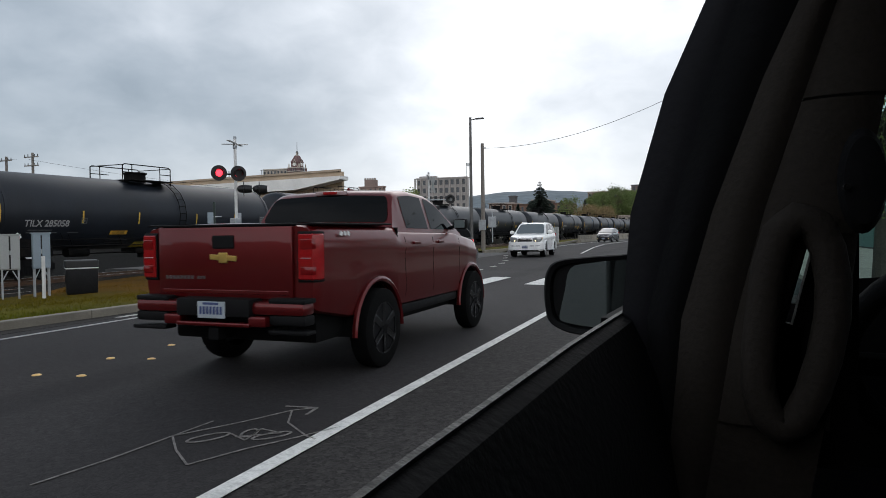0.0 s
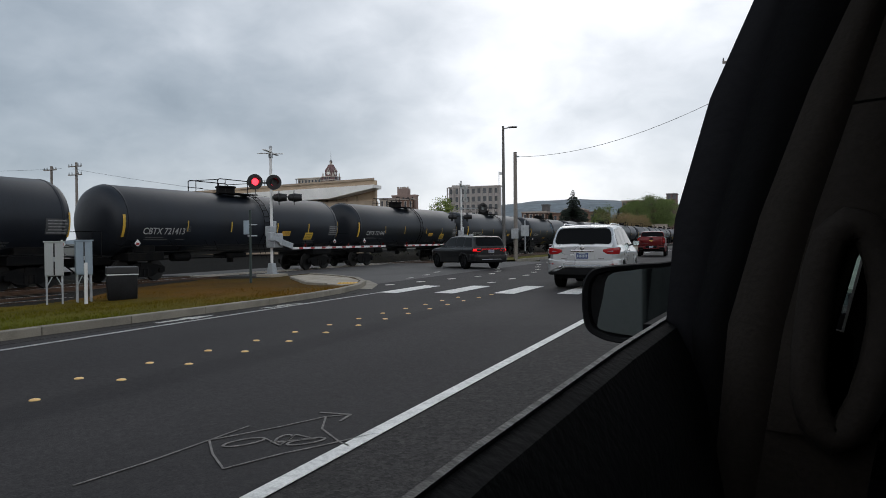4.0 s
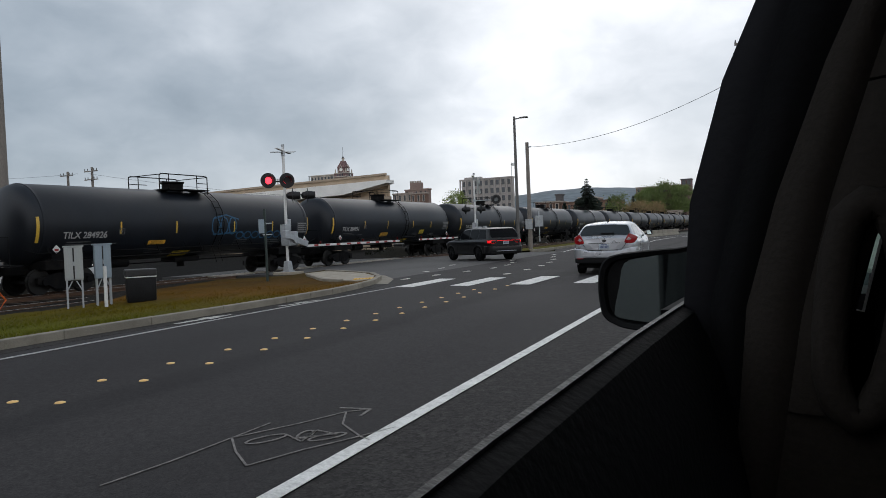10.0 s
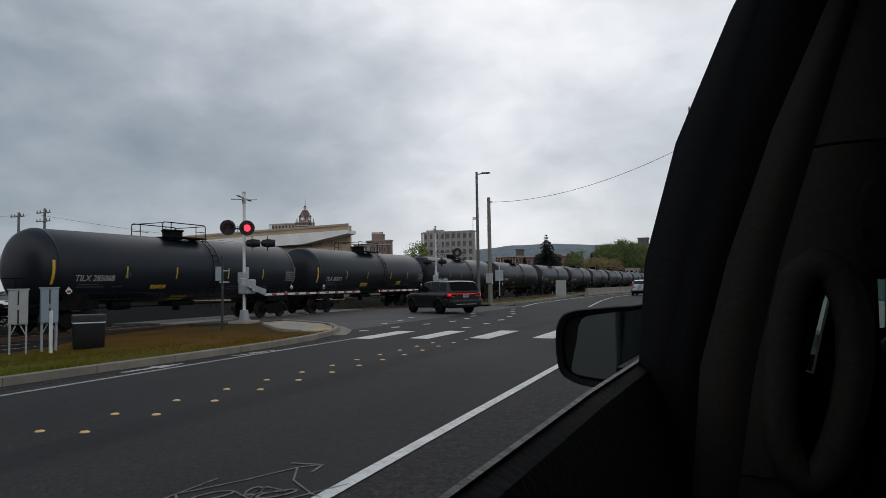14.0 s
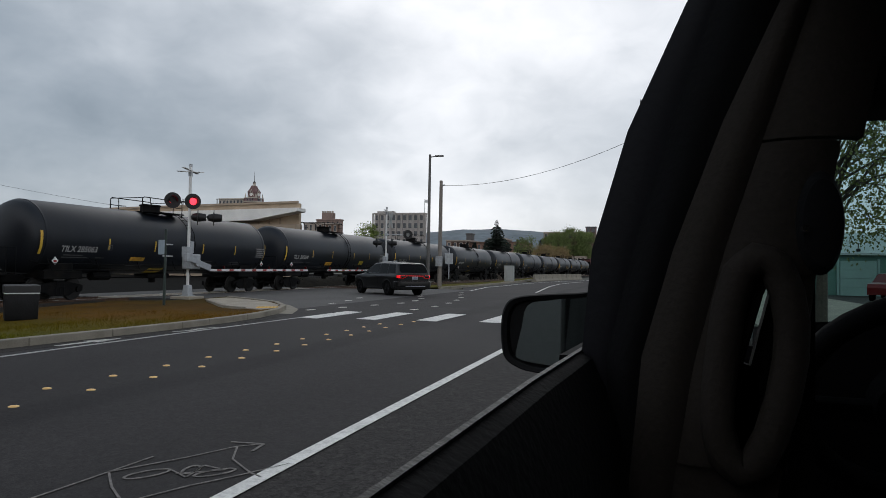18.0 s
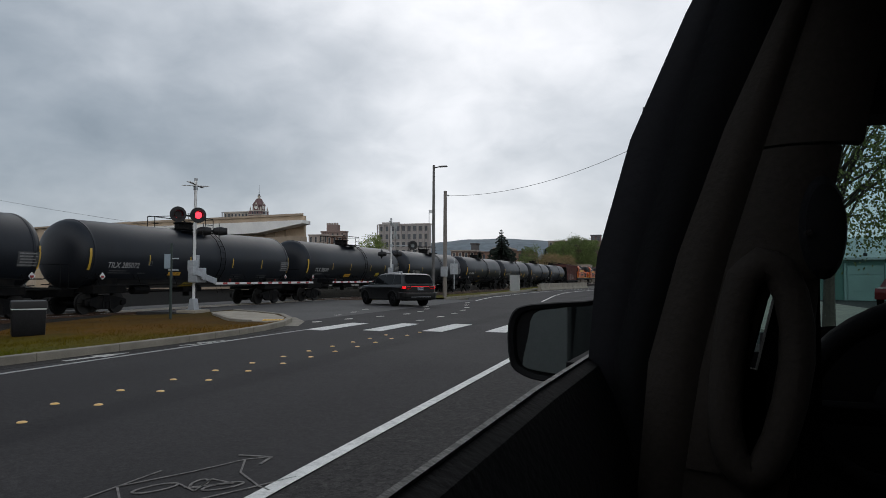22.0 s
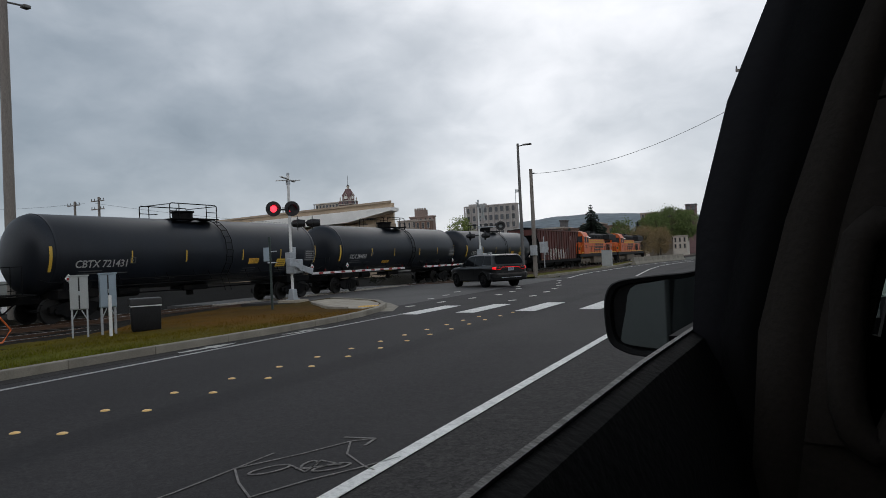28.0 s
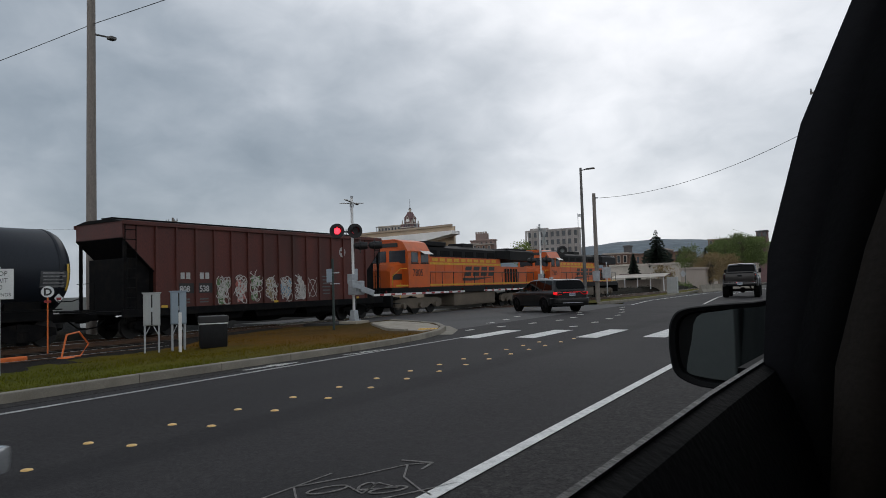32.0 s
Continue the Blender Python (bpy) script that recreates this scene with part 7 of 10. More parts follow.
def red_pickup():
    wb = 3.22
    sh = Shell(1.04, 0.81, [(-1.30, 0.955), (-1.26, 0.985), (-1.0, 0.995), (0, 1.0), (3.1, 1.0), (3.6, 0.97), (3.95, 0.86), (4.06, 0.72)],
               [(-1.30, 0.80), (-1.24, 0.74), (-0.6, 0.62), (3.8, 0.60), (4.06, 0.66)],
               [(-1.30, 1.55), (-1.26, 1.575), (0.50, 1.56), (0.60, 1.52), (2.6, 1.49), (2.9, 1.44), (3.5, 1.37), (3.9, 1.27), (4.06, 1.10)],
               [(0.50, 1.50), (0.55, 1.62), (0.74, 1.94), (0.86, 2.005), (1.3, 2.035), (1.85, 2.00), (2.1, 1.93), (2.92, 1.45)], [(0, 0.44), (wb, 0.44)], 0.545)
    c = base_car("pickup_truck", "crimson crew-cab pickup truck with black wheels driving away", "pickup truck", P_RED, sh, 0.44, wb, 0.22, 6, RIMCUT,
                 [(0.92, 1.62), (1.72, 2.62)], (0.55, 0.755, 0.95), (2.12, 2.84, 0.88), under=0.42, flare=(0.032, P_RED), wheel_out=0.09)
    for s in (1, -1):
        bx(c, "bed_rail_cap", TRIMBLK, (s * 0.955, -0.43, 1.588), (0.12, 1.66, 0.02), None, 0.012, "black bed rail cap")
    bx(c, "bed_cover", TRIMBLK, (0, -0.43, 1.582), (1.80, 1.62, 0.02), None, 0.008, "black soft bed cover")
    bx(c, "bed_gap", UNDER, (0, 0.535, 1.12), (2.035, 0.03, 0.86), None, 0.0, "dark gap between bed and cab")
    tg = bx(c, "tailgate", P_RED, (-0.01, -1.305, 1.22), (1.60, 0.06, 0.70), None, 0.022, "crimson tailgate")
    bx(c, "tailgate_cap", TRIMBLK, (-0.01, -1.30, 1.585), (1.62, 0.09, 0.022), None, 0.01, "", tg)
    bx(c, "tailgate_crease", P_RED, (-0.01, -1.333, 0.93), (1.50, 0.014, 0.04), None, 0.006, "", tg)
    bx(c, "latch_recess", TRIMBLK, (0.0, -1.336, 1.42), (0.26, 0.014, 0.13), None, 0.012, "black latch recess", tg)
    bx(c, "emblem", GOLDEM, (0.0, -1.342, 1.265), (0.11, 0.016, 0.105), None, 0.010, "gold emblem", tg)
    bx(c, "emblem_bar", GOLDEM, (0.0, -1.340, 1.265), (0.32, 0.014, 0.055), Matrix.Rotation(radians(3), 3, "Y"), 0.008, "", tg)
    for k in range(8):
        bx(c, "badge_bar", BADGEG, (-0.70 + 0.045 * k, -1.337, 1.07), (0.032, 0.006, 0.034), None, 0.0, "", tg)
    for k in range(3):
        bx(c, "badge_bar", BADGEG, (-0.31 + 0.035 * k, -1.337, 1.07), (0.026, 0.006, 0.028), None, 0.0, "", tg)
    # tail lamps with their darker core and pale reversing lens
    wrapped(c, sh, "lamp_bezel", TRIMBLK, True, [(0.84, 1.035, 1.515), (1.12, 1.035, 1.515)], "", 0.022)
    wrapped(c, sh, "tail_lamp", TAIL, True, [(0.855, 1.05, 1.50), (1.10, 1.05, 1.50)], "red upright tail lamp", 0.034)
    wrapped(c, sh, "lamp_core", TAILDK, True, [(0.88, 1.33, 1.46), (1.02, 1.33, 1.46)], "", 0.040)
    wrapped(c, sh, "lamp_core", TAILDK, True, [(0.88, 1.09, 1.20), (1.02, 1.09, 1.20)], "", 0.040)
    wrapped(c, sh, "reversing_lamp", REVL, True, [(0.88, 1.24, 1.285), (0.98, 1.24, 1.285)], "", 0.041)
    # stepped rear bumper: painted bar, black pads and corner steps
    bx(c, "rear_bumper", P_RED, (0, -1.37, 0.79), (1.98, 0.20, 0.12), None, 0.04, "crimson rear step bumper")
    for s in (1, -1):
        bx(c, "bumper_step", TRIMBLK, (s * 0.80, -1.36, 0.865), (0.40, 0.20, 0.05), None, 0.018, "black bumper step pad")
        bx(c, "bumper_corner", TRIMBLK, (s * 0.80, -1.37, 0.685), (0.40, 0.18, 0.10), None, 0.03, "black lower bumper corner")
        bx(c, "side_step_end", TRIMBLK, (s * 0.82, -1.40, 0.575), (0.42, 0.16, 0.04), None, 0.014, "black hitch step")
        bx(c, "bumper_drop", P_RED, (s * 0.50, -1.41, 0.67), (0.20, 0.20, 0.10), None, 0.02)
    bx(c, "bumper_pad", TRIMBLK, (0, -1.405, 0.795), (0.86, 0.24, 0.17), None, 0.02, "black plate recess")
    bx(c, "bumper_lip", P_RED, (0, -1.45, 0.635), (0.86, 0.16, 0.04), None, 0.014)
    plate(c, -1.532, 0.775, False)
    bx(c, "high_brake_lamp", REVL, (0, 0.77, 1.995), (0.44, 0.06, 0.05), None, 0.012, "clear and red roof brake lamp")
    bx(c, "brake_lens", TAIL, (0, 0.745, 1.995), (0.20, 0.03, 0.035), None, 0.006)
    bm = B(); loft(bm, [[(-0.03, y, 2.03), (0.03, y, 2.03), (0.012, y, z), (-0.012, y, z)] for y, z in ((1.22, 2.09), (1.40, 2.05))])
    part("roof_fin", bm, P_RED, c)
    mirrors(c, sh, 2.52, 1.60, TRIMBLK)
    handles(c, sh, (1.06, 1.90), 1.36, P_RED)
    seams(c, sh, (0.75, 1.66, 2.70), 0.72, 1.45)
    both(c, "door_crease", P_RED, (1.022, 1.65, 0.86), (0.02, 2.0, 0.035), 0, 0.008)
    both(c, "rocker", TRIMBLK, (0.94, 1.6, 0.56), (0.12, 2.1, 0.12), 0, 0.03)
    for s in (1, -1):
        for k in range(3):
            bm = B(); q = Matrix.Rotation(radians(-18), 3, "X")
            box(bm, (s * 1.034, -0.83 + 0.075 * k, 1.49), (0.006, 0.05, 0.042), q)
            part("decal", bm, SIGNW, c, "pale bedside decal")
    wrapped(c, sh, "headlamp", HEADL, False, [(0.55, 1.02, 1.14), (1.10, 1.04, 1.20)], "clear headlamp", 0.02)
    bx(c, "grille", TRIMBLK, (0, 4.04, 0.98), (1.1, 0.08, 0.30), None, 0.03)
    bx(c, "hitch", UNDER, (0, -1.36, 0.54), (0.12, 0.3, 0.12), None, 0.01)
    bx(c, "spare_wheel_shade", UNDER, (0, -0.75, 0.66), (1.3, 0.8, 0.26), None, 0.06)
    bm = B(); cyl(bm, (0.55, -1.35, 0.56), (0.55, -0.6, 0.58), 0.045, 12)
    part("exhaust", bm, UNDER, c)
    return c, wb


def grey_pickup():
    wb = 3.9
    sh = Shell(1.03, 0.82, [(-1.28, 0.95), (-1.05, 0.99), (0, 1.0), (3.9, 1.0), (4.4, 0.97), (4.85, 0.86), (4.95, 0.76)],
               [(-1.28, 0.92), (-1.2, 0.88), (-0.5, 0.82), (4.5, 0.78), (4.95, 0.86)],
               [(-1.28, 1.62), (-1.22, 1.66), (0.95, 1.65), (1.4, 1.62), (3.4, 1.58), (3.6, 1.56), (4.5, 1.50), (4.85, 1.40), (4.95, 1.25)],
               [(0.78, 1.62), (0.82, 1.72), (1.02, 2.20), (1.16, 2.30), (1.75, 2.34), (2.6, 2.31), (2.8, 2.25), (3.55, 1.57)], [(0, 0.80), (wb, 0.80)], 0.52)
    c = base_car("lifted_pickup", "lifted gunmetal crew-cab pickup with big black tyres", "pickup truck", P_GUN, sh, 0.475, wb, 0.37, 8, RIMDK,
                 [(1.24, 2.10), (2.20, 3.22)], (0.84, 1.03, 0.95), (2.82, 3.5, 0.88), under=0.72, flare=(0.09, P_GUN), wheel_out=0.15)
    tg = bx(c, "tailgate", P_GUN, (-0.01, -1.285, 1.34), (1.68, 0.05, 0.60), None, 0.02)
    bx(c, "tailgate_cap", TRIMBLK, (-0.01, -1.28, 1.655), (1.70, 0.08, 0.06), None, 0.015, "", tg)
    bx(c, "tailgate_handle", TRIMBLK, (0, -1.317, 1.46), (0.28, 0.03, 0.13), None, 0.02, "", tg)
    bx(c, "bed_cover", TRIMBLK, (0, -0.15, 1.68), (1.74, 2.1, 0.04), None, 0.015)
    wrapped(c, sh, "tail_lamp", SMOKED, True, [(0.87, 1.12, 1.62), (1.10, 1.16, 1.62)], "smoked red tail lamp", 0.03)
    for s in (1, -1):
        bx(c, "lamp_core", REDLIT, (s * 0.93, -1.315, 1.53), (0.02, 0.02, 0.02), None, 0.005)
    for x in (-0.78, -0.2, 0.0, 0.2, 0.78):
        bx(c, "marker_lamp", REDLIT, (x, -1.316, 1.015), (0.03, 0.02, 0.018), None, 0.005, "small red marker lamp")
    bx(c, "rear_bumper", DULLCHR, (0, -1.42, 0.90), (2.02, 0.2, 0.19), None, 0.05, "dull chrome rear bumper")
    bx(c, "bumper_pad", TRIMBLK, (0, -1.44, 1.0), (1.9, 0.18, 0.03), None, 0.01)
    bx(c, "bumper_valance", TRIMBLK, (0, -1.45, 0.81), (1.6, 0.16, 0.10), None, 0.03, "black lower valance")
    plate(c, -1.53, 0.90)
    bx(c, "bumper_highlight", CHROME, (0, -1.50, 0.985), (1.9, 0.05, 0.014), None, 0.005)
    bm = B(); tube(bm, [(-0.9, 0, 0.5), (0.9, 0, 0.5)], 0.08, 10); lathe(bm, [(-0.14, 0.05), (-0.1, 0.19), (0.1, 0.19), (0.14, 0.05)], "Y", 16, (0.1, -0.05, 0.5))
    part("differential", bm, UNDER, c)
    bm = B()
    for s in (1, -1):
        tube(bm, [(s * 0.55, -0.9, 0.86), (s * 0.55, 0, 0.62), (s * 0.55, 0.9, 0.84)], 0.035, 6)
        cyl(bm, (s * 0.62, -0.25, 0.5), (s * 0.5, -0.35, 1.05), 0.04, 8)
    part("leaf_spring", bm, UNDER, c)
    bx(c, "hitch", UNDER, (0.0, -1.42, 0.72), (0.1, 0.25, 0.1), None, 0.01)
    mirrors(c, sh, 2.92, 1.74, TRIMBLK)
    for s in (1, -1):
        bx(c, "tow_mirror", TRIMBLK, (s * 1.12, 2.88, 1.83), (0.20, 0.12, 0.30), None, 0.04, "tall black towing mirror")
    handles(c, sh, (1.5, 2.45), 1.47, TRIMBLK)
    seams(c, sh, (1.15, 2.18, 3.4), 0.95, 1.55)
    both(c, "body_moulding", TRIMBLK, (1.0, 2.3, 1.14), (0.02, 2.3, 0.06), 0, 0.008)
    bx(c, "cab_brake_lamp", TRIMBLK, (0, 1.02, 2.29), (0.36, 0.05, 0.04), None, 0.01)
    both(c, "headlamp", HEADL, (0.78, 4.82, 1.28), (0.36, 0.2, 0.2), 16, 0.03)
    bx(c, "front_bumper", CHROME, (0, 4.98, 0.95), (1.95, 0.2, 0.24), None, 0.05)
    bx(c, "grille", TRIMBLK, (0, 4.93, 1.25), (1.2, 0.1, 0.3), None, 0.03)
    bm = B(); tube(bm, [(0.95, 3.75, 1.55), (0.96, 3.72, 2.5)], 0.006, 5)
    part("aerial", bm, TRIMBLK, c)
    wrapped(c, sh, "roll_pan", P_GUN, True, [(0, 1.0, 1.10), (1.0, 1.0, 1.10)], "", 0.03, True)
    for s in (1, -1):
        for yw in (0, wb):
            for k in range(7):
                a = math.pi * (0.04 + 0.92 * k / 6)
                bm = B(); cyl(bm, (s * 1.04, yw + math.cos(a) * (sh.arch + 0.04), 0.76 + math.sin(a) * (sh.arch + 0.04)), (s * 1.10, yw + math.cos(a) * (sh.arch + 0.04), 0.76 + math.sin(a) * (sh.arch + 0.04)), 0.018, 8)
                part("flare_bolt", bm, TRIMBLK, c)
    restack(c, [(0.3, 0.38), (0.9, 0.93), (1.6, 1.58), (2.3, 2.26), (2.6, 2.54)])
    grow(c, 1.11)
    return c, wb


def wrapped(c, sh, name, material, rear, tab, label="", off=0.012, full=False):
    """Panel or lamp that follows the rounded end of the body, one on each side unless it spans both."""
    for sd in ((1,) if full else (1, -1)):
        bm = B()
        sh.wrap(bm, rear, tab, sd, off, full)
        part(name, bm, material, c, label, True)


def suv(name, label, paint_mat, wb, ro, fo, hw, ht, r, rhw, spokes, rim, belt, hood, base, front, rear_run, panes, group=""):
    """base: foot of the windscreen; front: fore edge of the roof; rear_run: depth of the sloping rear window."""
    b, z = belt, ht
    e, f = -ro, wb + fo
    sh = Shell(hw, rhw, [(e, 0.80), (e + 0.05, 0.90), (e + 0.15, 0.955), (e + 0.4, 0.99), (0.5, 1.0), (wb, 1.0), (f - 0.45, 0.97), (f - 0.20, 0.90), (f - 0.06, 0.78), (f, 0.66)],
               [(e, 0.46), (e + 0.12, 0.40), (0.4, 0.33), (wb, 0.33), (f - 0.15, 0.33), (f, 0.40)],
               [(e, b - 0.04), (e + 0.05, b), (0.6, b), (base - 0.5, b - 0.04), (base, hood + 0.02), (wb + 0.2, hood - 0.03), (f - 0.22, hood - 0.10), (f - 0.06, hood - 0.17), (f, hood - 0.26)],
               [(e + 0.03, b - 0.01), (e + 0.06, b + 0.06), (e + 0.06 + rear_run, z - 0.10), (e + 0.20 + rear_run, z - 0.035), (0.6, z), (front - 0.35, z - 0.015), (front, z - 0.07), (base, hood + 0.02)], [(0, r), (wb, r)], r + 0.065)
    c = base_car(name, label, "suv", paint_mat, sh, r, wb, 0.25, spokes, rim, panes, (e + 0.065, e + 0.05 + rear_run, 0.93), (front + 0.03, base - 0.05, 0.90), group=group)
    mirrors(c, sh, base - 0.42, b + 0.07, TRIMBLK)
    handles(c, sh, (panes[1][0] + 0.22, panes[2][0] + 0.22), b - 0.13, paint_mat)
    seams(c, sh, (panes[1][0] - 0.04, panes[2][0] - 0.04, base - 0.35), 0.45, b - 0.04)
    for s in (1, -1):
        bm = B()
        xx = rhw * 0.90
        tube(bm, [(s * xx, e + 0.45 + rear_run, z - 0.03), (s * xx, e + 0.55 + rear_run, z + 0.025), (s * xx, front - 0.35, z + 0.02), (s * xx, front - 0.22, z - 0.04)], 0.017, 8)
        part("roof_rail", bm, TRIMBLK if paint_mat is P_BLACK else CHROME, c, "", True)
    bx(c, "spoiler", paint_mat, (0, e + 0.15 + rear_run, z - 0.075), (rhw * 1.70, 0.26, 0.04), Matrix.Rotation(radians(8), 3, "X"), 0.018)
    both(c, "rocker", TRIMBLK, (hw - 0.05, wb / 2, 0.34), (0.1, wb - 0.9, 0.09), 0, 0.03)
    return c, sh, b, e, f


def silver_suv():
    wb = 2.90
    c, sh, b, e, f = suv("suv", "silver family suv with chrome roof rails and smoked rear glass", P_SILVER, wb, 1.10, 1.0, 0.98, 1.78, 0.385, 0.72, 10, RIM, 1.17, 1.12, 2.55, 1.62, 0.30, [(-0.80, 0.02, 0.05, 0.10, 0.26, 0.0), (0.06, 0.80), (0.86, 2.02), (2.06, 2.30)])
    wrapped(c, sh, "tail_lamp", TAIL, True, [(0.55, 1.04, 1.09), (0.67, 0.97, 1.12), (0.84, 0.96, 1.14), (1.09, 0.97, 1.16), (1.17, 1.06, 1.15)], "red wedge tail lamp wrapping the corner", 0.02)
    wrapped(c, sh, "reversing_lamp", HEADL, True, [(0.66, 1.03, 1.06), (0.82, 1.02, 1.07)], "", 0.024)
    wrapped(c, sh, "rear_bumper", P_SILVER, True, [(0, 0.60, 0.78), (0.66, 0.60, 0.80), (0.9, 0.48, 0.84), (1.30, 0.46, 0.84)], "silver rear bumper", 0.05, True)
    wrapped(c, sh, "bumper_trim", CHROME, True, [(0, 0.64, 0.68), (0.50, 0.64, 0.68), (0.64, 0.57, 0.64)], "chrome bumper strip", 0.065, True)
    wrapped(c, sh, "rear_valance", TRIMBLK, True, [(0, 0.40, 0.60), (0.52, 0.40, 0.60), (0.7, 0.40, 0.50), (1.3, 0.41, 0.47)], "", 0.045, True)
    wrapped(c, sh, "reflector", TAIL, True, [(0.70, 0.68, 0.72), (0.92, 0.69, 0.725)], "", 0.058)
    bx(c, "tailgate_garnish", CHROME, (0, e - 0.02, 1.05), (0.62, 0.03, 0.045), None, 0.010)
    bx(c, "plate_recess", P_SILVER, (0, e - 0.008, 0.92), (0.66, 0.02, 0.22), None, 0.008)
    plate(c, e - 0.03, 0.925, True)
    bm = B(); lathe(bm, [(e + 0.01, 0.06), (e - 0.02, 0.055), (e - 0.022, 0.01)], "Y", 16, (0, 0, 1.125))
    part("emblem", bm, CHROME, c)
    bx(c, "wiper", TRIMBLK, (0.1, e + 0.06, 1.25), (0.42, 0.03, 0.03), None, 0.004)
    both(c, "side_badge", BADGEG, (0.50, e - 0.004, 0.85), (0.15, 0.012, 0.014), 0, 0.0)
    wrapped(c, sh, "headlamp", HEADL, False, [(0.42, 0.80, 0.90), (1.0, 0.80, 0.94)], "", 0.015)
    bx(c, "grille", TRIMBLK, (0, f - 0.03, 0.72), (0.9, 0.1, 0.26), None, 0.03)
    bm = B()
    tube(bm, [(0.0, 1.15, 1.79), (0, 1.05, 1.85), (0, 0.98, 1.85)], 0.02, 6); part("roof_fin", bm, P_SILVER, c)
    grow(c, 1.075)
    return c, wb


def white_suv():
    wb = 2.79
    c, sh, b, e, f = suv("suv", "white luxury suv with chrome grille and lit lamps, oncoming", P_WHITE, wb, 1.0, 0.92, 0.95, 1.84, 0.39, 0.70, 6, RIM, 1.22, 1.18, 2.42, 1.62, 0.36, [(-0.72, 0.05, 0.03, 0.09, 0.22, 0.0), (0.10, 0.92), (0.98, 1.85), (1.89, 2.14)])
    wrapped(c, sh, "headlamp", HEADL, False, [(0.42, 0.85, 1.0), (0.52, 0.80, 1.05), (0.80, 0.81, 1.08), (0.95, 0.90, 1.08)], "clear headlamp", 0.02)
    wrapped(c, sh, "side_signal", ORG, False, [(0.94, 0.90, 1.07), (1.0, 0.95, 1.06)], "", 0.02)
    for s in (1, -1):
        for k in (0, 1):
            bm = B(); cyl(bm, (s * (0.55 + 0.1 * k), f - 0.06 - 0.02 * k, 0.87), (s * (0.55 + 0.1 * k), f + 0.03 - 0.05 * k, 0.87), 0.028, 10)
            part("lamp_core", bm, HEADWARM, c, "lit warm headlamp bulb")
    g = bx(c, "grille", CHROME, (0, f - 0.01, 0.94), (0.80, 0.08, 0.23), None, 0.035, "chrome barred grille")
    for k in range(5):
        bx(c, "grille_bar", TRIMBLK, (0, f + 0.028, 0.87 + 0.036 * k), (0.70, 0.02, 0.018), None, 0.0, "", g)
    bx(c, "emblem", CHROME, (0, f + 0.035, 0.95), (0.12, 0.02, 0.08), None, 0.02, "", g)
    wrapped(c, sh, "front_bumper", P_WHITE, False, [(0, 0.38, 0.77), (0.6, 0.38, 0.77), (0.95, 0.40, 0.79), (1.25, 0.42, 0.79)], "white front bumper", 0.06, True)
    wrapped(c, sh, "air_intake", TRIMBLK, False, [(0.26, 0.57, 0.64), (0.50, 0.57, 0.64)], "", 0.066)
    wrapped(c, sh, "fog_lamp", HEADL, False, [(0.54, 0.57, 0.64), (0.76, 0.58, 0.64)], "", 0.067)
    bx(c, "front_skid", TRIMBLK, (0, f - 0.02, 0.355), (1.3, 0.12, 0.06), None, 0.02)
    plate(c, f + 0.085, 0.545, False, False)
    for s in (1, -1):
        for yw in (0, wb):
            bm = B()
            tube(bm, [(s * (sh.hw + 0.0), yw + math.cos(math.pi * k / 14) * (sh.arch + 0.05), sh.wheels[0][1] * 0.92 + math.sin(math.pi * k / 14) * (sh.arch + 0.05)) for k in range(15)], 0.045, 6)
            part("arch_flare", bm, P_WHITE, c, "", True)
    both(c, "running_board", GALV, (0.93, wb / 2, 0.36), (0.18, wb - 1.0, 0.05), 0, 0.015)
    wrapped(c, sh, "tail_lamp", TAIL, True, [(0.68, 0.95, 1.25), (0.98, 0.95, 1.25)], "", 0.02)
    wrapped(c, sh, "rear_bumper", P_WHITE, True, [(0, 0.45, 0.75), (1.2, 0.45, 0.75)], "", 0.05, True)
    for s in (1, -1):
        bx(c, "mirror_cap", P_WHITE, (s * 1.05, 2.03, 1.31), (0.24, 0.16, 0.19), None, 0.06, "white mirror cap")
    both(c, "side_moulding", P_WHITE, (0.945, wb / 2, 0.72), (0.03, wb - 1.0, 0.07), 0, 0.01)
    grow(c, 1.03)
    both(c, "wiper", TRIMBLK, (0.3, 2.48, 1.25), (0.5, 0.02, 0.02), 6, 0.004)
    return c, wb


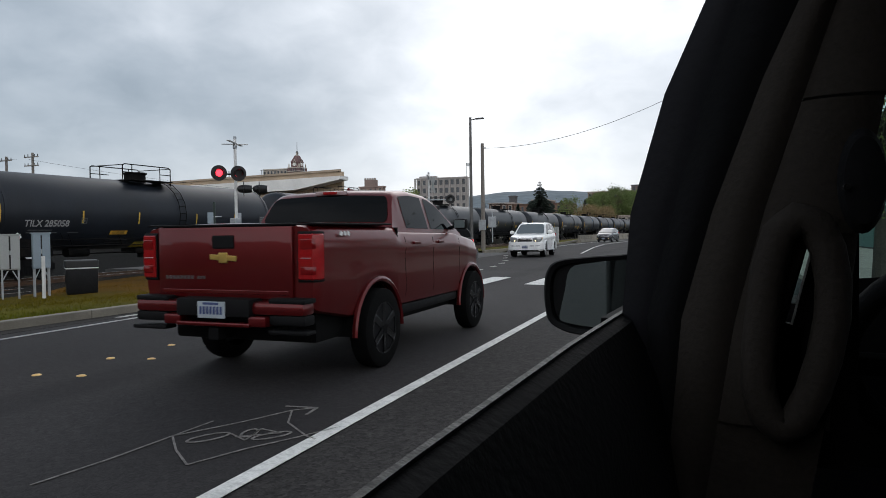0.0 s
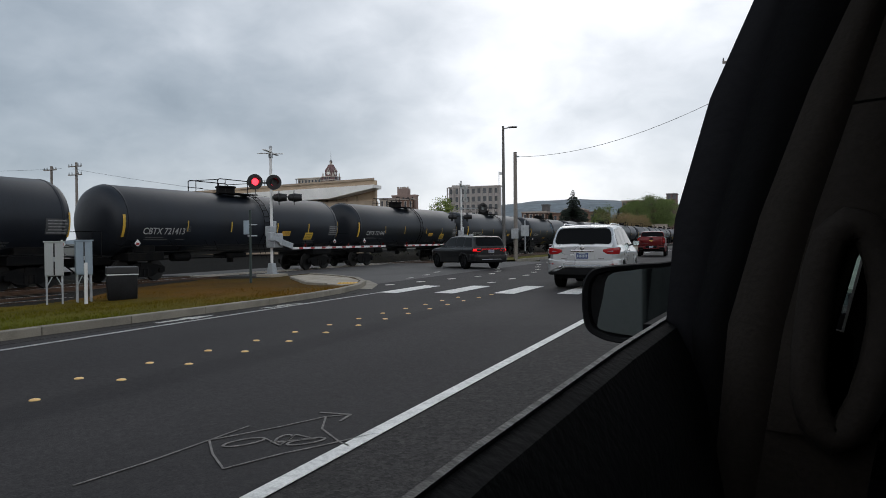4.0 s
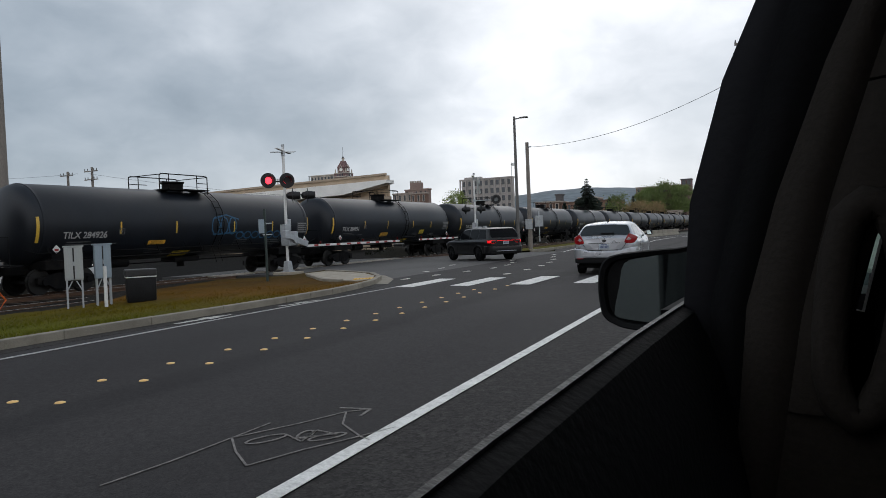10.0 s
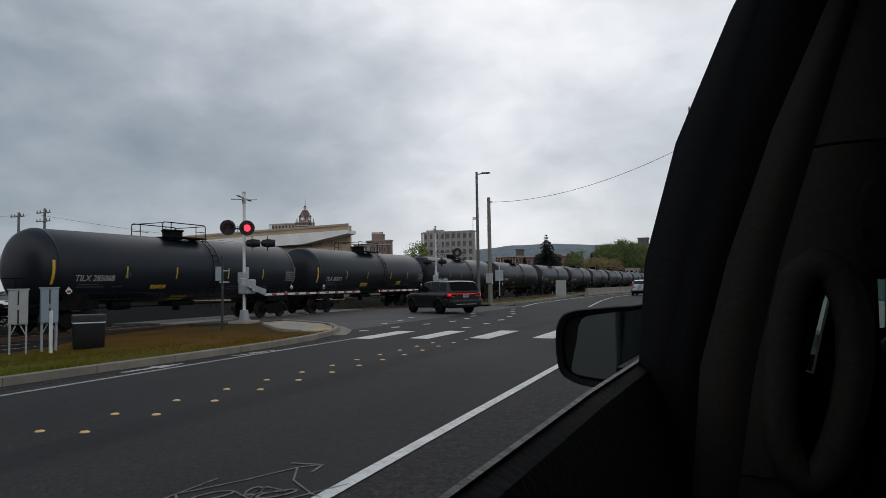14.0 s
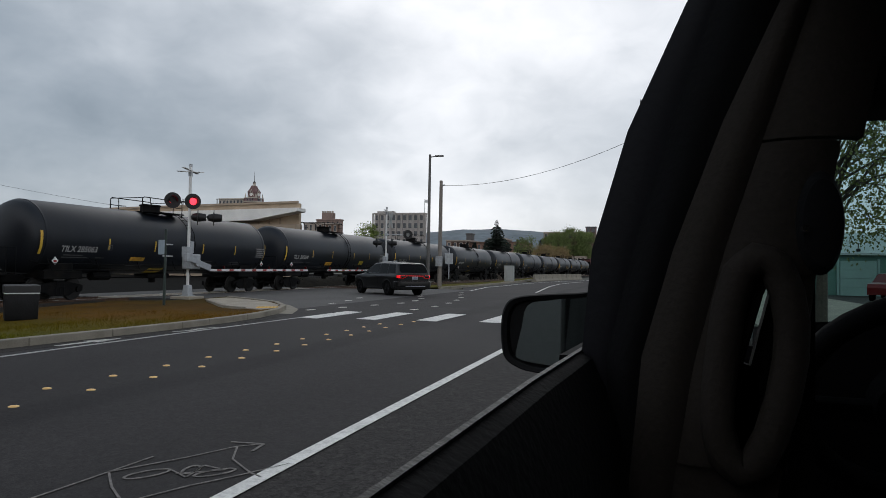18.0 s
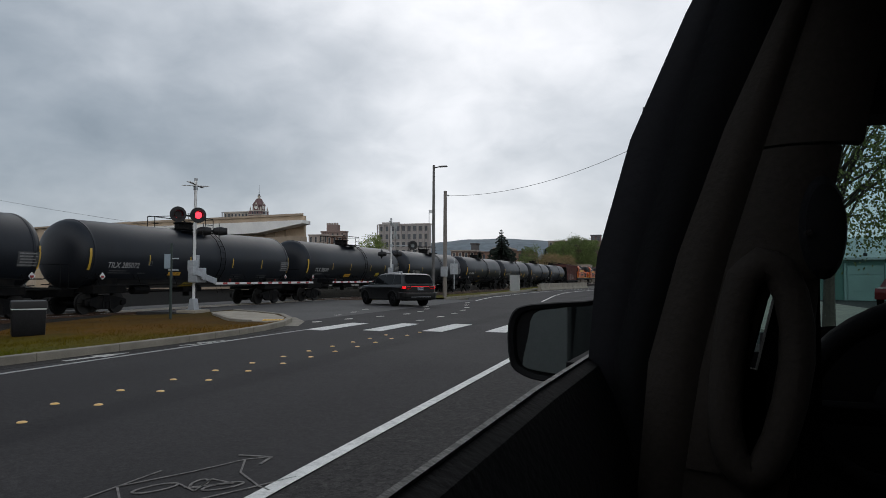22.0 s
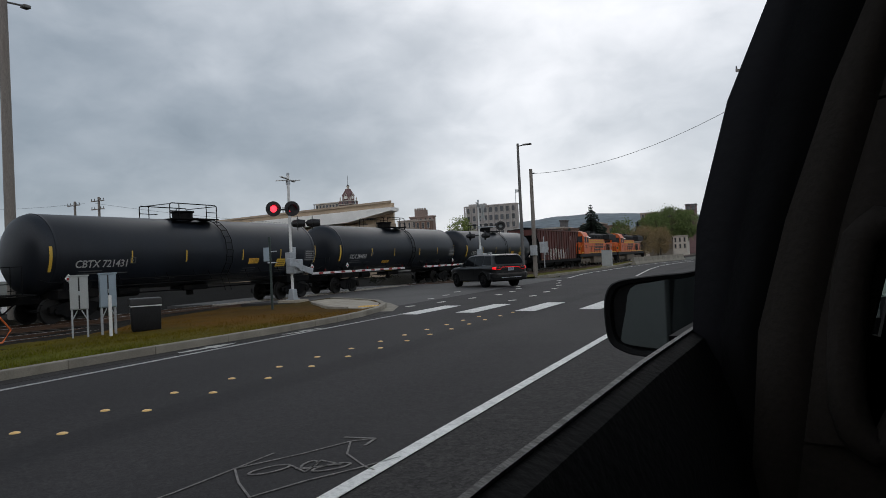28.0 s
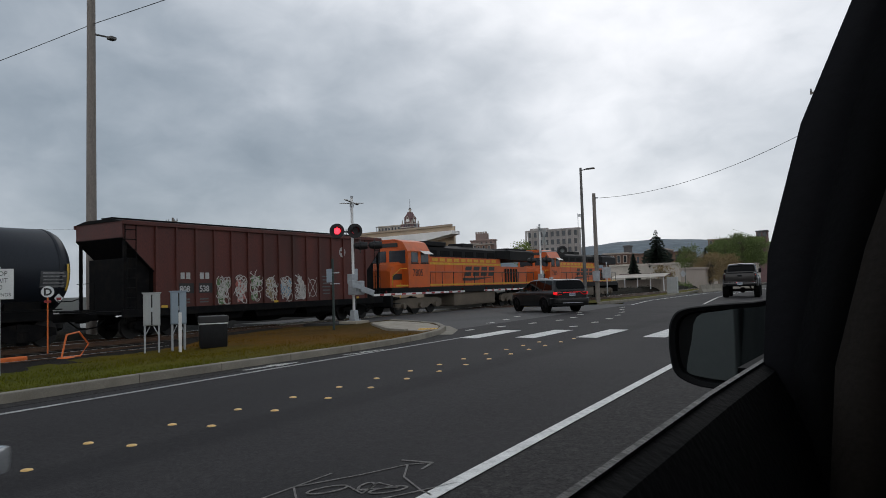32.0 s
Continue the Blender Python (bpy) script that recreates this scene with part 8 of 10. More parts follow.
def black_suv():
    wb = 3.04
    c, sh, b, e, f = suv("suv", "black suv waiting before the lowered gate with red tail lamps lit", P_BLACK, wb, 1.12, 0.92, 0.965, 1.79, 0.39, 0.72, 10, RIMDK, 1.14, 1.10, 2.60, 1.75, 0.26, [(-0.78, 0.04, 0.04, 0.08, 0.22, 0.0), (0.10, 0.95), (1.01, 2.0), (2.05, 2.35)])
    wrapped(c, sh, "tail_bar", TAILLIT, True, [(0, 1.035, 1.06), (0.52, 1.035, 1.06), (0.62, 1.045, 1.07)], "thin lit red strip across the tailgate", 0.022, True)
    wrapped(c, sh, "lamp_bezel", SMOKED, True, [(0.50, 0.955, 1.065), (0.62, 0.90, 1.085), (1.02, 0.91, 1.09)], "smoked tail lamp housing", 0.020)
    wrapped(c, sh, "lamp_ring", TAILLIT, True, [(0.58, 1.055, 1.08), (1.0, 1.06, 1.085)], "lit red lamp ring", 0.028)
    wrapped(c, sh, "lamp_ring", TAILLIT, True, [(0.50, 0.965, 0.99), (0.62, 0.905, 0.935), (1.0, 0.915, 0.945)], "lit red lamp ring", 0.028)
    wrapped(c, sh, "brake_lamp", TAILLIT, True, [(0.80, 0.93, 1.07), (0.98, 0.935, 1.07)], "lit red brake lamp", 0.026)
    plate(c, e - 0.03, 0.93)
    wrapped(c, sh, "rear_bumper", P_BLACK, True, [(0, 0.50, 0.74), (0.7, 0.48, 0.74), (1.3, 0.44, 0.76)], "", 0.06, True)
    wrapped(c, sh, "rear_valance", TRIMBLK, True, [(0, 0.34, 0.52), (1.2, 0.36, 0.46)], "", 0.05, True)
    bx(c, "bumper_guard", GALV, (0, e - 0.07, 0.50), (1.1, 0.03, 0.03), None, 0.008)
    bx(c, "wiper", TRIMBLK, (0.05, e + 0.06, 1.22), (0.5, 0.02, 0.02), None, 0.004)
    wrapped(c, sh, "headlamp", HEADL, False, [(0.5, 0.82, 0.93), (1.0, 0.84, 0.95)], "", 0.015)
    bx(c, "grille", TRIMBLK, (0, f - 0.02, 0.72), (0.9, 0.1, 0.26), None, 0.03)
    both(c, "window_trim", CHROME, (0.918, 0.9, b + 0.018), (0.012, 2.7, 0.014), 0, 0.004)
    restack(c, [(0.3, 0.30), (0.9, 0.86), (1.14, 1.07), (1.79, 1.64)])
    grow(c, 1.04)
    return c, wb


def hatch(name, label, paint_mat, wb, ro, fo, hw, ht, r, rhw, belt_z, spokes, hood, base, rr=0.36):
    e, f, b, z = -ro, wb + fo, belt_z, ht
    sh = Shell(hw, rhw, [(e, 0.74), (e + 0.06, 0.87), (e + 0.18, 0.95), (e + 0.45, 0.99), (0.5, 1.0), (wb - 0.2, 1.0), (f - 0.45, 0.96), (f - 0.22, 0.88), (f - 0.08, 0.75), (f, 0.58)],
               [(e, 0.42), (e + 0.12, 0.30), (0.4, 0.22), (wb, 0.22), (f - 0.15, 0.22), (f, 0.32)],
               [(e, b - 0.06), (e + 0.06, b + 0.02), (0.4, b + 0.01), (wb * 0.6, b - 0.05), (base, hood + 0.06), (wb + 0.1, hood), (f - 0.30, hood - 0.14), (f - 0.06, hood - 0.30), (f, hood - 0.40)],
               [(e + 0.05, b - 0.02), (e + 0.10, b + 0.05), (e + 0.10 + rr, z - 0.085), (e + 0.24 + rr, z - 0.035), (0.62, z), (1.05, z - 0.008), (1.40, z - 0.045), (1.62, z - 0.11), (base + 0.1, hood + 0.05)], [(0, r), (wb, r)], r + 0.055)
    return sh, e, f, b


def silver_hatch():
    wb, hood = 2.65, 0.98
    sh, e, f, b = hatch("hatchback", "", P_SILVER2, wb, 0.80, 0.90, 1.0, 1.47, 0.325, 0.65, 1.05, 10, hood, 2.35, 0.42)
    c = base_car("hatchback", "silver five-door hatchback with large red corner tail lamps", "car", P_SILVER2, sh, 0.325, wb, 0.21, 10, RIM,
                 [(-0.44, 0.02, 0.05, 0.09, 0.34, 0.06), (0.08, 0.86, 0.03, 0.07, 0.06, 0.0), (0.92, 1.92), (1.96, 2.22)], (e + 0.11, e + 0.50, 0.93), (1.66, 2.38, 0.90), under=0.2, glass=SIDEW)
    wrapped(c, sh, "tail_lamp", TAIL, True, [(0.62, 0.91, 0.94), (0.68, 0.89, 1.05), (0.77, 0.88, 1.15), (0.92, 0.89, 1.10), (1.08, 0.98, 1.06), (1.16, 1.02, 1.05)], "large red angular tail lamp", 0.022)
    wrapped(c, sh, "reversing_lamp", REVL, True, [(0.68, 0.96, 1.0), (0.74, 0.95, 1.06), (0.82, 0.97, 1.03)], "pale reversing lens", 0.025)
    wrapped(c, sh, "rear_bumper", P_SILVER2, True, [(0, 0.485, 0.66), (0.5, 0.485, 0.68), (0.75, 0.475, 0.75), (1.16, 0.45, 0.77)], "silver rear bumper", 0.05, True)
    wrapped(c, sh, "rear_valance", TRIMBLK, True, [(0, 0.33, 0.49), (0.85, 0.34, 0.485), (1.12, 0.36, 0.46)], "black lower valance", 0.045, True)
    wrapped(c, sh, "reflector", TAIL, True, [(0.66, 0.445, 0.48), (0.86, 0.445, 0.48)], "", 0.056)
    bx(c, "plate_recess", TRIMBLK, (0, e - 0.004, 0.90), (0.98, 0.02, 0.014), None, 0.003)
    bm = B()
    for s in (1, -1):
        tube(bm, [(s * 0.70, e - 0.0, 0.93), (s * 0.60, e - 0.006, 0.80), (s * 0.52, e - 0.008, 0.70), (0, e - 0.008, 0.69)], 0.006, 5)
    part("tailgate_seam", bm, UNDER, c)
    for s in (1, -1):
        bm = B(); poly(bm, [(s * 0.50, e - 0.003, 0.895), (s * 0.17, e - 0.003, 0.885), (s * 0.17, e - 0.003, 0.72), (s * 0.30, e - 0.003, 0.72)], (0, -0.012, 0))
        part("tailgate_recess", bm, P_SILVER2, c)
    plate(c, e - 0.028, 0.80)
    bm = B(); lathe(bm, [(e + 0.01, 0.075), (e - 0.02, 0.07), (e - 0.021, 0.01)], "Y", 18, (0, 0, 0.965))
    for v in bm.verts:
        v.co.z = 0.965 + (v.co.z - 0.965) * 0.5
    part("emblem", bm, DULLCHR, c, "dark oval emblem")
    bx(c, "spoiler", P_SILVER2, (0, e + 0.62, 1.40), (1.14, 0.22, 0.035), Matrix.Rotation(radians(14), 3, "X"), 0.015)
    bm = B(); tube(bm, [(0, 0.10, 1.46), (0, -0.08, 1.66)], 0.008, 6); cyl(bm, (0, 0.14, 1.455), (0, 0.08, 1.485), 0.03, 8)
    part("aerial", bm, TRIMBLK, c)
    bx(c, "wiper", TRIMBLK, (0.1, e + 0.13, 1.16), (0.40, 0.04, 0.035), None, 0.008)
    mirrors(c, sh, 1.98, 1.13, TRIMBLK)
    handles(c, sh, (0.30, 1.18), 0.86, P_SILVER2)
    seams(c, sh, (0.14, 0.88, 2.02), 0.35, 0.92)
    wrapped(c, sh, "headlamp", HEADL, False, [(0.45, 0.62, 0.70), (1.0, 0.68, 0.80)], "", 0.015)
    bx(c, "grille", TRIMBLK, (0, f - 0.03, 0.45), (0.9, 0.1, 0.22), None, 0.04)
    both(c, "rocker", TRIMBLK, (0.87, wb / 2, 0.25), (0.08, wb - 0.8, 0.08), 0, 0.02)
    both(c, "badge", TRIMBLK, (0.36, e - 0.023, 0.70), (0.12, 0.01, 0.02), 0, 0.0)
    restack(c, [(0.2, 0.2), (0.5, 0.55), (0.9, 0.98), (1.5, 1.68)])
    grow(c, 1.0)
    return c, wb


def grey_hatch():
    wb, hood = 2.53, 0.98
    sh, e, f, b = hatch("hatchback", "", P_GREY, wb, 0.66, 0.88, 0.85, 1.53, 0.315, 0.60, 1.02, 10, hood, 2.42, 0.32)
    c = base_car("hatchback", "charcoal compact hatchback with lit fog lamps, oncoming", "car", P_GREY, sh, 0.315, wb, 0.19, 10, RIM,
                 [(-0.30, 0.10, 0.04, 0.09, 0.24, 0.0), (0.14, 0.86), (0.92, 1.74), (1.80, 2.20)], (e + 0.11, e + 0.40, 0.92), (1.66, 2.42, 0.92), under=0.2, glass=SIDEW)
    wrapped(c, sh, "headlamp", HEADL, False, [(0.36, 0.70, 0.74), (0.55, 0.68, 0.79), (0.80, 0.71, 0.84), (1.05, 0.80, 0.87)], "slim swept headlamp", 0.018)
    wrapped(c, sh, "grille", TRIMBLK, False, [(0, 0.62, 0.73), (0.40, 0.63, 0.73)], "black grille", 0.03, True)
    wrapped(c, sh, "grille_bar", CHROME, False, [(0, 0.725, 0.75), (0.36, 0.725, 0.75), (0.50, 0.70, 0.73)], "chrome grille bar", 0.045, True)
    wrapped(c, sh, "grille_lip", CHROME, False, [(0, 0.585, 0.60), (0.40, 0.60, 0.615), (0.62, 0.66, 0.675)], "", 0.04, True)
    bx(c, "emblem", CHROME, (0, f + 0.045, 0.69), (0.09, 0.02, 0.075), None, 0.01)
    wrapped(c, sh, "front_bumper", P_GREY, False, [(0, 0.43, 0.59), (0.45, 0.43, 0.61), (0.62, 0.26, 0.66), (1.15, 0.24, 0.68)], "", 0.045, True)
    wrapped(c, sh, "air_intake", TRIMBLK, False, [(0, 0.24, 0.435), (0.52, 0.26, 0.43)], "", 0.035, True)
    wrapped(c, sh, "lip", P_GREY, False, [(0, 0.20, 0.245), (0.6, 0.20, 0.26), (1.0, 0.22, 0.27)], "", 0.06, True)
    wrapped(c, sh, "fog_bezel", TRIMBLK, False, [(0.56, 0.33, 0.45), (0.82, 0.36, 0.50)], "", 0.052)
    for s in (1, -1):
        bm = B(); cyl(bm, (s * 0.57, f - 0.06, 0.42), (s * 0.595, f + 0.022, 0.42), 0.030, 12)
        part("fog_lamp", bm, HEADWARM, c, "lit round fog lamp")
    plate(c, f + 0.065, 0.40, False, False)
    for s in (1, -1):
        for pts in (((2.10, 0.46), (1.2, 0.50), (0.45, 0.62)), ((1.85, 0.86), (1.0, 0.90), (0.1, 0.98), (-0.3, 0.99))):
            bm = B()
            tube(bm, [(s * (sh.side_x(y, z) + 0.001), y, z) for y, z in [(lerp(p[0], q[0], i / 6), lerp(p[1], q[1], i / 6)) for p, q in zip(pts, pts[1:]) for i in range(7)]], 0.010, 6)
            part("door_crease", bm, P_GREY, c, "", True)
    wrapped(c, sh, "tail_lamp", TAIL, True, [(0.62, 0.85, 1.05), (0.78, 0.82, 1.12), (0.95, 0.90, 1.02)], "red upright tail lamp", 0.02)
    wrapped(c, sh, "rear_bumper", P_GREY, True, [(0, 0.30, 0.62), (1.1, 0.28, 0.64)], "", 0.04, True)
    mirrors(c, sh, 1.90, 1.08, P_GREY)
    handles(c, sh, (0.36, 1.16), 0.90, P_GREY)
    seams(c, sh, (0.15, 0.89, 1.90), 0.35, 0.95)
    both(c, "rocker", TRIMBLK, (0.80, wb / 2, 0.24), (0.08, wb - 0.8, 0.07), 0, 0.02)
    both(c, "wiper", TRIMBLK, (0.3, 2.40, 1.055), (0.5, 0.02, 0.02), 8, 0.004)
    plate(c, e - 0.01, 0.8)
    grow(c, 1.02)
    return c, wb


def grow(c, k):
    """Resize a finished car about its origin."""
    done = set()
    for ob in c.children_recursive:
        if ob.type == "MESH" and ob.data.name not in done:
            done.add(ob.data.name)
            for v in ob.data.vertices:
                v.co *= k
        ob.location = ob.location * k
    for i, (wh, m, r, owner, sd) in enumerate(WHEELS):
        if owner is c:
            t = m.translation * k
            WHEELS[i] = (wh, pose(t.x, t.y, t.z), r * k, owner, sd)


def restack(c, tab):
    """Remap body heights by a table to fit the camera's view, wheels and axles left."""
    for ob in list(c.children_recursive):
        q = ob
        low = False
        while q is not None and q is not c:
            if q.name.split(".")[0] in ("wheel", "axle", "differential", "wheel_housing"):
                low = True
            q = q.parent
        if low or ob.type != "MESH":
            continue
        for v in ob.data.vertices:
            v.co.z = interp(tab, v.co.z)


def dark_sedan():
    wb, hood = 2.70, 0.95
    sh, e, f, b = hatch("sedan", "", P_BLACK, wb, 1.0, 0.92, 0.90, 1.46, 0.33, 0.64, 0.98, 8, hood, 2.3)
    c = base_car("sedan", "dark sedan with pale headlamps coming up the lane", "car", P_BLACK, sh, 0.33, wb, 0.2, 8, RIM,
                 [[(0.0, 1.03), (0.82, 1.00), (0.82, 1.36), (0.2, 1.34)], [(0.9, 1.00), (1.98, 0.97), (1.46, 1.33), (0.9, 1.36)]], (e + 0.13, e + 0.5, 0.88), (1.60, 2.36, 0.88), under=0.2)
    both(c, "headlamp", HEADL, (0.68, f - 0.2, 0.72), (0.34, 0.36, 0.14), 28, 0.04, "clear headlamp")
    bx(c, "grille", CHROME, (0, f + 0.0, 0.62), (0.8, 0.08, 0.16), None, 0.03)
    both(c, "tail_lamp", TAIL, (0.72, e + 0.1, 0.9), (0.3, 0.2, 0.16), -24, 0.03)
    mirrors(c, sh, 2.0, 1.05, P_BLACK)
    handles(c, sh, (0.42, 1.28), 0.86, CHROME)
    plate(c, f + 0.05, 0.45, False, False)
    return c, wb


def parked_car(x, y, z, yaw, paint_mat, label):
    wb, hood = 2.70, 0.92
    sh, e, f, b = hatch("parked_car", "", paint_mat, wb, 1.0, 0.92, 0.90, 1.45, 0.33, 0.64, 0.96, 8, hood, 2.3)
    c = base_car("parked_car", label, "car", paint_mat, sh, 0.33, wb, 0.2, 6, RIM,
                 [[(0.0, 1.03), (0.82, 1.00), (0.82, 1.34), (0.2, 1.32)], [(0.9, 1.00), (1.98, 0.97), (1.46, 1.31), (0.9, 1.34)]], (e + 0.13, e + 0.5, 0.88), (1.60, 2.36, 0.88), under=0.2)
    both(c, "headlamp", HEADL, (0.68, f - 0.2, 0.70), (0.34, 0.36, 0.14), 28, 0.04)
    both(c, "tail_lamp", TAIL, (0.72, e + 0.1, 0.88), (0.3, 0.2, 0.16), -24, 0.03)
    mirrors(c, sh, 2.0, 1.05, paint_mat)
    c.matrix_world = pose(x, y, z, 0, 0, yaw)
    for q in range(4):
        WHEELS.pop()
    return c


# lane centre of the outbound lane, drifting left past the crossing
LANE = [(-500, -4.3), (20, -4.3), (33, -4.75), (42, -5.3), (54, -6.3), (64, -6.95), (72, -7.1), (80, -6.7), (90, -5.2), (100, -2.8), (115, 2.2), (140, 14), (600, 280)]
LANE_IN = [(-500, -8.65), (20, -8.65), (35, -8.95), (45, -9.4), (58, -10.1), (70, -10.5), (80, -10.1), (90, -8.6), (110, -3), (600, 270)]


def lane_pose(y, lane, off=0.0, back=False):
    x = interp(lane, y) + off
    dx = interp(lane, y + 2.0) - interp(lane, y - 2.0)
    return pose(x, y, 0.0, 0, 0, -math.degrees(math.atan2(dx, 4.0)) + (180 if back else 0))


DRIVES = []        # car, lane, offset, back, table of (t, y of the rear axle), wheel times


def build_cars():
    c, wb = red_pickup()
    DRIVES.append((c, LANE, -0.10, False, [(0, 6.82), (1, 20.1), (2, 32.0), (3, 44.5), (3.5, 51.0), (5.5, 77), (8, 110), (12, 163), (32, 440)], (0, 4)))
    c, wb = white_suv()
    DRIVES.append((c, LANE_IN, -0.05, True, [(0, 37.2 + wb), (1, 25.0 + wb), (1.6, 18.2 + wb), (2, 12.5 + wb), (2.4, 6.4 + wb), (4, -20), (32, -480)], (0, 2.6)))
    c, wb = silver_suv()
    DRIVES.append((c, LANE, 0.06, False, [(0, -29), (2.3, 0.5), (2.6, 4.4), (3.0, 9.75), (3.2, 12.2), (3.5, 15.8), (5.5, 36.5), (6, 42.5), (7, 54.8), (8, 70), (10, 102), (12, 137), (32, 420)], (2, 7)))
    c, wb = grey_hatch()
    DRIVES.append((c, LANE_IN, 0.0, True, [(0, 78 + wb), (1, 72 + wb), (2.6, 57.5 + wb), (3.0, 52.5 + wb), (3.4, 46.5 + wb), (5.5, 16.5 + wb), (5.9, 10.3 + wb), (6.0, 8.78 + wb), (6.3, 4.3 + wb), (9, -36), (32, -400)], (3.2, 6.7)))
    c, wb = silver_hatch()
    DRIVES.append((c, LANE, -0.03, False, [(0, -125), (8.4, -1.5), (8.6, 1.5), (8.8, 4.6), (9.0, 7.58), (9.4, 13.5), (10, 22.2), (11, 34.8), (12, 48), (13, 61), (14, 75), (18, 130), (32, 330)], (8.2, 13)))
    c, wb = grey_pickup()
    DRIVES.append((c, LANE, -0.12, False, [(0, -400), (28.4, -2.8), (28.6, 0.1), (28.8, 3.25), (29, 6.1), (29.4, 11.9), (30, 21.2), (31, 37.5), (32, 55.5)], (28.2, 32)))
    c, wb = dark_sedan()
    DRIVES.append((c, LANE, 0.0, False, [(0, -430), (31, -15.05), (32, -1.79)], (31.4, 32)))
    c, wb = black_suv()
    c.matrix_world = pose(-12.5, 33.35, -0.02, 0, 0, 50)
    for q in range(4):
        WHEELS.pop()
    for car, lane, off, back, tab, _ in DRIVES:
        car.matrix_world = lane_pose(tab[0][1], lane, off, back)
    # cars parked in the yard beyond the tracks
    parked_car(-33.8, 24.9, -0.45, 118, P_WHITE, "white car parked in the yard beyond the tracks")
    parked_car(-36.5, 14.6, -0.45, 116, P_BLACK, "dark car parked in the yard beyond the tracks")
    parked_car(-33.6, 10.4, -0.45, 112, P_GREY, "grey car parked in the yard beyond the tracks")
    parked_car(-34.2, 18.9, -0.45, 120, P_BLACK, "black car parked in the yard beyond the tracks")
    parked_car(-33.0, 5.2, -0.45, 118, P_SILVER, "silver car parked in the yard beyond the tracks")


build_cars()

# ---- town, hills and trees behind the tracks ----
def leaf_quads(bm, rng, centre, spread, n, size, flat=0.8):
    """Scatter small leaf blades in one clump, uneven in outline."""
    for _ in range(n):
        d = Vector((rng.gauss(0, 1), rng.gauss(0, 1), rng.gauss(0, flat)))
        p = Vector(centre) + d * spread * 0.55
        q = Euler((rng.uniform(0, 6.28), rng.uniform(0, 6.28), rng.uniform(0, 6.28))).to_matrix()
        s = size * rng.uniform(0.6, 1.35)
        a = [q @ Vector(v) * s + p for v in ((-0.5, 0, 0), (0, -0.36, 0.08), (0.5, 0, 0), (0, 0.36, 0.08))]
        bm.faces.new([bm.verts.new(v) for v in a])


def tree(name, label, base, height, crown_r, crown_z, leaf_mat, clumps, per, leaf, seed, trunk_r=0.16, category="tree", squash=0.8):
    """Tapered trunk, forked limbs, crown of leaf clumps at the limb ends."""
    rng = random.Random(seed)
    t = thing(name, label, category, "", "", Matrix.Translation(base))
    bm = B()
    top = Vector((rng.uniform(-0.2, 0.2), rng.uniform(-0.2, 0.2), height * 0.72))
    pts = [Vector((0, 0, 0)), Vector((0.03, 0, height * 0.25)), Vector((-0.04, 0.05, height * 0.45)), top]
    for k in range(3):
        cyl(bm, pts[k], pts[k + 1], trunk_r * (1 - 0.27 * k), 8, trunk_r * (1 - 0.27 * (k + 1)), k == 0)
    crown = B()
    mid = Vector((0, 0, (crown_z + height) / 2))
    half = (height - crown_z) / 2
    for i in range(clumps):
        a, r = rng.uniform(0, 6.283), crown_r * rng.uniform(0.15, 1.0) ** 0.6
        h = rng.uniform(-1, 1)
        r *= math.sqrt(max(0.08, 1 - h * h * squash))
        c = mid + Vector((math.cos(a) * r, math.sin(a) * r, h * half * 0.92))
        s = lerp(height * 0.22, height * 0.65, rng.random())
        root = Vector((0, 0, min(s, c.z * 0.85)))
        if i % 3 == 0:
            m_ = root.lerp(c, 0.5) + Vector((0, 0, 0.06 * height))
            cyl(bm, root, m_, trunk_r * 0.28, 5, trunk_r * 0.16, False)
            cyl(bm, m_, c, trunk_r * 0.16, 5, trunk_r * 0.05, False)
        leaf_quads(crown, rng, c, crown_r * rng.uniform(0.16, 0.34), per, leaf)
    part("trunk", bm, BARK, t, "", True)
    part("crown", crown, leaf_mat, t)
    return t


def fir(label, base, height, width, seed):
    """Conifer with ragged whorls of drooping boughs and open gaps."""
    rng = random.Random(seed)
    t = thing("fir_tree", label, "tree", "", "", Matrix.Translation(base))
    bm = B()
    cyl(bm, (0, 0, 0), (0, 0, height), 0.2, 8, 0.02)
    part("trunk", bm, BARK, t, "", True)
    bm = B()
    z = height * 0.14
    while z < height * 0.985:
        f = (height - z) / (height * 0.86)
        n = 9 if f > 0.2 else 6
        whorl = rng.uniform(0.82, 1.05)
        for k in range(n):
            a = 6.283 * k / n + rng.uniform(-0.45, 0.45)
            L = width / 2 * (f ** 0.95) * whorl * rng.uniform(0.35, 1.15) + 0.15
            d = Vector((math.cos(a), math.sin(a), 0))
            s = d.cross(Vector((0, 0, 1)))
            m = 7
            for j in range(m):
                u = (j + 0.7) / m
                c = Vector((0, 0, z)) + d * L * u + Vector((0, 0, 0.10 * L * u - 0.30 * L * u * u + rng.uniform(-0.05, 0.08)))
                w = 0.40 * L * (1.15 - u) * rng.uniform(0.6, 1.3) + 0.10
                l = L * 0.22
                for sd in (-1, 1):
                    tip = s * sd * w + d * l * rng.uniform(0.3, 1.0) + Vector((0, 0, -0.25 * w))
                    bm.faces.new([bm.verts.new(c + v) for v in (d * l * 0.6, tip, -d * l * 0.4)])
                hang = Vector((rng.uniform(-0.1, 0.1), rng.uniform(-0.1, 0.1), -(0.14 + 0.17 * L) * rng.uniform(0.4, 1.3)))
                bm.faces.new([bm.verts.new(c + v) for v in (d * l * 0.7, hang, -d * l * 0.7, Vector((0, 0, 0.07)))])
        z += height * rng.uniform(0.018, 0.034)
    part("foliage", bm, LEAF_F, t)
    return t


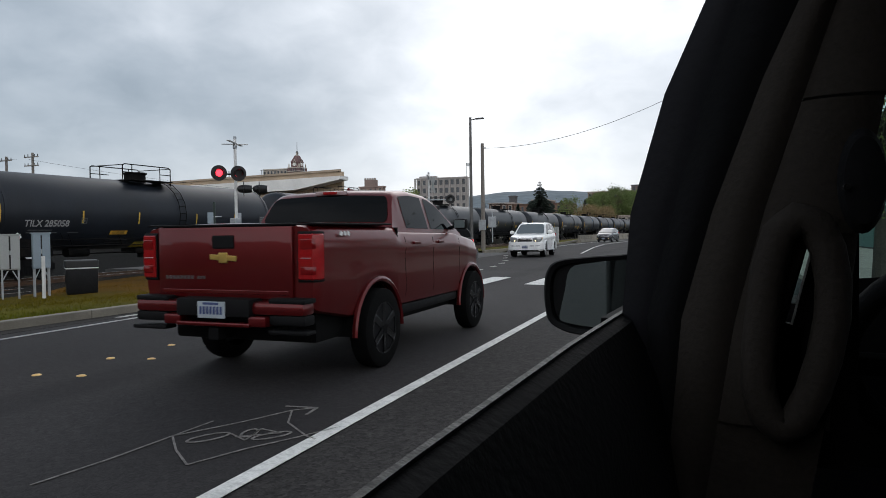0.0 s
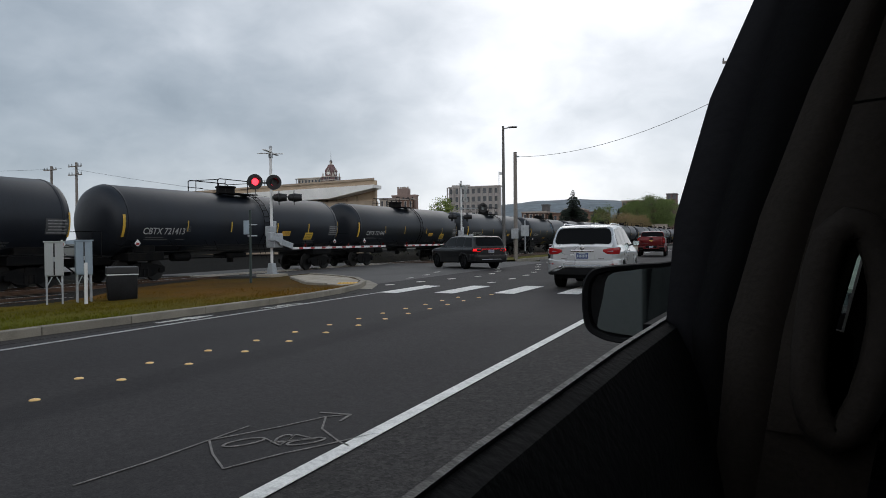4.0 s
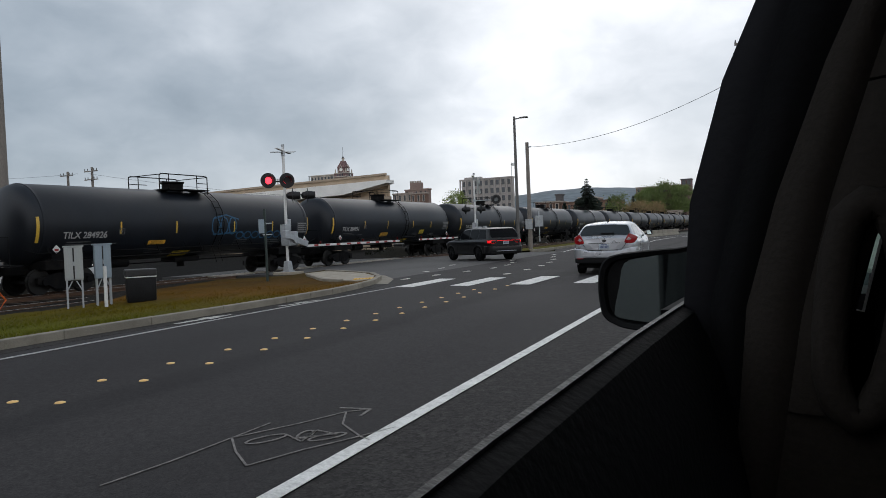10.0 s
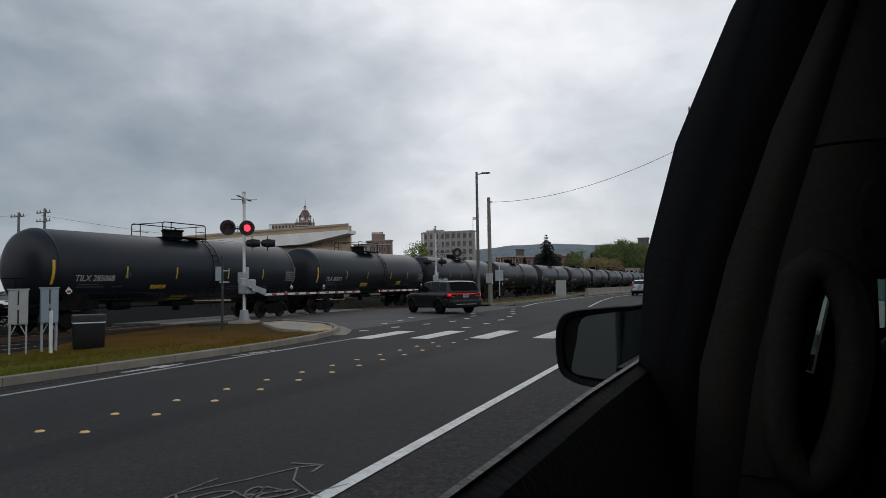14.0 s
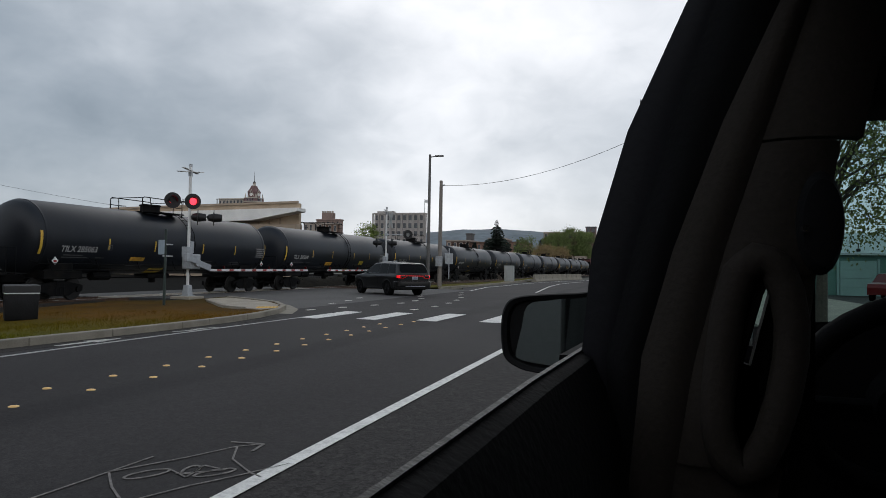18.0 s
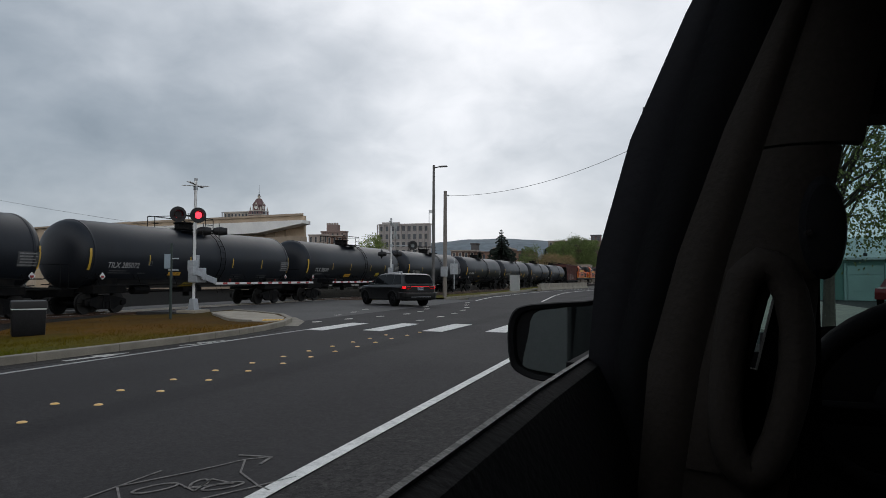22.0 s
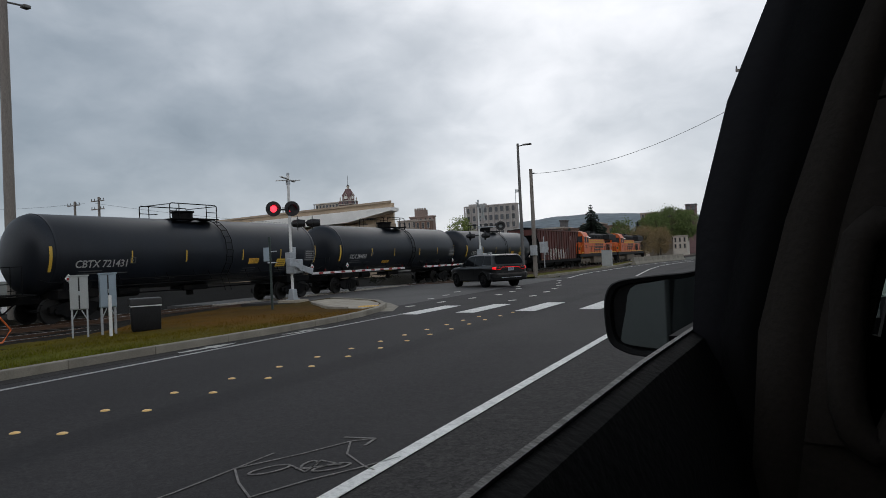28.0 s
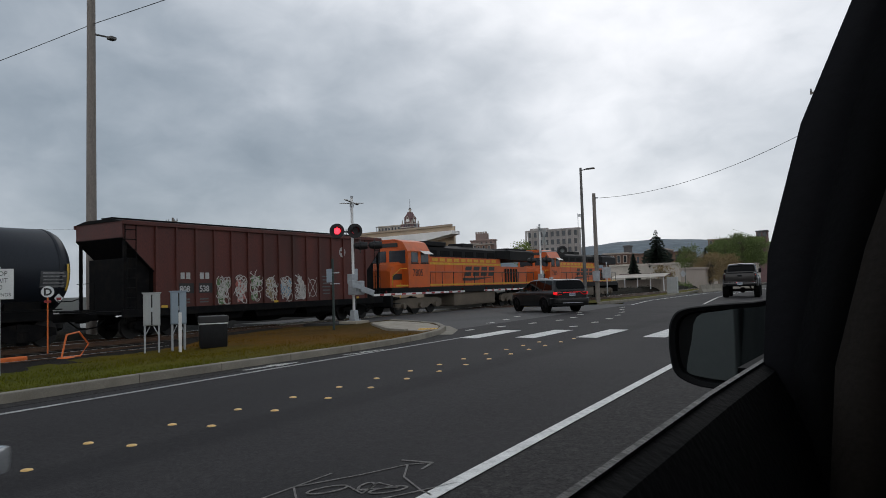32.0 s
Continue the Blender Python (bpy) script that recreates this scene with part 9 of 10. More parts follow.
def block(name, label, x0, x1, y, depth, z1, wall, rows=0, cols=0, zlow=3.0, cornice=None, roofm=None, category="building", win=0.55, z0=-0.6):
    """Flat-roofed house: wall body, cornice, roof slab, windows set in surrounds."""
    h = thing(name, label, category, "", "", Matrix.Translation(((x0 + x1) / 2, y, z0)))
    w, hh = x1 - x0, z1 - z0
    bm = B()
    box(bm, (0, depth / 2, hh / 2), (w, depth, hh))
    part("wall", bm, wall, h)
    bm = B()
    box(bm, (0, depth / 2, hh + 0.12), (w + 0.5, depth + 0.5, 0.5), None, 0.08)
    box(bm, (0, depth / 2, hh + 0.30), (w - 0.6, depth - 0.6, 0.2))
    part("cornice", bm, cornice or wall, h)
    if rows:
        pw, ph = w / cols, (z1 - zlow) / rows
        a, b = pw * win, ph * 0.62
        gm = B(); box(gm, (0, 0, 0), (a, 0.12, b)); box(gm, (0, -0.03, 0), (a * 0.06, 0.16, b))
        fm = B()
        for sx in (-1, 1):
            box(fm, (sx * (a / 2 + 0.09), 0, 0), (0.18, 0.30, b + 0.36))
        box(fm, (0, 0, b / 2 + 0.09), (a, 0.30, 0.18)); box(fm, (0, -0.03, -b / 2 - 0.1), (a + 0.1, 0.4, 0.2))
        g0 = f0 = None
        for r in range(rows):
            for c in range(cols):
                at = Vector((-w / 2 + pw * (c + 0.5), -0.02, zlow - z0 + ph * (r + 0.5)))
                if g0 is None:
                    f0 = part("window", fm, cornice or wall, h); g0 = part("pane", gm, WINDK, f0)
                    f = f0
                else:
                    f = new("window", f0.data); f.parent = h
                    p = new("pane", g0.data); p.parent = f
                f.location = at
    return h


def build_town():
    # tan hall with a white lean-to roof
    h = thing("tan_hall", "tan rendered hall with a long parapet and white lean-to roof", "building")
    bm = B()
    loft(bm, [[(x, 85, -0.6), (x * 1.25, 104, -0.6), (x * 1.25, 104, z), (x, 85, z)] for x, z in ((-47.8, 10.05), (-73, 9.55), (-96, 9.0))])
    part("wall", bm, BRICKT, h, "tan wall")
    bm = B()
    loft(bm, [[(x, 84.6, z), (x * 1.25, 104.3, z), (x * 1.25, 104.3, z + 0.28), (x, 84.6, z + 0.28)] for x, z in ((-47.5, 10.06), (-73, 9.56), (-96.2, 9.01))])
    part("parapet_cap", bm, BRICKT_SHADE, h)
    bm = B()
    loft(bm, [[(x, 82.6, a), (x, 84.9, a), (x, 84.9, b), (x, 82.6, b)] for x, a, b in ((-46.55, 8.75, 9.22), (-53.8, 7.5, 9.08), (-63.5, 7.3, 8.92), (-78, 7.3, 8.68), (-92, 7.3, 8.4))])
    part("lean_to_roof", bm, ROOFW, h, "white metal lean-to roof edge")
    bm = B()
    box(bm, (-68, 84.0, 3.2), (42, 1.6, 7.6))
    part("lean_to_wall", bm, BRICKT_SHADE, h)
    bm = B()
    box(bm, (-47.70, 85.05, 4.7), (0.5, 0.5, 10.6))
    part("end_pier", bm, BRICKT, h)
    for x in (-55, -62.5, -68.5):
        bm = B()
        cyl(bm, (x, 87, 9.6), (x, 87, 11.0), 0.09, 8); box(bm, (x, 87, 11.0), (0.3, 0.3, 0.12), None, 0.03)
        part("roof_vent", bm, GALV, h)
    for k in range(7):
        bm = B()
        box(bm, (-50.5 - 1.7 * k, 84.86, 5.2), (0.14, 0.12, 5.4))
        part("pilaster", bm, BRICKT_SHADE, h)

    # brick clock tower
    t = thing("clock_tower", "red brick clock tower with pale stone trim and a spire", "tower", "", "", Matrix.Translation((-168.0, 260, -0.6)))
    bm = B(); box(bm, (0, 0, 15.2), (6.0, 6.0, 30.4)); part("shaft", bm, BRICKR, t)
    bm = B()
    for z, w in ((28.0, 6.2), (29.0, 6.9), (30.6, 6.3)):
        box(bm, (0, 0, z), (w, w, 0.38), None, 0.08)
    part("stone_band", bm, STONE, t)
    bm = B(); box(bm, (0, 0, 31.0), (3.9, 3.9, 4.6)); part("clock_stage", bm, BRICKR, t)
    bm = B(); loft(bm, [[(-w, -w, z), (w, -w, z), (w, w, z), (-w, w, z)] for z, w in ((33.1, 2.15), (34.0, 1.75), (35.0, 1.25), (36.0, 0.9), (36.1, 0.85))]); part("mansard_roof", bm, BRICKR, t)
    for q in range(4):
        m = Matrix.Rotation(radians(90 * q), 4, "Z")
        bm = B(); poly(bm, [(-1.35, -2.15, 31.0), (1.35, -2.15, 31.0), (0, -2.15, 34.2)], (0, 0.5, 0)); bm.transform(m)
        gb = part("gable", bm, BRICKR, t)
        bm = B()
        for s_ in (-1, 1):
            tube(bm, [(s_ * 1.5, -2.2, 30.9), (0, -2.2, 34.3)], 0.13, 5)
        bm.transform(m); part("gable_trim", bm, STONE, gb)
        bm = B(); cyl(bm, (0, -2.3, 32.1), (0, -2.15, 32.1), 0.72, 20); bm.transform(m); part("clock_face", bm, CLOCKW, gb, "pale clock face")
        for x in (-1.2, 0, 1.2):
            bm = B(); box(bm, (x, -3.02, 29.75), (0.6, 0.1, 1.1)); bm.transform(m); part("belfry_opening", bm, WINDK, t)
        bm = B(); lathe(bm, [(30.4, 0.30), (31.8, 0.28), (32.6, 0.04)], "Z", 8, (2.6, -2.6, 0)); bm.transform(m); part("pinnacle", bm, STONE, t)
    bm = B(); lathe(bm, [(36.0, 1.0), (36.2, 1.0), (36.3, 0.6), (37.1, 0.55), (37.2, 0.8), (37.35, 0.75)], "Z", 8); part("lantern", bm, STONE, t)
    bm = B(); lathe(bm, [(37.3, 0.7), (37.9, 0.4), (38.3, 0.12), (42.2, 0.05)], "Z", 8); part("spire", bm, SLATE, t)
    block("civic_building", "low beige flat-roofed building beside the tower", -184.5, -172.0, 258, 14, 29.6, BEIGEB, 3, 7, 20, STONE)
    block("civic_wing", "low beige wing below the tower", -173.6, -160, 263, 12, 25.5, BEIGEB, 2, 6, 22, STONE)
    b = block("beige_block", "beige apartment block with a raised stair head", -126.8, -118.6, 230, 3, 17.0, BEIGEB, 4, 4, 4, BEIGEB, win=0.35)
    b = block("apartment_tower", "pinkish brick apartment block with a crenellated stair tower", -121.8, -112.1, 230.6, 2.6, 18.2, BRICKP, 5, 5, 3, BRICKP, win=0.35)
    bm = B(); box(bm, (-0.5, 1.3, 20.0), (4.4, 2.4, 3.2)); part("stair_head", bm, BRICKP, b)
    for x in (-2.5, -1.5, -0.5, 0.5, 1.5):
        bm = B(); box(bm, (x, 0.55, 21.9), (0.6, 0.5, 0.7)); part("merlon", bm, BEIGEB, b)
    block("brown_block", "brown brick flank of an apartment block", -118.4, -111.9, 228.6, 1.9, 16.6, BROWNB, 4, 3, 3, BEIGEB, win=0.35)
    g = block("office_block", "large grey office block with a grid of dark windows", -106.5, -85.6, 250, 3, 22.0, GREYB, 6, 9, 3.2, GREYB, win=0.55)
    bm = B(); box(bm, (-6, 1.6, 23.2), (7, 2, 1.0)); part("roof_plant", bm, GREYB, g)
    bm = B(); cyl(bm, (9.5, 3, 22), (9.5, 3, 28.5), 0.12, 6); part("mast", bm, GALV, g)
    bm = B(); box(bm, (10.6, 3, 27.7), (2.0, 0.05, 1.2)); part("flag", bm, SIGNW, g, "small pale flag")
    for sx in range(10):
        bm = B()
        box(bm, (-11.0 + sx * 22 / 9, -0.2, 11.5), (0.5, 0.5, 22.6))
        part("pilaster", bm, GREYB, g)
    # brick rows
    x, rng = -67.0, random.Random(5)
    for w, z in ((8.5, 10.2), (6.0, 9.6), (5.5, 10.9), (7.0, 9.7)):
        block("brick_shop", "brown brick shop house in a row", x, x + w - 0.15, 219, 12, z, BROWNB, 2, max(2, int(w / 2)), 3.2, BEIGEB if z > 10 else BROWNB, win=0.4)
        x += w
    block("roof_hut", "small dark hut on a brick roof", -60.9, -58.9, 222, 3, 12.6, SLATE, z0=10.4, category="roof hut")
    block("hill_building", "brown flat-roofed building on the hill", -47.0, -28.2, 300, 14, 17.3, BROWNB, 1, 9, 14.6, BEIGEB, win=0.5)
    block("hill_tower", "brick corner tower with a flat overhanging roof", -28.3, -24.2, 296, 4.4, 19.4, BRICKR, 1, 2, 17.0, SLATE, category="tower")
    block("pale_warehouse", "long pale beige warehouse behind the lot", -52.0, -29.6, 176, 14, 5.3, STONE, z0=-0.6)
    block("grey_shed", "low grey shed with a pale wall", -30.9, -25.6, 158, 3.5, 3.6, BEIGEB)
    block("orange_shop", "low shop with an orange awning", -28.8, -25.2, 166, 6, 2.3, STONE, 1, 2, 0.3, BRICKR)
    block("cream_house", "cream house with dark windows", -27.2, -22.8, 238, 8, 5.6, STONE, 2, 3, 1.4, BEIGEB, win=0.3)
    block("far_terrace", "pale terrace low on the slope", -40.0, -28.4, 250, 10, 9.4, BEIGEB, 1, 5, 6.0, ROOFW)
    # station canopy with a pale roof and red trim
    c = thing("lot_canopy", "low canopy with a pale roof and red fascia", "canopy")
    bm = B(); loft(bm, [[(-31.2, 105 + a, z), (-22.7, 104 + a, z + 0.1), (-22.7, 104 + a, z + 0.22), (-31.2, 105 + a, z + 0.12)] for a, z in ((0, 1.8), (4, 2.3))]); part("canopy_roof", bm, STONE, c)
    bm = B(); box(bm, (-26.8, 109.2, 2.35), (8.0, 0.2, 0.35)); part("fascia", bm, BRICKR, c, "faded red fascia")
    for k in range(5):
        bm = B(); cyl(bm, (-30.8 + 1.95 * k, 105, -0.6), (-30.8 + 1.95 * k, 105, 1.85), 0.07, 8); part("post", bm, WHITEP, c)
    bm = B(); box(bm, (-27, 108.8, 0.5), (8.2, 0.2, 2.2)); part("back_wall", bm, BEIGEB, c)

    # far wooded ridge
    ridge = [(-1500, 40), (-1050, 55), (-700, 70), (-499, 82), (-425, 87.5), (-335, 90), (-239, 83), (-181, 80), (-114, 70), (20, 62), (240, 56), (600, 60), (1100, 40), (1600, 20)]
    bm = B()
    cols = []
    for k in range(150):
        x = lerp(-1500, 1600, k / 149)
        z = interp(ridge, x) + 2.2 * noise.noise(Vector((x * 0.02, 0, 0))) + 1.0 * noise.noise(Vector((x * 0.09, 3, 0)))
        cols.append([bm.verts.new((x, y, -1 + z * f + (3 * noise.noise(Vector((x * 0.015, y * 0.01, 1))) if 0 < f < 1 else 0))) for y, f in ((1050, 0), (1150, 0.25), (1280, 0.55), (1400, 0.82), (1500, 1.0), (1750, 0.6), (2200, 0))])
    for a, b2 in zip(cols, cols[1:]):
        for k in range(6):
            bm.faces.new((a[k], b2[k], b2[k + 1], a[k + 1]))
    tagged(mesh_ob("backdrop_hill", bm, HILL, True), "long wooded ridge, distance haze painted into its blue-grey colour", "hill", "", "structure")

    # trees
    fir("tall dark fir tree behind the tracks", (-40.9, 180, -0.6), 15.2, 14.0, 3)
    fir("smaller dark fir tree", (-35.2, 180, -0.6), 9.9, 5.4, 4)
    fir("dark fir tree by the lot", (-30.0, 115, -0.6), 6.6, 3.4, 7)
    fir("slim fir behind the warehouse", (-26.8, 166, -0.6), 9.2, 2.9, 9)
    tree("yellow_green_tree", "yellow-green spring tree by the office block", (-74.2, 170, -0.6), 13.2, 3.4, 7.0, LEAF_S, 70, 26, 0.42, 11)
    tree("yellow_green_tree", "yellow-green spring tree behind the warehouse", (-29.6, 164, -0.6), 9.7, 3.3, 3.6, LEAF_S, 110, 34, 0.26, 12)
    for i, (x, y, z, r) in enumerate(((-32.4, 240, 14.2, 4.8), (-27.4, 242, 15.8, 5.0), (-23.2, 243, 14.6, 4.2), (-36.3, 246, 13.2, 3.4))):
        tree("broadleaf_tree", "green broadleaf tree on the slope", (x, y, -0.6), z + 0.6, r, 6.0, LEAF_D if i < 3 else LEAF_S, 170, 44, 0.34, 20 + i, 0.3)
    for i, (x, y, z, r) in enumerate(((-25.4, 162, 7.1, 3.4), (-22.9, 174, 6.9, 3.0))):
        tree("budding_tree", "twiggy tan tree just coming into bud", (x, y, -0.6), z + 0.6, r, 1.4, LEAF_B, 230, 50, 0.17, 30 + i, 0.16)
    tree("budding_tree", "small bare tan tree by the lot", (-24.6, 113, -0.6), 4.4, 1.7, 1.8, LEAF_B, 50, 18, 0.2, 37, 0.08)
    tree("budding_tree", "bare reddish tree beside an apartment block", (-108.5, 215, -0.6), 12.5, 3.0, 5.5, LEAF_B, 60, 14, 0.36, 38, 0.2)
    # hedge and low bushes along the far fence
    hd = thing("hedge", "rough brown-green hedge behind the fence", "hedge", "", "stuff")
    bm = B(); rng = random.Random(8)
    for k in range(170):
        u = rng.random()
        leaf_quads(bm, rng, (lerp(-31.5, -23.6, u), lerp(111, 131, u) + rng.uniform(-0.5, 0.5), rng.uniform(-0.1, 0.75)), 0.45, 22, 0.16)
    part("foliage", bm, LEAF_D, hd)
    # low bank added beyond the main track to darken under the train, open where the street crosses
    for ya, yb in ((-60, 24.5), (45, 140)):
        bm = B()
        rows = []
        for k in range(61):
            y = lerp(ya, yb, k / 60)
            top = 0.42 + 0.22 * noise.noise(Vector((y * 0.35, 2.0, 0))) + 0.08 * noise.noise(Vector((y * 1.7, 5.0, 0)))
            top *= interp([(14, 1.0), (17.5, 0.0), (44, 0.0), (48, 1.0)], y)
            fade = min(1.0, k / 3, (60 - k) / 3)
            rows.append([bm.verts.new((track_x(y, dx) + 0.15 * noise.noise(Vector((y, dx, 0))), y, lerp(-0.5, z, fade))) for dx, z in ((-2.7, -0.46), (-3.4, top * 0.55 - 0.1), (-4.1, top), (-4.9, top * 0.95), (-5.9, -0.46))])
        for a, b2 in zip(rows, rows[1:]):
            for k in range(4):
                bm.faces.new((a[k], a[k + 1], b2[k + 1], b2[k]))
        tagged(mesh_ob("bank", bm, BANKM, True), "low dark bank added along the tracks, standing in for darkness under the train", "bank", "", "structure")
    # brambles added on it for the same darkness
    br = thing("bramble_bank", "dark brambles added beyond the track, standing in for darkness under the train", "bushes", "", "stuff")
    bm = B(); rng = random.Random(18)
    for k in range(330):
        y = rng.uniform(-10, 120)
        if 15 < y < 46:
            continue
        leaf_quads(bm, rng, (track_x(y, -4.6) + rng.uniform(-0.7, 0.7), y, rng.uniform(0.05, 0.4)), 0.28, 46, 0.10)
    part("foliage", bm, LEAF_K, br)
    # chain-link fence
    fn = thing("chain_link_fence", "rusty chain-link fence along the tracks", "fence")
    for k in range(9):
        x, y = lerp(-31.2, -24.2, k / 8), lerp(109, 113, k / 8)
        bm = B(); cyl(bm, (x, y, -0.4), (x, y, 1.05), 0.018, 6); part("post", bm, GALV, fn)
    for z in (0.0, 0.35, 0.7, 1.02):
        bm = B(); cyl(bm, (-31.2, 109, z), (-24.2, 113, z), 0.007, 5); part("rail", bm, GALV, fn)
    bm = B(); box(bm, (-29.2, 110.1, 0.55), (0.55, 0.03, 0.42), None, 0.01); tagged(mesh_ob("fence_notice", bm, STONE), "small weathered pale notice on the fence", "sign")
    # diamond warning sign seen from behind
    ds = thing("warning_sign", "diamond road sign on a dark post", "sign")
    bm = B(); cyl(bm, (-25.7, 136, -0.6), (-25.7, 136, 3.7), 0.05, 8); part("post", bm, GREENP, ds)
    bm = B(); box(bm, (-26.1, 135.9, 2.5), (0.95, 0.02, 0.95), Matrix.Rotation(radians(45), 3, "Y"), 0.008); part("plate", bm, GALV, ds)
    # jersey barriers round the bend
    for k in range(11):
        a = Vector((-12.95 + 0.006 * k + 0.022 * k * k, 73.6 + 2.42 * k, 0))
        bm = B()
        q = Vector((0.011 + 0.018 * k, 1.0, 0)).normalized().to_track_quat("X", "Z").to_matrix()
        loft(bm, [[a + q @ Vector((u, v, z)) for v, z in ((-0.30, 0), (-0.30, 0.08), (-0.14, 0.33), (-0.09, 0.81), (0.09, 0.81), (0.14, 0.33), (0.30, 0.08), (0.30, 0))] for u in (0.0, 2.35)])
        if k > 0:
            tagged(mesh_ob("concrete_barrier", bm, KERB), "stained concrete barrier segment at the road bend", "barrier", "concrete barriers", "")
        else:
            bm.free()
    cb = thing("utility_cabinet", "tall grey utility cabinet by the far bend", "cabinet", "", "", Matrix.Translation((-14.9, 72.0, 0)))
    bm = B(); box(bm, (0, 0, 0.86), (1.0, 0.6, 1.7), None, 0.02); part("body", bm, GREYCAB, cb)
    for sx in (-1, 1):
        bm = B(); box(bm, (sx * 0.24, -0.31, 0.9), (0.45, 0.02, 1.5), None, 0.006); part("door", bm, GREYCAB, cb)
    bm = B(); box(bm, (0, 0, 1.73), (1.06, 0.66, 0.05), None, 0.015); part("cap", bm, GREYCAB, cb)
    bm = B(); box(bm, (0, 0, 0.0), (1.2, 0.8, 0.12)); part("plinth", bm, KERB, cb)

    # utility poles beyond the tracks
    for x, y, z, arms in ((-60.6, 45, 8.9, 1), (-57.7, 45.4, 9.15, 2)):
        p = thing("utility_pole", "weathered wooden utility pole with crossarms", "pole", "poles beyond the tracks", "", Matrix.Translation((x, y, -0.6)))
        bm = B(); cyl(bm, (0, 0, 0), (0, 0, z + 0.6), 0.16, 10, 0.11); part("shaft", bm, WOOD, p)
        for a in range(arms):
            bm = B(); box(bm, (0, -0.14, z + 0.2 - 0.8 * a), (1.8, 0.08, 0.09)); arm = part("crossarm", bm, WOOD, p)
            for k in (-0.82, -0.42, 0.42, 0.82):
                bm = B(); cyl(bm, (k, -0.14, z + 0.26 - 0.8 * a), (k, -0.14, z + 0.46 - 0.8 * a), 0.045, 7, 0.03); part("insulator", bm, STENCG, arm)


def wire(label, a, b, sag, r=0.008, n=24):
    a, b = Vector(a), Vector(b)
    bm = B()
    tube(bm, [a.lerp(b, k / n) - Vector((0, 0, 4 * sag * (k / n) * (1 - k / n))) for k in range(n + 1)], r, 5)
    tagged(mesh_ob("overhead_wire", bm, SIGBLK), label, "wire", "overhead wires")


def build_wires():
    wire("sagging black wire over the road", (-15.35, 48.6, 7.6), (0.2, 40, 9.6), 0.95, 0.014)
    wire("thin wire between poles beyond the tracks", (-88, 45, 10.2), (-59.2, 45, 8.6), 0.35, 0.011)
    wire("thin wire falling from the pole beyond the tracks", (-57.7, 45, 8.5), (-36, 46, 5.2), 0.15, 0.011)
    wire("high wire across the road", (-95, 17.6, 13.6), (-27.6, 17.6, 13.3), 0.5, 0.016)
    wire("high wire across the road", (-27.6, 17.6, 13.3), (26, 17.6, 13.6), 0.3, 0.016)
    p = thing("utility_pole", "wooden utility pole with a crossarm beside the road", "pole", "", "", Matrix.Translation((0.4, 40, 0)))
    bm = B(); cyl(bm, (0, 0, -0.2), (0, 0, 12.9), 0.17, 12, 0.12); part("shaft", bm, WOOD, p)
    for z, w in ((8.42, 4.1), (10.9, 2.6)):
        bm = B(); box(bm, (0, -0.16, z), (w, 0.1, 0.12)); arm = part("crossarm", bm, WOOD, p)
        for k in (-0.48, -0.25, 0.25, 0.48):
            bm = B(); cyl(bm, (k * w, -0.16, z + 0.06), (k * w, -0.16, z + 0.24), 0.05, 8, 0.03); part("insulator", bm, STENCG, arm)


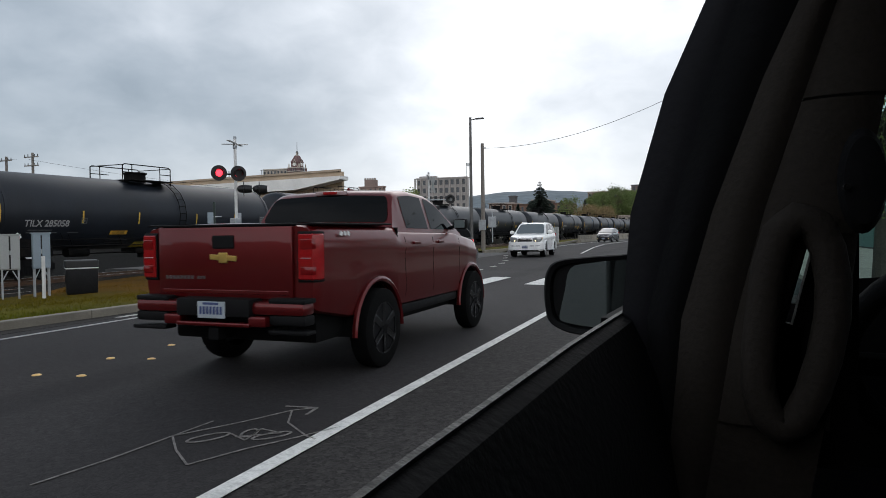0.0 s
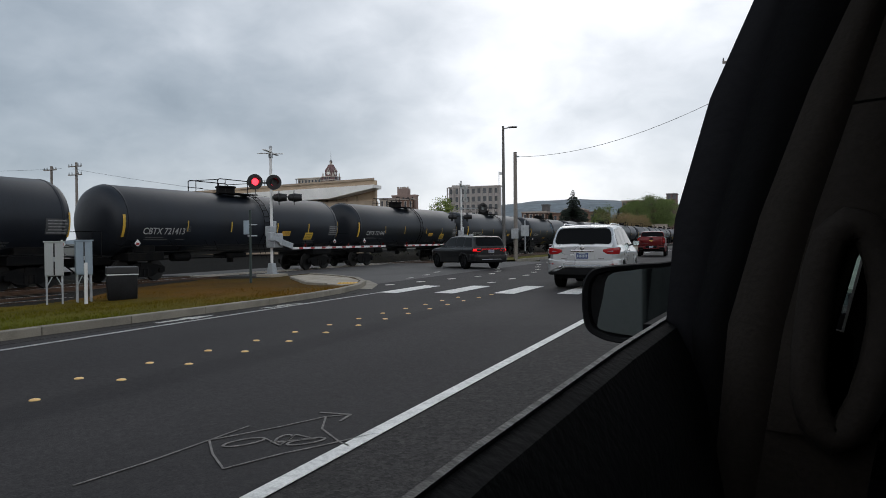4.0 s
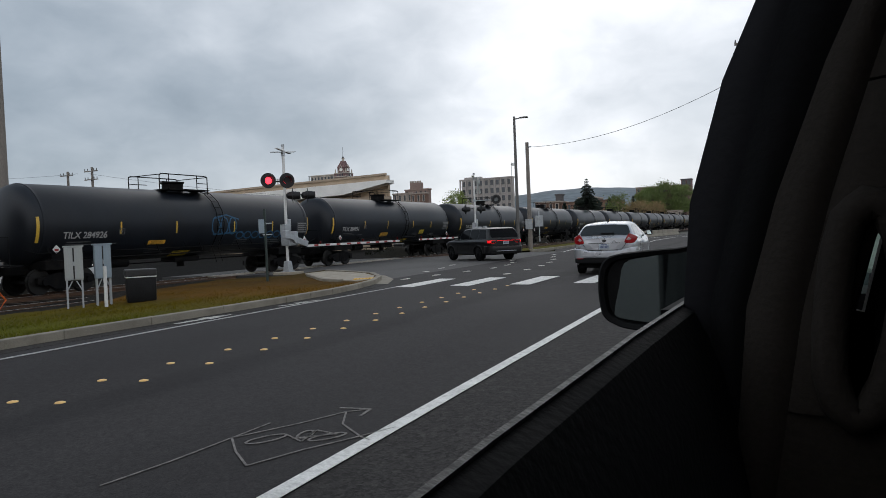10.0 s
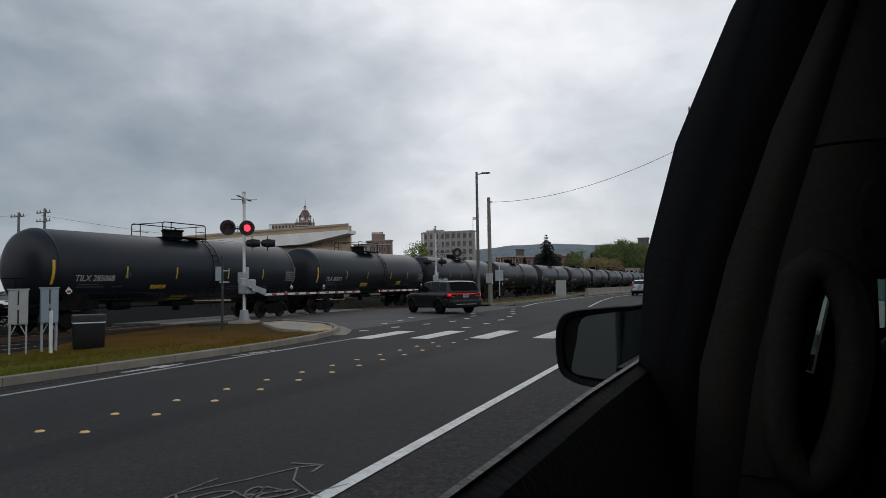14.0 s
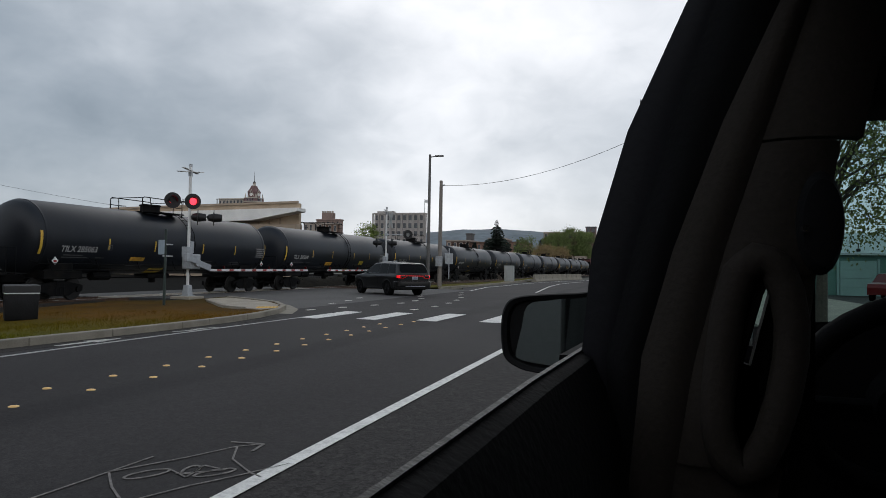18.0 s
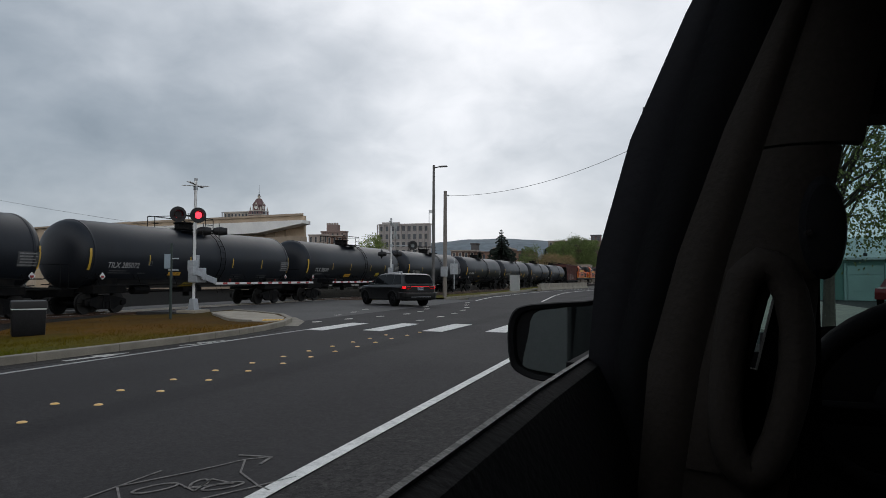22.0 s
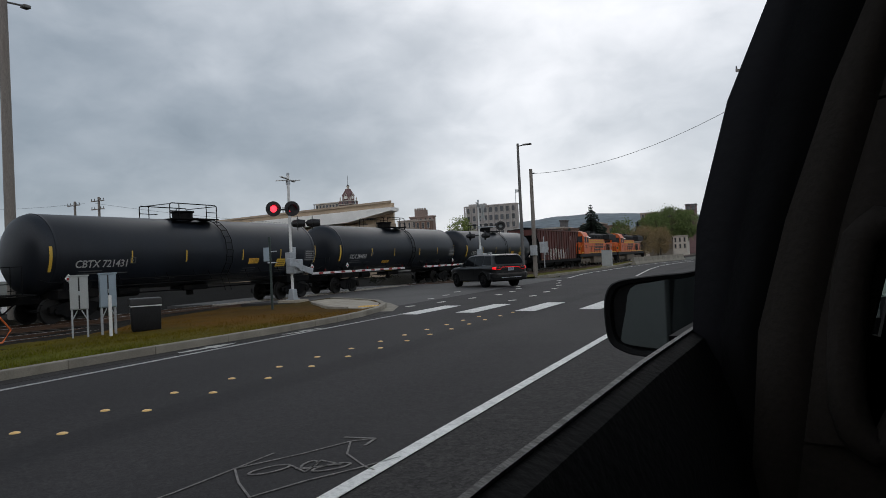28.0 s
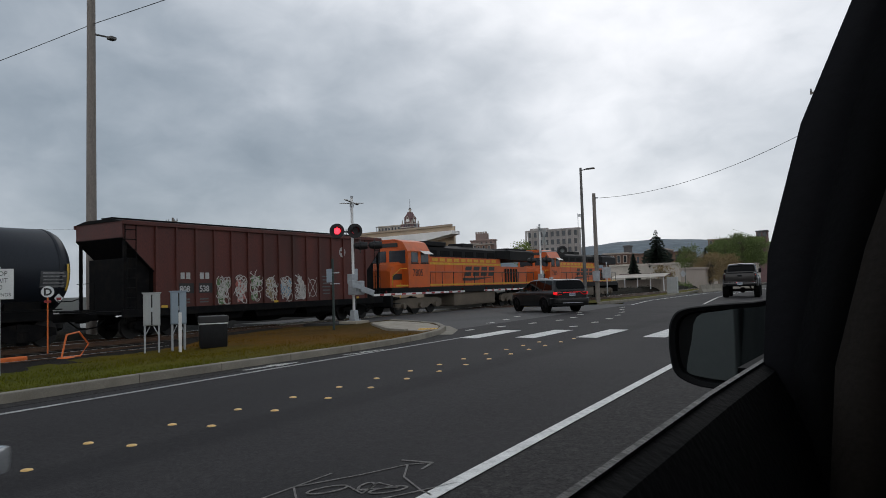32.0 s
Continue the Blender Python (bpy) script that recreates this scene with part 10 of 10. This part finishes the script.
def build_near_side():
    """Pavement, tree, teal garage and parked car ahead of the van."""
    strip("pavement", [(2.6, 5, 0.12), (2.6, 25, 0.12), (-0.4, 34, 0.12), (-0.6, 70, 0.12)], [(9.2, 5, 0.12), (9.2, 25, 0.12), (9.2, 34, 0.12), (9.2, 70, 0.12)], KERB, "grey concrete pavement along the parking lane", "pavement")
    strip("yard", [(9.2, 5, 0.1), (9.2, 70, 0.1)], [(60, 5, 0.1), (60, 70, 0.1)], ASPHALT_OLD, "worn asphalt yard before the garage", "yard")
    tree("maple_tree", "maple with fresh green leaves beside the pavement", (4.15, 20, 0.1), 6.3, 2.9, 2.0, LEAF_M, 170, 80, 0.085, 51, 0.17)
    g = thing("garage_building", "teal painted garage with a pale roof and paler door", "building", "", "", Matrix.Translation((18.5, 50, 0)))
    bm = B(); box(bm, (0, 5, 1.45), (17, 10, 2.9)); part("wall", bm, TEAL, g, "teal boarded wall")
    bm = B(); loft(bm, [[(sx * 8.8, -0.4, 2.86), (sx * 8.8, 5, 4.45), (sx * 8.8, 10.4, 2.86), (sx * 8.8, 10.4, 2.72), (sx * 8.8, 5, 4.3), (sx * 8.8, -0.4, 2.72)] for sx in (-1, 1)]); part("roof", bm, ROOFT, g, "pale teal metal roof")
    bm = B(); box(bm, (-6.0, -0.03, 1.2), (2.1, 0.1, 2.3)); d = part("garage_door", bm, TEALP, g, "pale teal garage door")
    for k in range(4):
        bm = B(); box(bm, (-6.0, -0.10, 0.35 + 0.56 * k), (2.0, 0.04, 0.5), None, 0.01); part("door_panel", bm, TEALP, d)
    for sx in (-7.15, -4.85):
        bm = B(); box(bm, (sx, -0.06, 1.25), (0.14, 0.12, 2.5)); part("door_jamb", bm, TEALP, g)
    bm = B(); box(bm, (-6.0, -0.1, 3.05), (0.2, 0.3, 0.2), None, 0.03); cyl(bm, (-6, -0.1, 3.15), (-6, -0.1, 3.5), 0.03, 6); part("wall_lamp", bm, SIGBLK, g)
    for k in range(22):
        bm = B(); box(bm, (-8.45 + 0.8 * k, -0.015, 1.45), (0.035, 0.03, 2.85)); part("batten", bm, TEAL, g)
    c = thing("parked_hatchback", "dark red hatchback parked before the garage", "car", "", "", Matrix.Translation((12.0, 41, 0.11)) @ Matrix.Rotation(radians(62), 4, "Z"))
    bm = B()
    prof = [(-2.0, 0.35), (-2.0, 0.7), (-1.9, 0.9), (-1.0, 0.98), (-0.3, 1.42), (0.9, 1.46), (1.7, 1.05), (1.95, 0.9), (2.0, 0.35)]
    loft(bm, [[(x, y * (1 if z < 1 else 0.86), z) for x, z in prof] for y in (-0.85, 0.85)])
    part("body", bm, P_RED, c, "", False)
    bm = B(); loft(bm, [[(x, y, z) for x, z in ((-0.85, 1.02), (-0.25, 1.37), (0.85, 1.40), (1.5, 1.06))] for y in (-0.80, 0.80)]); part("windows", bm, TINT, c)
    for x in (-1.25, 1.25):
        for y in (-0.78, 0.78):
            bm = B(); lathe(bm, [(-0.1, 0.2), (-0.1, 0.29), (-0.07, 0.31), (0.07, 0.31), (0.1, 0.29), (0.1, 0.2)], "Y", 20, (x, y, 0.31)); part("tyre", bm, TYRE, c)


def add_reflection_blocks():
    """Plain brown blocks added unseen behind the watcher to darken reflections on the cars."""
    x = -120.0
    for k, (w, z) in enumerate(((26, 9.0), (22, 11.0), (18, 8.0), (24, 10.0), (20, 8.5))):
        block("street_house", "unseen brown block added behind to darken reflections", x, x + w - 0.3, -64 - 3 * (k % 2), 10, z, BROWNB, category="building")
        x += w
    x = 9.5
    for w, z in ((16, 8.0), (18, 10.0), (20, 9.0)):
        block("street_house", "unseen brown block added behind to darken reflections", x, x + w - 0.3, -60, 12, z, BROWNB, category="building")
        x += w


build_town()
add_reflection_blocks()
build_wires()
build_near_side()
# ---- the vehicle from which the scene is watched ----
def van():
    v = thing("minivan", "dark parked minivan with taupe pillar trim, rear window lowered", "car")
    # door below the lowered window: its upper edge runs from the pillar back past the seat
    sill = [(-0.084, 0.86, 1.404), (-0.104, 0.60, 1.402), (-0.127, 0.30, 1.394), (-0.140, 0.0, 1.388), (-0.140, -0.45, 1.385)]
    bm = B()
    sec = lambda x, y, z: [(x + 0.004, y, z - 0.002), (x, y, z - 0.003), (x - 0.003, y, z - 0.012), (x - 0.006, y, z - 0.05), (x - 0.03, y, z - 0.30), (x - 0.04, y, z - 0.9), (x + 0.12, y, z - 0.9), (x + 0.10, y, z - 0.30), (x + 0.05, y, z - 0.07), (x + 0.018, y, z - 0.008)]
    loft(bm, [sec(*p) for p in sill])
    part("rear_door", bm, INT_BLACK, v, "black door with a soft-edged window sill", True)
    bm = B()
    loft(bm, [[(x + 0.005, y, z + 0.0005), (x + 0.001, y, z + 0.0015), (x - 0.003, y, z - 0.004), (x + 0.002, y, z - 0.012)] for x, y, z in sill])
    part("sill_seal", bm, SEALW, v, "worn rubber window seal, edge highlight put into its colour", True)

    # centre pillar: strips from the outer door frame to the inner trim
    e0 = [(-0.070, 1.10), (-0.081, 1.405), (-0.071, 1.522), (-0.032, 1.66), (0.031, 1.804), (0.060, 1.86)]
    e1 = [(-0.052, 1.10), (-0.051, 1.405), (-0.023, 1.523), (0.014, 1.66), (0.062, 1.80), (0.09, 1.86)]
    e2 = [(-0.040, 1.10), (-0.013, 1.405), (0.019, 1.523), (0.068, 1.66), (0.127, 1.794), (0.155, 1.86)]
    e3 = [(-0.006, 1.10), (0.040, 1.405), (0.069, 1.523), (0.112, 1.66), (0.154, 1.791), (0.18, 1.86)]
    e4 = [(0.090, 1.10), (0.142, 1.405), (0.156, 1.523), (0.180, 1.667), (0.207, 1.786), (0.23, 1.86)]

    def strip3(name, a, b, ya, yb, material, label, back=0.03, bulge=0.012):
        bm = B()
        rings = []
        for (xa, za), (xb, zb) in zip(a, b):
            pts = []
            for k in range(7):
                t = k / 6
                pts.append(Vector((lerp(xa, xb, t), lerp(ya, yb, t) - bulge * math.sin(math.pi * t), lerp(za, zb, t))))
            ring = pts + [p + Vector((0, back, 0)) for p in pts[::-1]]
            rings.append(ring)
        loft(bm, rings)
        return part(name, bm, material, v, label, True)

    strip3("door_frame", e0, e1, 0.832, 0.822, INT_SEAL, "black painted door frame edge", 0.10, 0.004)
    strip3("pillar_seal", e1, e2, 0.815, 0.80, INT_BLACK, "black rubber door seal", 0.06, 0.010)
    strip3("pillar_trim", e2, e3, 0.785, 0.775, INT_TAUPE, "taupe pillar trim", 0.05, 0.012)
    # handle panel with the grab loop opening left free

    def hx(z, left):
        tab = [(1.300, 0.086, 0.086), (1.315, 0.079, 0.094), (1.345, 0.075, 0.103), (1.40, 0.083, 0.112), (1.45, 0.096, 0.120), (1.48, 0.106, 0.122), (1.497, 0.115, 0.115)]
        return interp([(a, b if left else c) for a, b, c in tab], z)

    def ex(tab, z):
        return interp([(b, a) for a, b in tab], z)

    def panel(zs, fl, fr, name, label, y0=0.768, bulge=0.014, thick=0.022, mat_=INT_TAUPE):
        bm = B()
        rings = []
        for z in zs:
            a, b = fl(z), fr(z)
            pts = [Vector((lerp(a, b, k / 8), y0 - bulge * math.sin(math.pi * k / 8) ** 0.6, z)) for k in range(9)]
            rings.append(pts + [p + Vector((0, thick, 0)) for p in pts[::-1]])
        loft(bm, rings)
        return part(name, bm, mat_, v, label, True)

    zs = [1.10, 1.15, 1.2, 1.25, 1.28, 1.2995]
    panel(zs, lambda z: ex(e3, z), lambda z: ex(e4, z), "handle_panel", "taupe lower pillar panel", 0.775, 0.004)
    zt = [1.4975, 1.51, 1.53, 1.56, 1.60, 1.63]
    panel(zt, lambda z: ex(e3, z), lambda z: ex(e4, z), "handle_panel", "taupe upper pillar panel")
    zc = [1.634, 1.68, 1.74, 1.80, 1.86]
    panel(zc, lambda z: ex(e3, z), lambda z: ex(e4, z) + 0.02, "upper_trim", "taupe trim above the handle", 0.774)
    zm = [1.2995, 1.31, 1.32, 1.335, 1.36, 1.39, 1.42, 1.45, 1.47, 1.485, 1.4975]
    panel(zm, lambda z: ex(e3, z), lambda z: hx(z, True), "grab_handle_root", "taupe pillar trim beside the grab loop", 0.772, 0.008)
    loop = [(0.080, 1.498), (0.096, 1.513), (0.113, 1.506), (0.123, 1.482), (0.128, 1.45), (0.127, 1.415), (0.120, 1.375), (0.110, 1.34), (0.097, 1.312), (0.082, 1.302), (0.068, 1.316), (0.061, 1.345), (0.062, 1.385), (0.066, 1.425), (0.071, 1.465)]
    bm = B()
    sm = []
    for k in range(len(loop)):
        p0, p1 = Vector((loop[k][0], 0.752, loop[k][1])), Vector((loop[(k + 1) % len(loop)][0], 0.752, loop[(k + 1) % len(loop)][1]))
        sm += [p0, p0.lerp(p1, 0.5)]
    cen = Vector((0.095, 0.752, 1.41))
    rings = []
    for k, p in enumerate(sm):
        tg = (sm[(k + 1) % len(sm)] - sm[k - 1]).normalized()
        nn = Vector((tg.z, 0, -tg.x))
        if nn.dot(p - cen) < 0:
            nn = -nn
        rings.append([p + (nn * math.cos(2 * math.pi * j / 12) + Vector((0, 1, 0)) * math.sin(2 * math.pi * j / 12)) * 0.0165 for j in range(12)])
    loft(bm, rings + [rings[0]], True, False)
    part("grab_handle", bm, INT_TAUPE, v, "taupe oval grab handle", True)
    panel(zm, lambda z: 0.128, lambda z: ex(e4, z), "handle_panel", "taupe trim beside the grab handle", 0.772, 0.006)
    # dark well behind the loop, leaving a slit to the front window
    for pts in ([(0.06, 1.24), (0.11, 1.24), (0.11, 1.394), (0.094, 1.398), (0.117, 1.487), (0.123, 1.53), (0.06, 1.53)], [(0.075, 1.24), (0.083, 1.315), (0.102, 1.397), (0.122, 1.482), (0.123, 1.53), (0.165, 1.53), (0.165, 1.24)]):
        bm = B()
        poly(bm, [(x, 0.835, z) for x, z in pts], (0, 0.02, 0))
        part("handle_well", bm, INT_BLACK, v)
    # belt height adjuster
    bm = B()
    lathe(bm, [(-0.02, 0.02), (-0.016, 0.045), (-0.004, 0.055), (0.01, 0.05)], "Y", 24, (0, 0, 0))
    for q in bm.verts:
        q.co = Vector((q.co.x * 0.38, q.co.y, q.co.z * 0.91)) + Vector((0.150, 0.745, 1.547))
    part("belt_guide", bm, INT_BLACK, v, "black oval seat belt guide", True)
    bm = B()
    cyl(bm, (0.1345, 0.722, 1.541), (0.1345, 0.732, 1.541), 0.0035, 10)
    part("belt_bolt", bm, CHROME, v)
    # front door frame and body side outside the pillar, far front pillar
    bm = B()
    loft(bm, [[(-0.12, y, z), (-0.05, y, z), (-0.02, y, 0.5), (-0.16, y, 0.5)] for y, z in ((0.93, 1.385), (1.9, 1.34))])
    part("front_door", bm, INT_BLACK, v)
    bm = B()
    loft(bm, [[(-0.13, y, 0.95), (-0.06, y, 0.95), (-0.06, y, 0.45), (-0.14, y, 0.45)] for y in (1.9, 3.2)])
    part("front_fender", bm, VANPAINT, v, "", True)
    bm = B()
    tube(bm, [(0.10, 1.95, 1.30), (0.235, 1.66, 1.62), (0.318, 1.44, 1.84)], 0.045, 8)
    part("windscreen_pillar", bm, INT_BLACK, v)
    bm = B()
    loft(bm, [[(-0.02, y, 1.33), (1.75, y, 1.33), (1.75, y, 1.15), (-0.02, y, 1.15)] for y in (1.72, 2.35)])
    part("dashboard", bm, INT_BLACK, v, "black dashboard", True)
    bm = B()
    loft(bm, [[(-0.02, 2.35, 1.15), (1.75, 2.35, 1.15), (1.75, 2.35, 0.4), (-0.02, 2.35, 0.4)], [(-0.02, 3.25, 0.95), (1.75, 3.25, 0.95), (1.75, 3.25, 0.4), (-0.02, 3.25, 0.4)]])
    part("bonnet", bm, VANPAINT, v, "", True)
    # windscreen
    bm = B()
    poly(bm, [(0.13, 1.955, 1.30), (1.74, 1.955, 1.30), (1.62, 1.445, 1.83), (0.33, 1.445, 1.83)], (0, 0.004, 0.004))
    ws = part("windscreen", bm, SCREENG, v, "green-tinted laminated windscreen")
    ws.visible_shadow = False
    # steering wheel
    c = Vector((0.435, 1.36, 1.285))
    q = Euler((radians(-62), 0, 0)).to_matrix()
    bm = B()
    tube(bm, [c + q @ Vector((0.195 * math.cos(a), 0.195 * math.sin(a), 0)) for a in [2 * math.pi * k / 36 for k in range(36)]], 0.021, 10, True)
    sw = part("steering_wheel", bm, INT_BLACK, v, "black steering wheel rim", True)
    bm = B()
    lathe(bm, [(-0.03, 0.02), (-0.02, 0.075), (0.01, 0.085), (0.03, 0.05)], "Z", 20)
    for a in (0.2, math.pi - 0.2, -math.pi / 2):
        box(bm, (0.13 * math.cos(a), 0.13 * math.sin(a), 0.0), (0.14 if abs(math.cos(a)) > 0.5 else 0.04, 0.04 if abs(math.cos(a)) > 0.5 else 0.14, 0.02), None, 0.005)
    bm.transform(Matrix.Translation(c) @ q.to_4x4())
    part("wheel_hub", bm, INT_BLACK, sw)
    bm = B()
    cyl(bm, c, c + q @ Vector((0, 0, -0.4)), 0.05, 12)
    part("steering_column", bm, INT_BLACK, v)
    bm = B()
    loft(bm, [[(0.20, y, 1.05), (0.70, y, 1.05), (0.68, y, z), (0.45, y, z + 0.02), (0.22, y, z)] for y, z in ((1.47, 1.40), (1.75, 1.37))])
    part("instrument_cowl", bm, INT_BLACK, v, "black instrument cowl", True)
    # driver's seat back and head restraint
    bm = B()
    box(bm, (0.48, 0.60, 1.0), (0.5, 0.18, 0.62), Matrix.Rotation(radians(-12), 3, "X"), 0.06)
    part("driver_seat", bm, INT_SEAT, v, "dark fabric seat back", True)
    bm = B()
    box(bm, (0.48, 0.66, 0.72), (0.52, 0.55, 0.16), None, 0.06)
    part("seat_cushion", bm, INT_SEAT, v, "", True)
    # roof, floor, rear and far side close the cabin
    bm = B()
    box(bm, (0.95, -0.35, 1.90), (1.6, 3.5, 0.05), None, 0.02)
    part("headliner", bm, HEADLINER, v, "pale headliner, shade put into its colour")
    bm = B()
    box(bm, (0.93, 1.42, 1.842), (1.2, 0.14, 0.11), None, 0.02)
    part("windscreen_header", bm, HEADLINER, v)
    for x in (0.62, 1.25):
        bm = B()
        box(bm, (x, 1.42, 1.835), (0.5, 0.17, 0.02), None, 0.008)
        part("sun_visor", bm, HEADLINER, v)
    bm = B()
    box(bm, (0.96, -0.25, 1.955), (1.62, 3.8, 0.04), None, 0.02)
    part("roof", bm, VANPAINT, v, "", True)
    bm = B()
    box(bm, (0.82, 0.2, 0.42), (1.95, 5.0, 0.08))
    part("floor", bm, INT_BLACK, v)
    bm = B()
    box(bm, (1.74, 0.0, 0.9), (0.09, 4.6, 1.0), None, 0.03)
    part("far_side_panel", bm, INT_BLACK, v)
    # unseen dark panes added to keep outside light out of the cabin
    bm = B()
    box(bm, (1.73, -0.7, 1.63), (0.02, 2.9, 0.52))
    part("far_rear_window", bm, TINT, v, "added dark pane keeping light out of the cabin")
    bm = B()
    box(bm, (0.82, -2.2, 1.9), (1.7, 0.03, 0.2))
    part("tailgate_glass", bm, TINT, v)
    for y in (-2.05, -0.9, 0.75):
        bm = B()
        box(bm, (1.72, y, 1.65), (0.08, 0.16, 0.6), None, 0.02)
        part("far_pillar", bm, INT_BLACK, v)
    bm = B()
    box(bm, (0.82, -2.2, 1.15), (1.9, 0.08, 1.6), None, 0.03)
    part("tailgate", bm, INT_BLACK, v)
    bm = B()
    box(bm, (-0.13, -1.3, 1.15), (0.10, 1.75, 1.6), None, 0.03)
    part("rear_quarter", bm, INT_BLACK, v)
    bm = B()
    box(bm, (0.13, -0.65, 1.885), (0.16, 2.9, 0.09), None, 0.02)
    part("roof_rail", bm, INT_BLACK, v)
    bm = B()
    box(bm, (0.9, -0.9, 1.0), (1.4, 0.2, 0.75), Matrix.Rotation(radians(-14), 3, "X"), 0.06)
    part("rear_bench", bm, INT_SEAT, v, "", True)
    for x in (-0.02, 1.66):
        for y in (2.35, -1.35):
            bm = B()
            lathe(bm, [(-0.1, 0.2), (-0.1, 0.31), (-0.07, 0.33), (0.07, 0.33), (0.1, 0.31), (0.1, 0.2)], "X", 28, (x, y, 0.33))
            part("tyre", bm, TYRE, v, "", True)
    # outside mirror
    bm = B()
    out = [(-0.368, 1.352), (-0.364, 1.39), (-0.350, 1.416), (-0.325, 1.428), (-0.28, 1.434), (-0.18, 1.441), (-0.10, 1.440), (-0.09, 1.30), (-0.10, 1.245), (-0.165, 1.237), (-0.285, 1.242), (-0.334, 1.256), (-0.358, 1.276), (-0.366, 1.31)]
    def round_out(pts, n=4):
        r = []
        m_ = len(pts)
        for i in range(m_):
            p0, p1, p2, p3 = (Vector(pts[(i + q) % m_]) for q in (-1, 0, 1, 2))
            for k in range(n):
                t = k / n
                r.append(tuple(0.5 * (2 * p1 + (p2 - p0) * t + (2 * p0 - 5 * p1 + 4 * p2 - p3) * t * t + (3 * p1 - p0 - 3 * p2 + p3) * t ** 3)))
        return r
    out = round_out(out)
    mid = Vector((-0.22, 0, 1.34))
    rings = []
    for y, s in ((1.695, 0.97), (1.70, 1.0), (1.74, 1.0), (1.79, 0.86), (1.83, 0.55)):
        rings.append([(lerp(mid.x, a, s), y, lerp(mid.z, b, s)) for a, b in out])
    vr = [[bm.verts.new(p) for p in r] for r in rings]
    n = len(out)
    for a, b in zip(vr, vr[1:]):
        for k in range(n):
            bm.faces.new((a[k], a[(k + 1) % n], b[(k + 1) % n], b[k]))
    bm.faces.new(vr[-1])
    inner = [bm.verts.new((lerp(mid.x, a, 0.90), 1.70, lerp(mid.z, b, 0.88))) for a, b in out]
    deep = [bm.verts.new((lerp(mid.x, a, 0.86), 1.735, lerp(mid.z, b, 0.84))) for a, b in out]
    for a, b in ((vr[0], inner), (inner, deep)):
        for k in range(n):
            bm.faces.new((a[k], b[k], b[(k + 1) % n], a[(k + 1) % n]))
    mr = part("wing_mirror", bm, TRIMBLK, v, "black wing mirror housing", True)
    gy = lambda x: 1.716 + 0.07 * (x + 0.30)
    # black backing and slanted glass edge stand in for the reflected dark door frame
    bm = B()
    poly(bm, [(lerp(mid.x, a, 0.865), gy(lerp(mid.x, a, 0.865)) + 0.003, lerp(mid.z, b, 0.845)) for a, b in out], (0, 0.004, 0))
    part("mirror_bezel", bm, TRIMBLK, mr)
    bm = B()
    poly(bm, [(x, gy(x) - 0.001, z) for x, z in round_out([(-0.304, 1.406), (-0.25, 1.420), (-0.128, 1.430), (-0.139, 1.36), (-0.152, 1.285), (-0.175, 1.255), (-0.275, 1.262), (-0.325, 1.272), (-0.331, 1.29), (-0.318, 1.35)], 3)], (0, 0.003, 0))
    part("mirror_glass", bm, MIRRORG, mr, "mirror glass with a few dried drops")
    bm = B()
    tube(bm, [(-0.12, 1.76, 1.30), (-0.06, 1.80, 1.28)], 0.035, 8)
    part("mirror_foot", bm, TRIMBLK, mr)
    return v


van()

# ---- motion ----
def drive_y(tab, t):
    """Smooth place along the lane from a table of times."""
    for k in range(len(tab) - 1):
        t0, y0 = tab[k]; t1, y1 = tab[k + 1]
        if t <= t1:
            sl = lambda i: (tab[min(i + 1, len(tab) - 1)][1] - tab[max(i - 1, 0)][1]) / (tab[min(i + 1, len(tab) - 1)][0] - tab[max(i - 1, 0)][0])
            h, u = t1 - t0, (t - t0) / (t1 - t0)
            m0, m1 = sl(k) * h, sl(k + 1) * h
            return (2 * u ** 3 - 3 * u * u + 1) * y0 + (u ** 3 - 2 * u * u + u) * m0 + (3 * u * u - 2 * u ** 3) * y1 + (u ** 3 - u * u) * m1
    return tab[-1][1]


def motions():
    for ob, off in TRAIN:
        walk(ob, [(t, along(train_s(t) + off)) for t in (0, 4, 8, 12, 16, 20, 24, 28, 32)])
    for car, lane, off, back, tab, win in DRIVES:
        ts = sorted({0.0, 32.0, *[t for t, _ in tab], *[win[0] + 0.2 * k for k in range(int((win[1] - win[0]) / 0.2) + 1)]})
        walk(car, [(t, lane_pose(drive_y(tab, t), lane, off, back)) for t in ts])
        f0, f1 = int(win[0] * 30), int(win[1] * 30)
        y0 = drive_y(tab, f0 / 30)
        for wh, m, r, owner, s in WHEELS:
            if owner is not car:
                continue
            rows = [(0.0, m)] if f0 > 0 else []
            for f in range(f0, f1 + 1):
                a = (drive_y(tab, f / 30) - y0) / r * (-1 if not back else 1)
                rows.append((f / 30, m @ Matrix.Rotation(a, 4, "X")))
            if f1 < 960:
                rows.append((32.0, rows[-1][1]))
            walk(wh, rows)
    flash = []
    for k in range(0, 65):
        t = k * 0.5
        whole = k % 2 == 0
        first = whole if (t < 12.7 or t > 25.2) else not whole       # which of the two lenses is uncovered
        flash.append((t, first))
    for sh, base, sd in SHUTTERS:
        rows = []
        for t, first in flash:
            lit = first if sd < 0 else not first
            m = base @ Matrix.Rotation(radians(82 if lit else 0), 4, "X")
            for q in (t - 0.22, t + 0.22):
                if 0 <= q <= 32:
                    rows.append((q, m))
        walk(sh, [(0, rows[0][1])] + rows[1:-1] + [(32, rows[-1][1])])


motions()
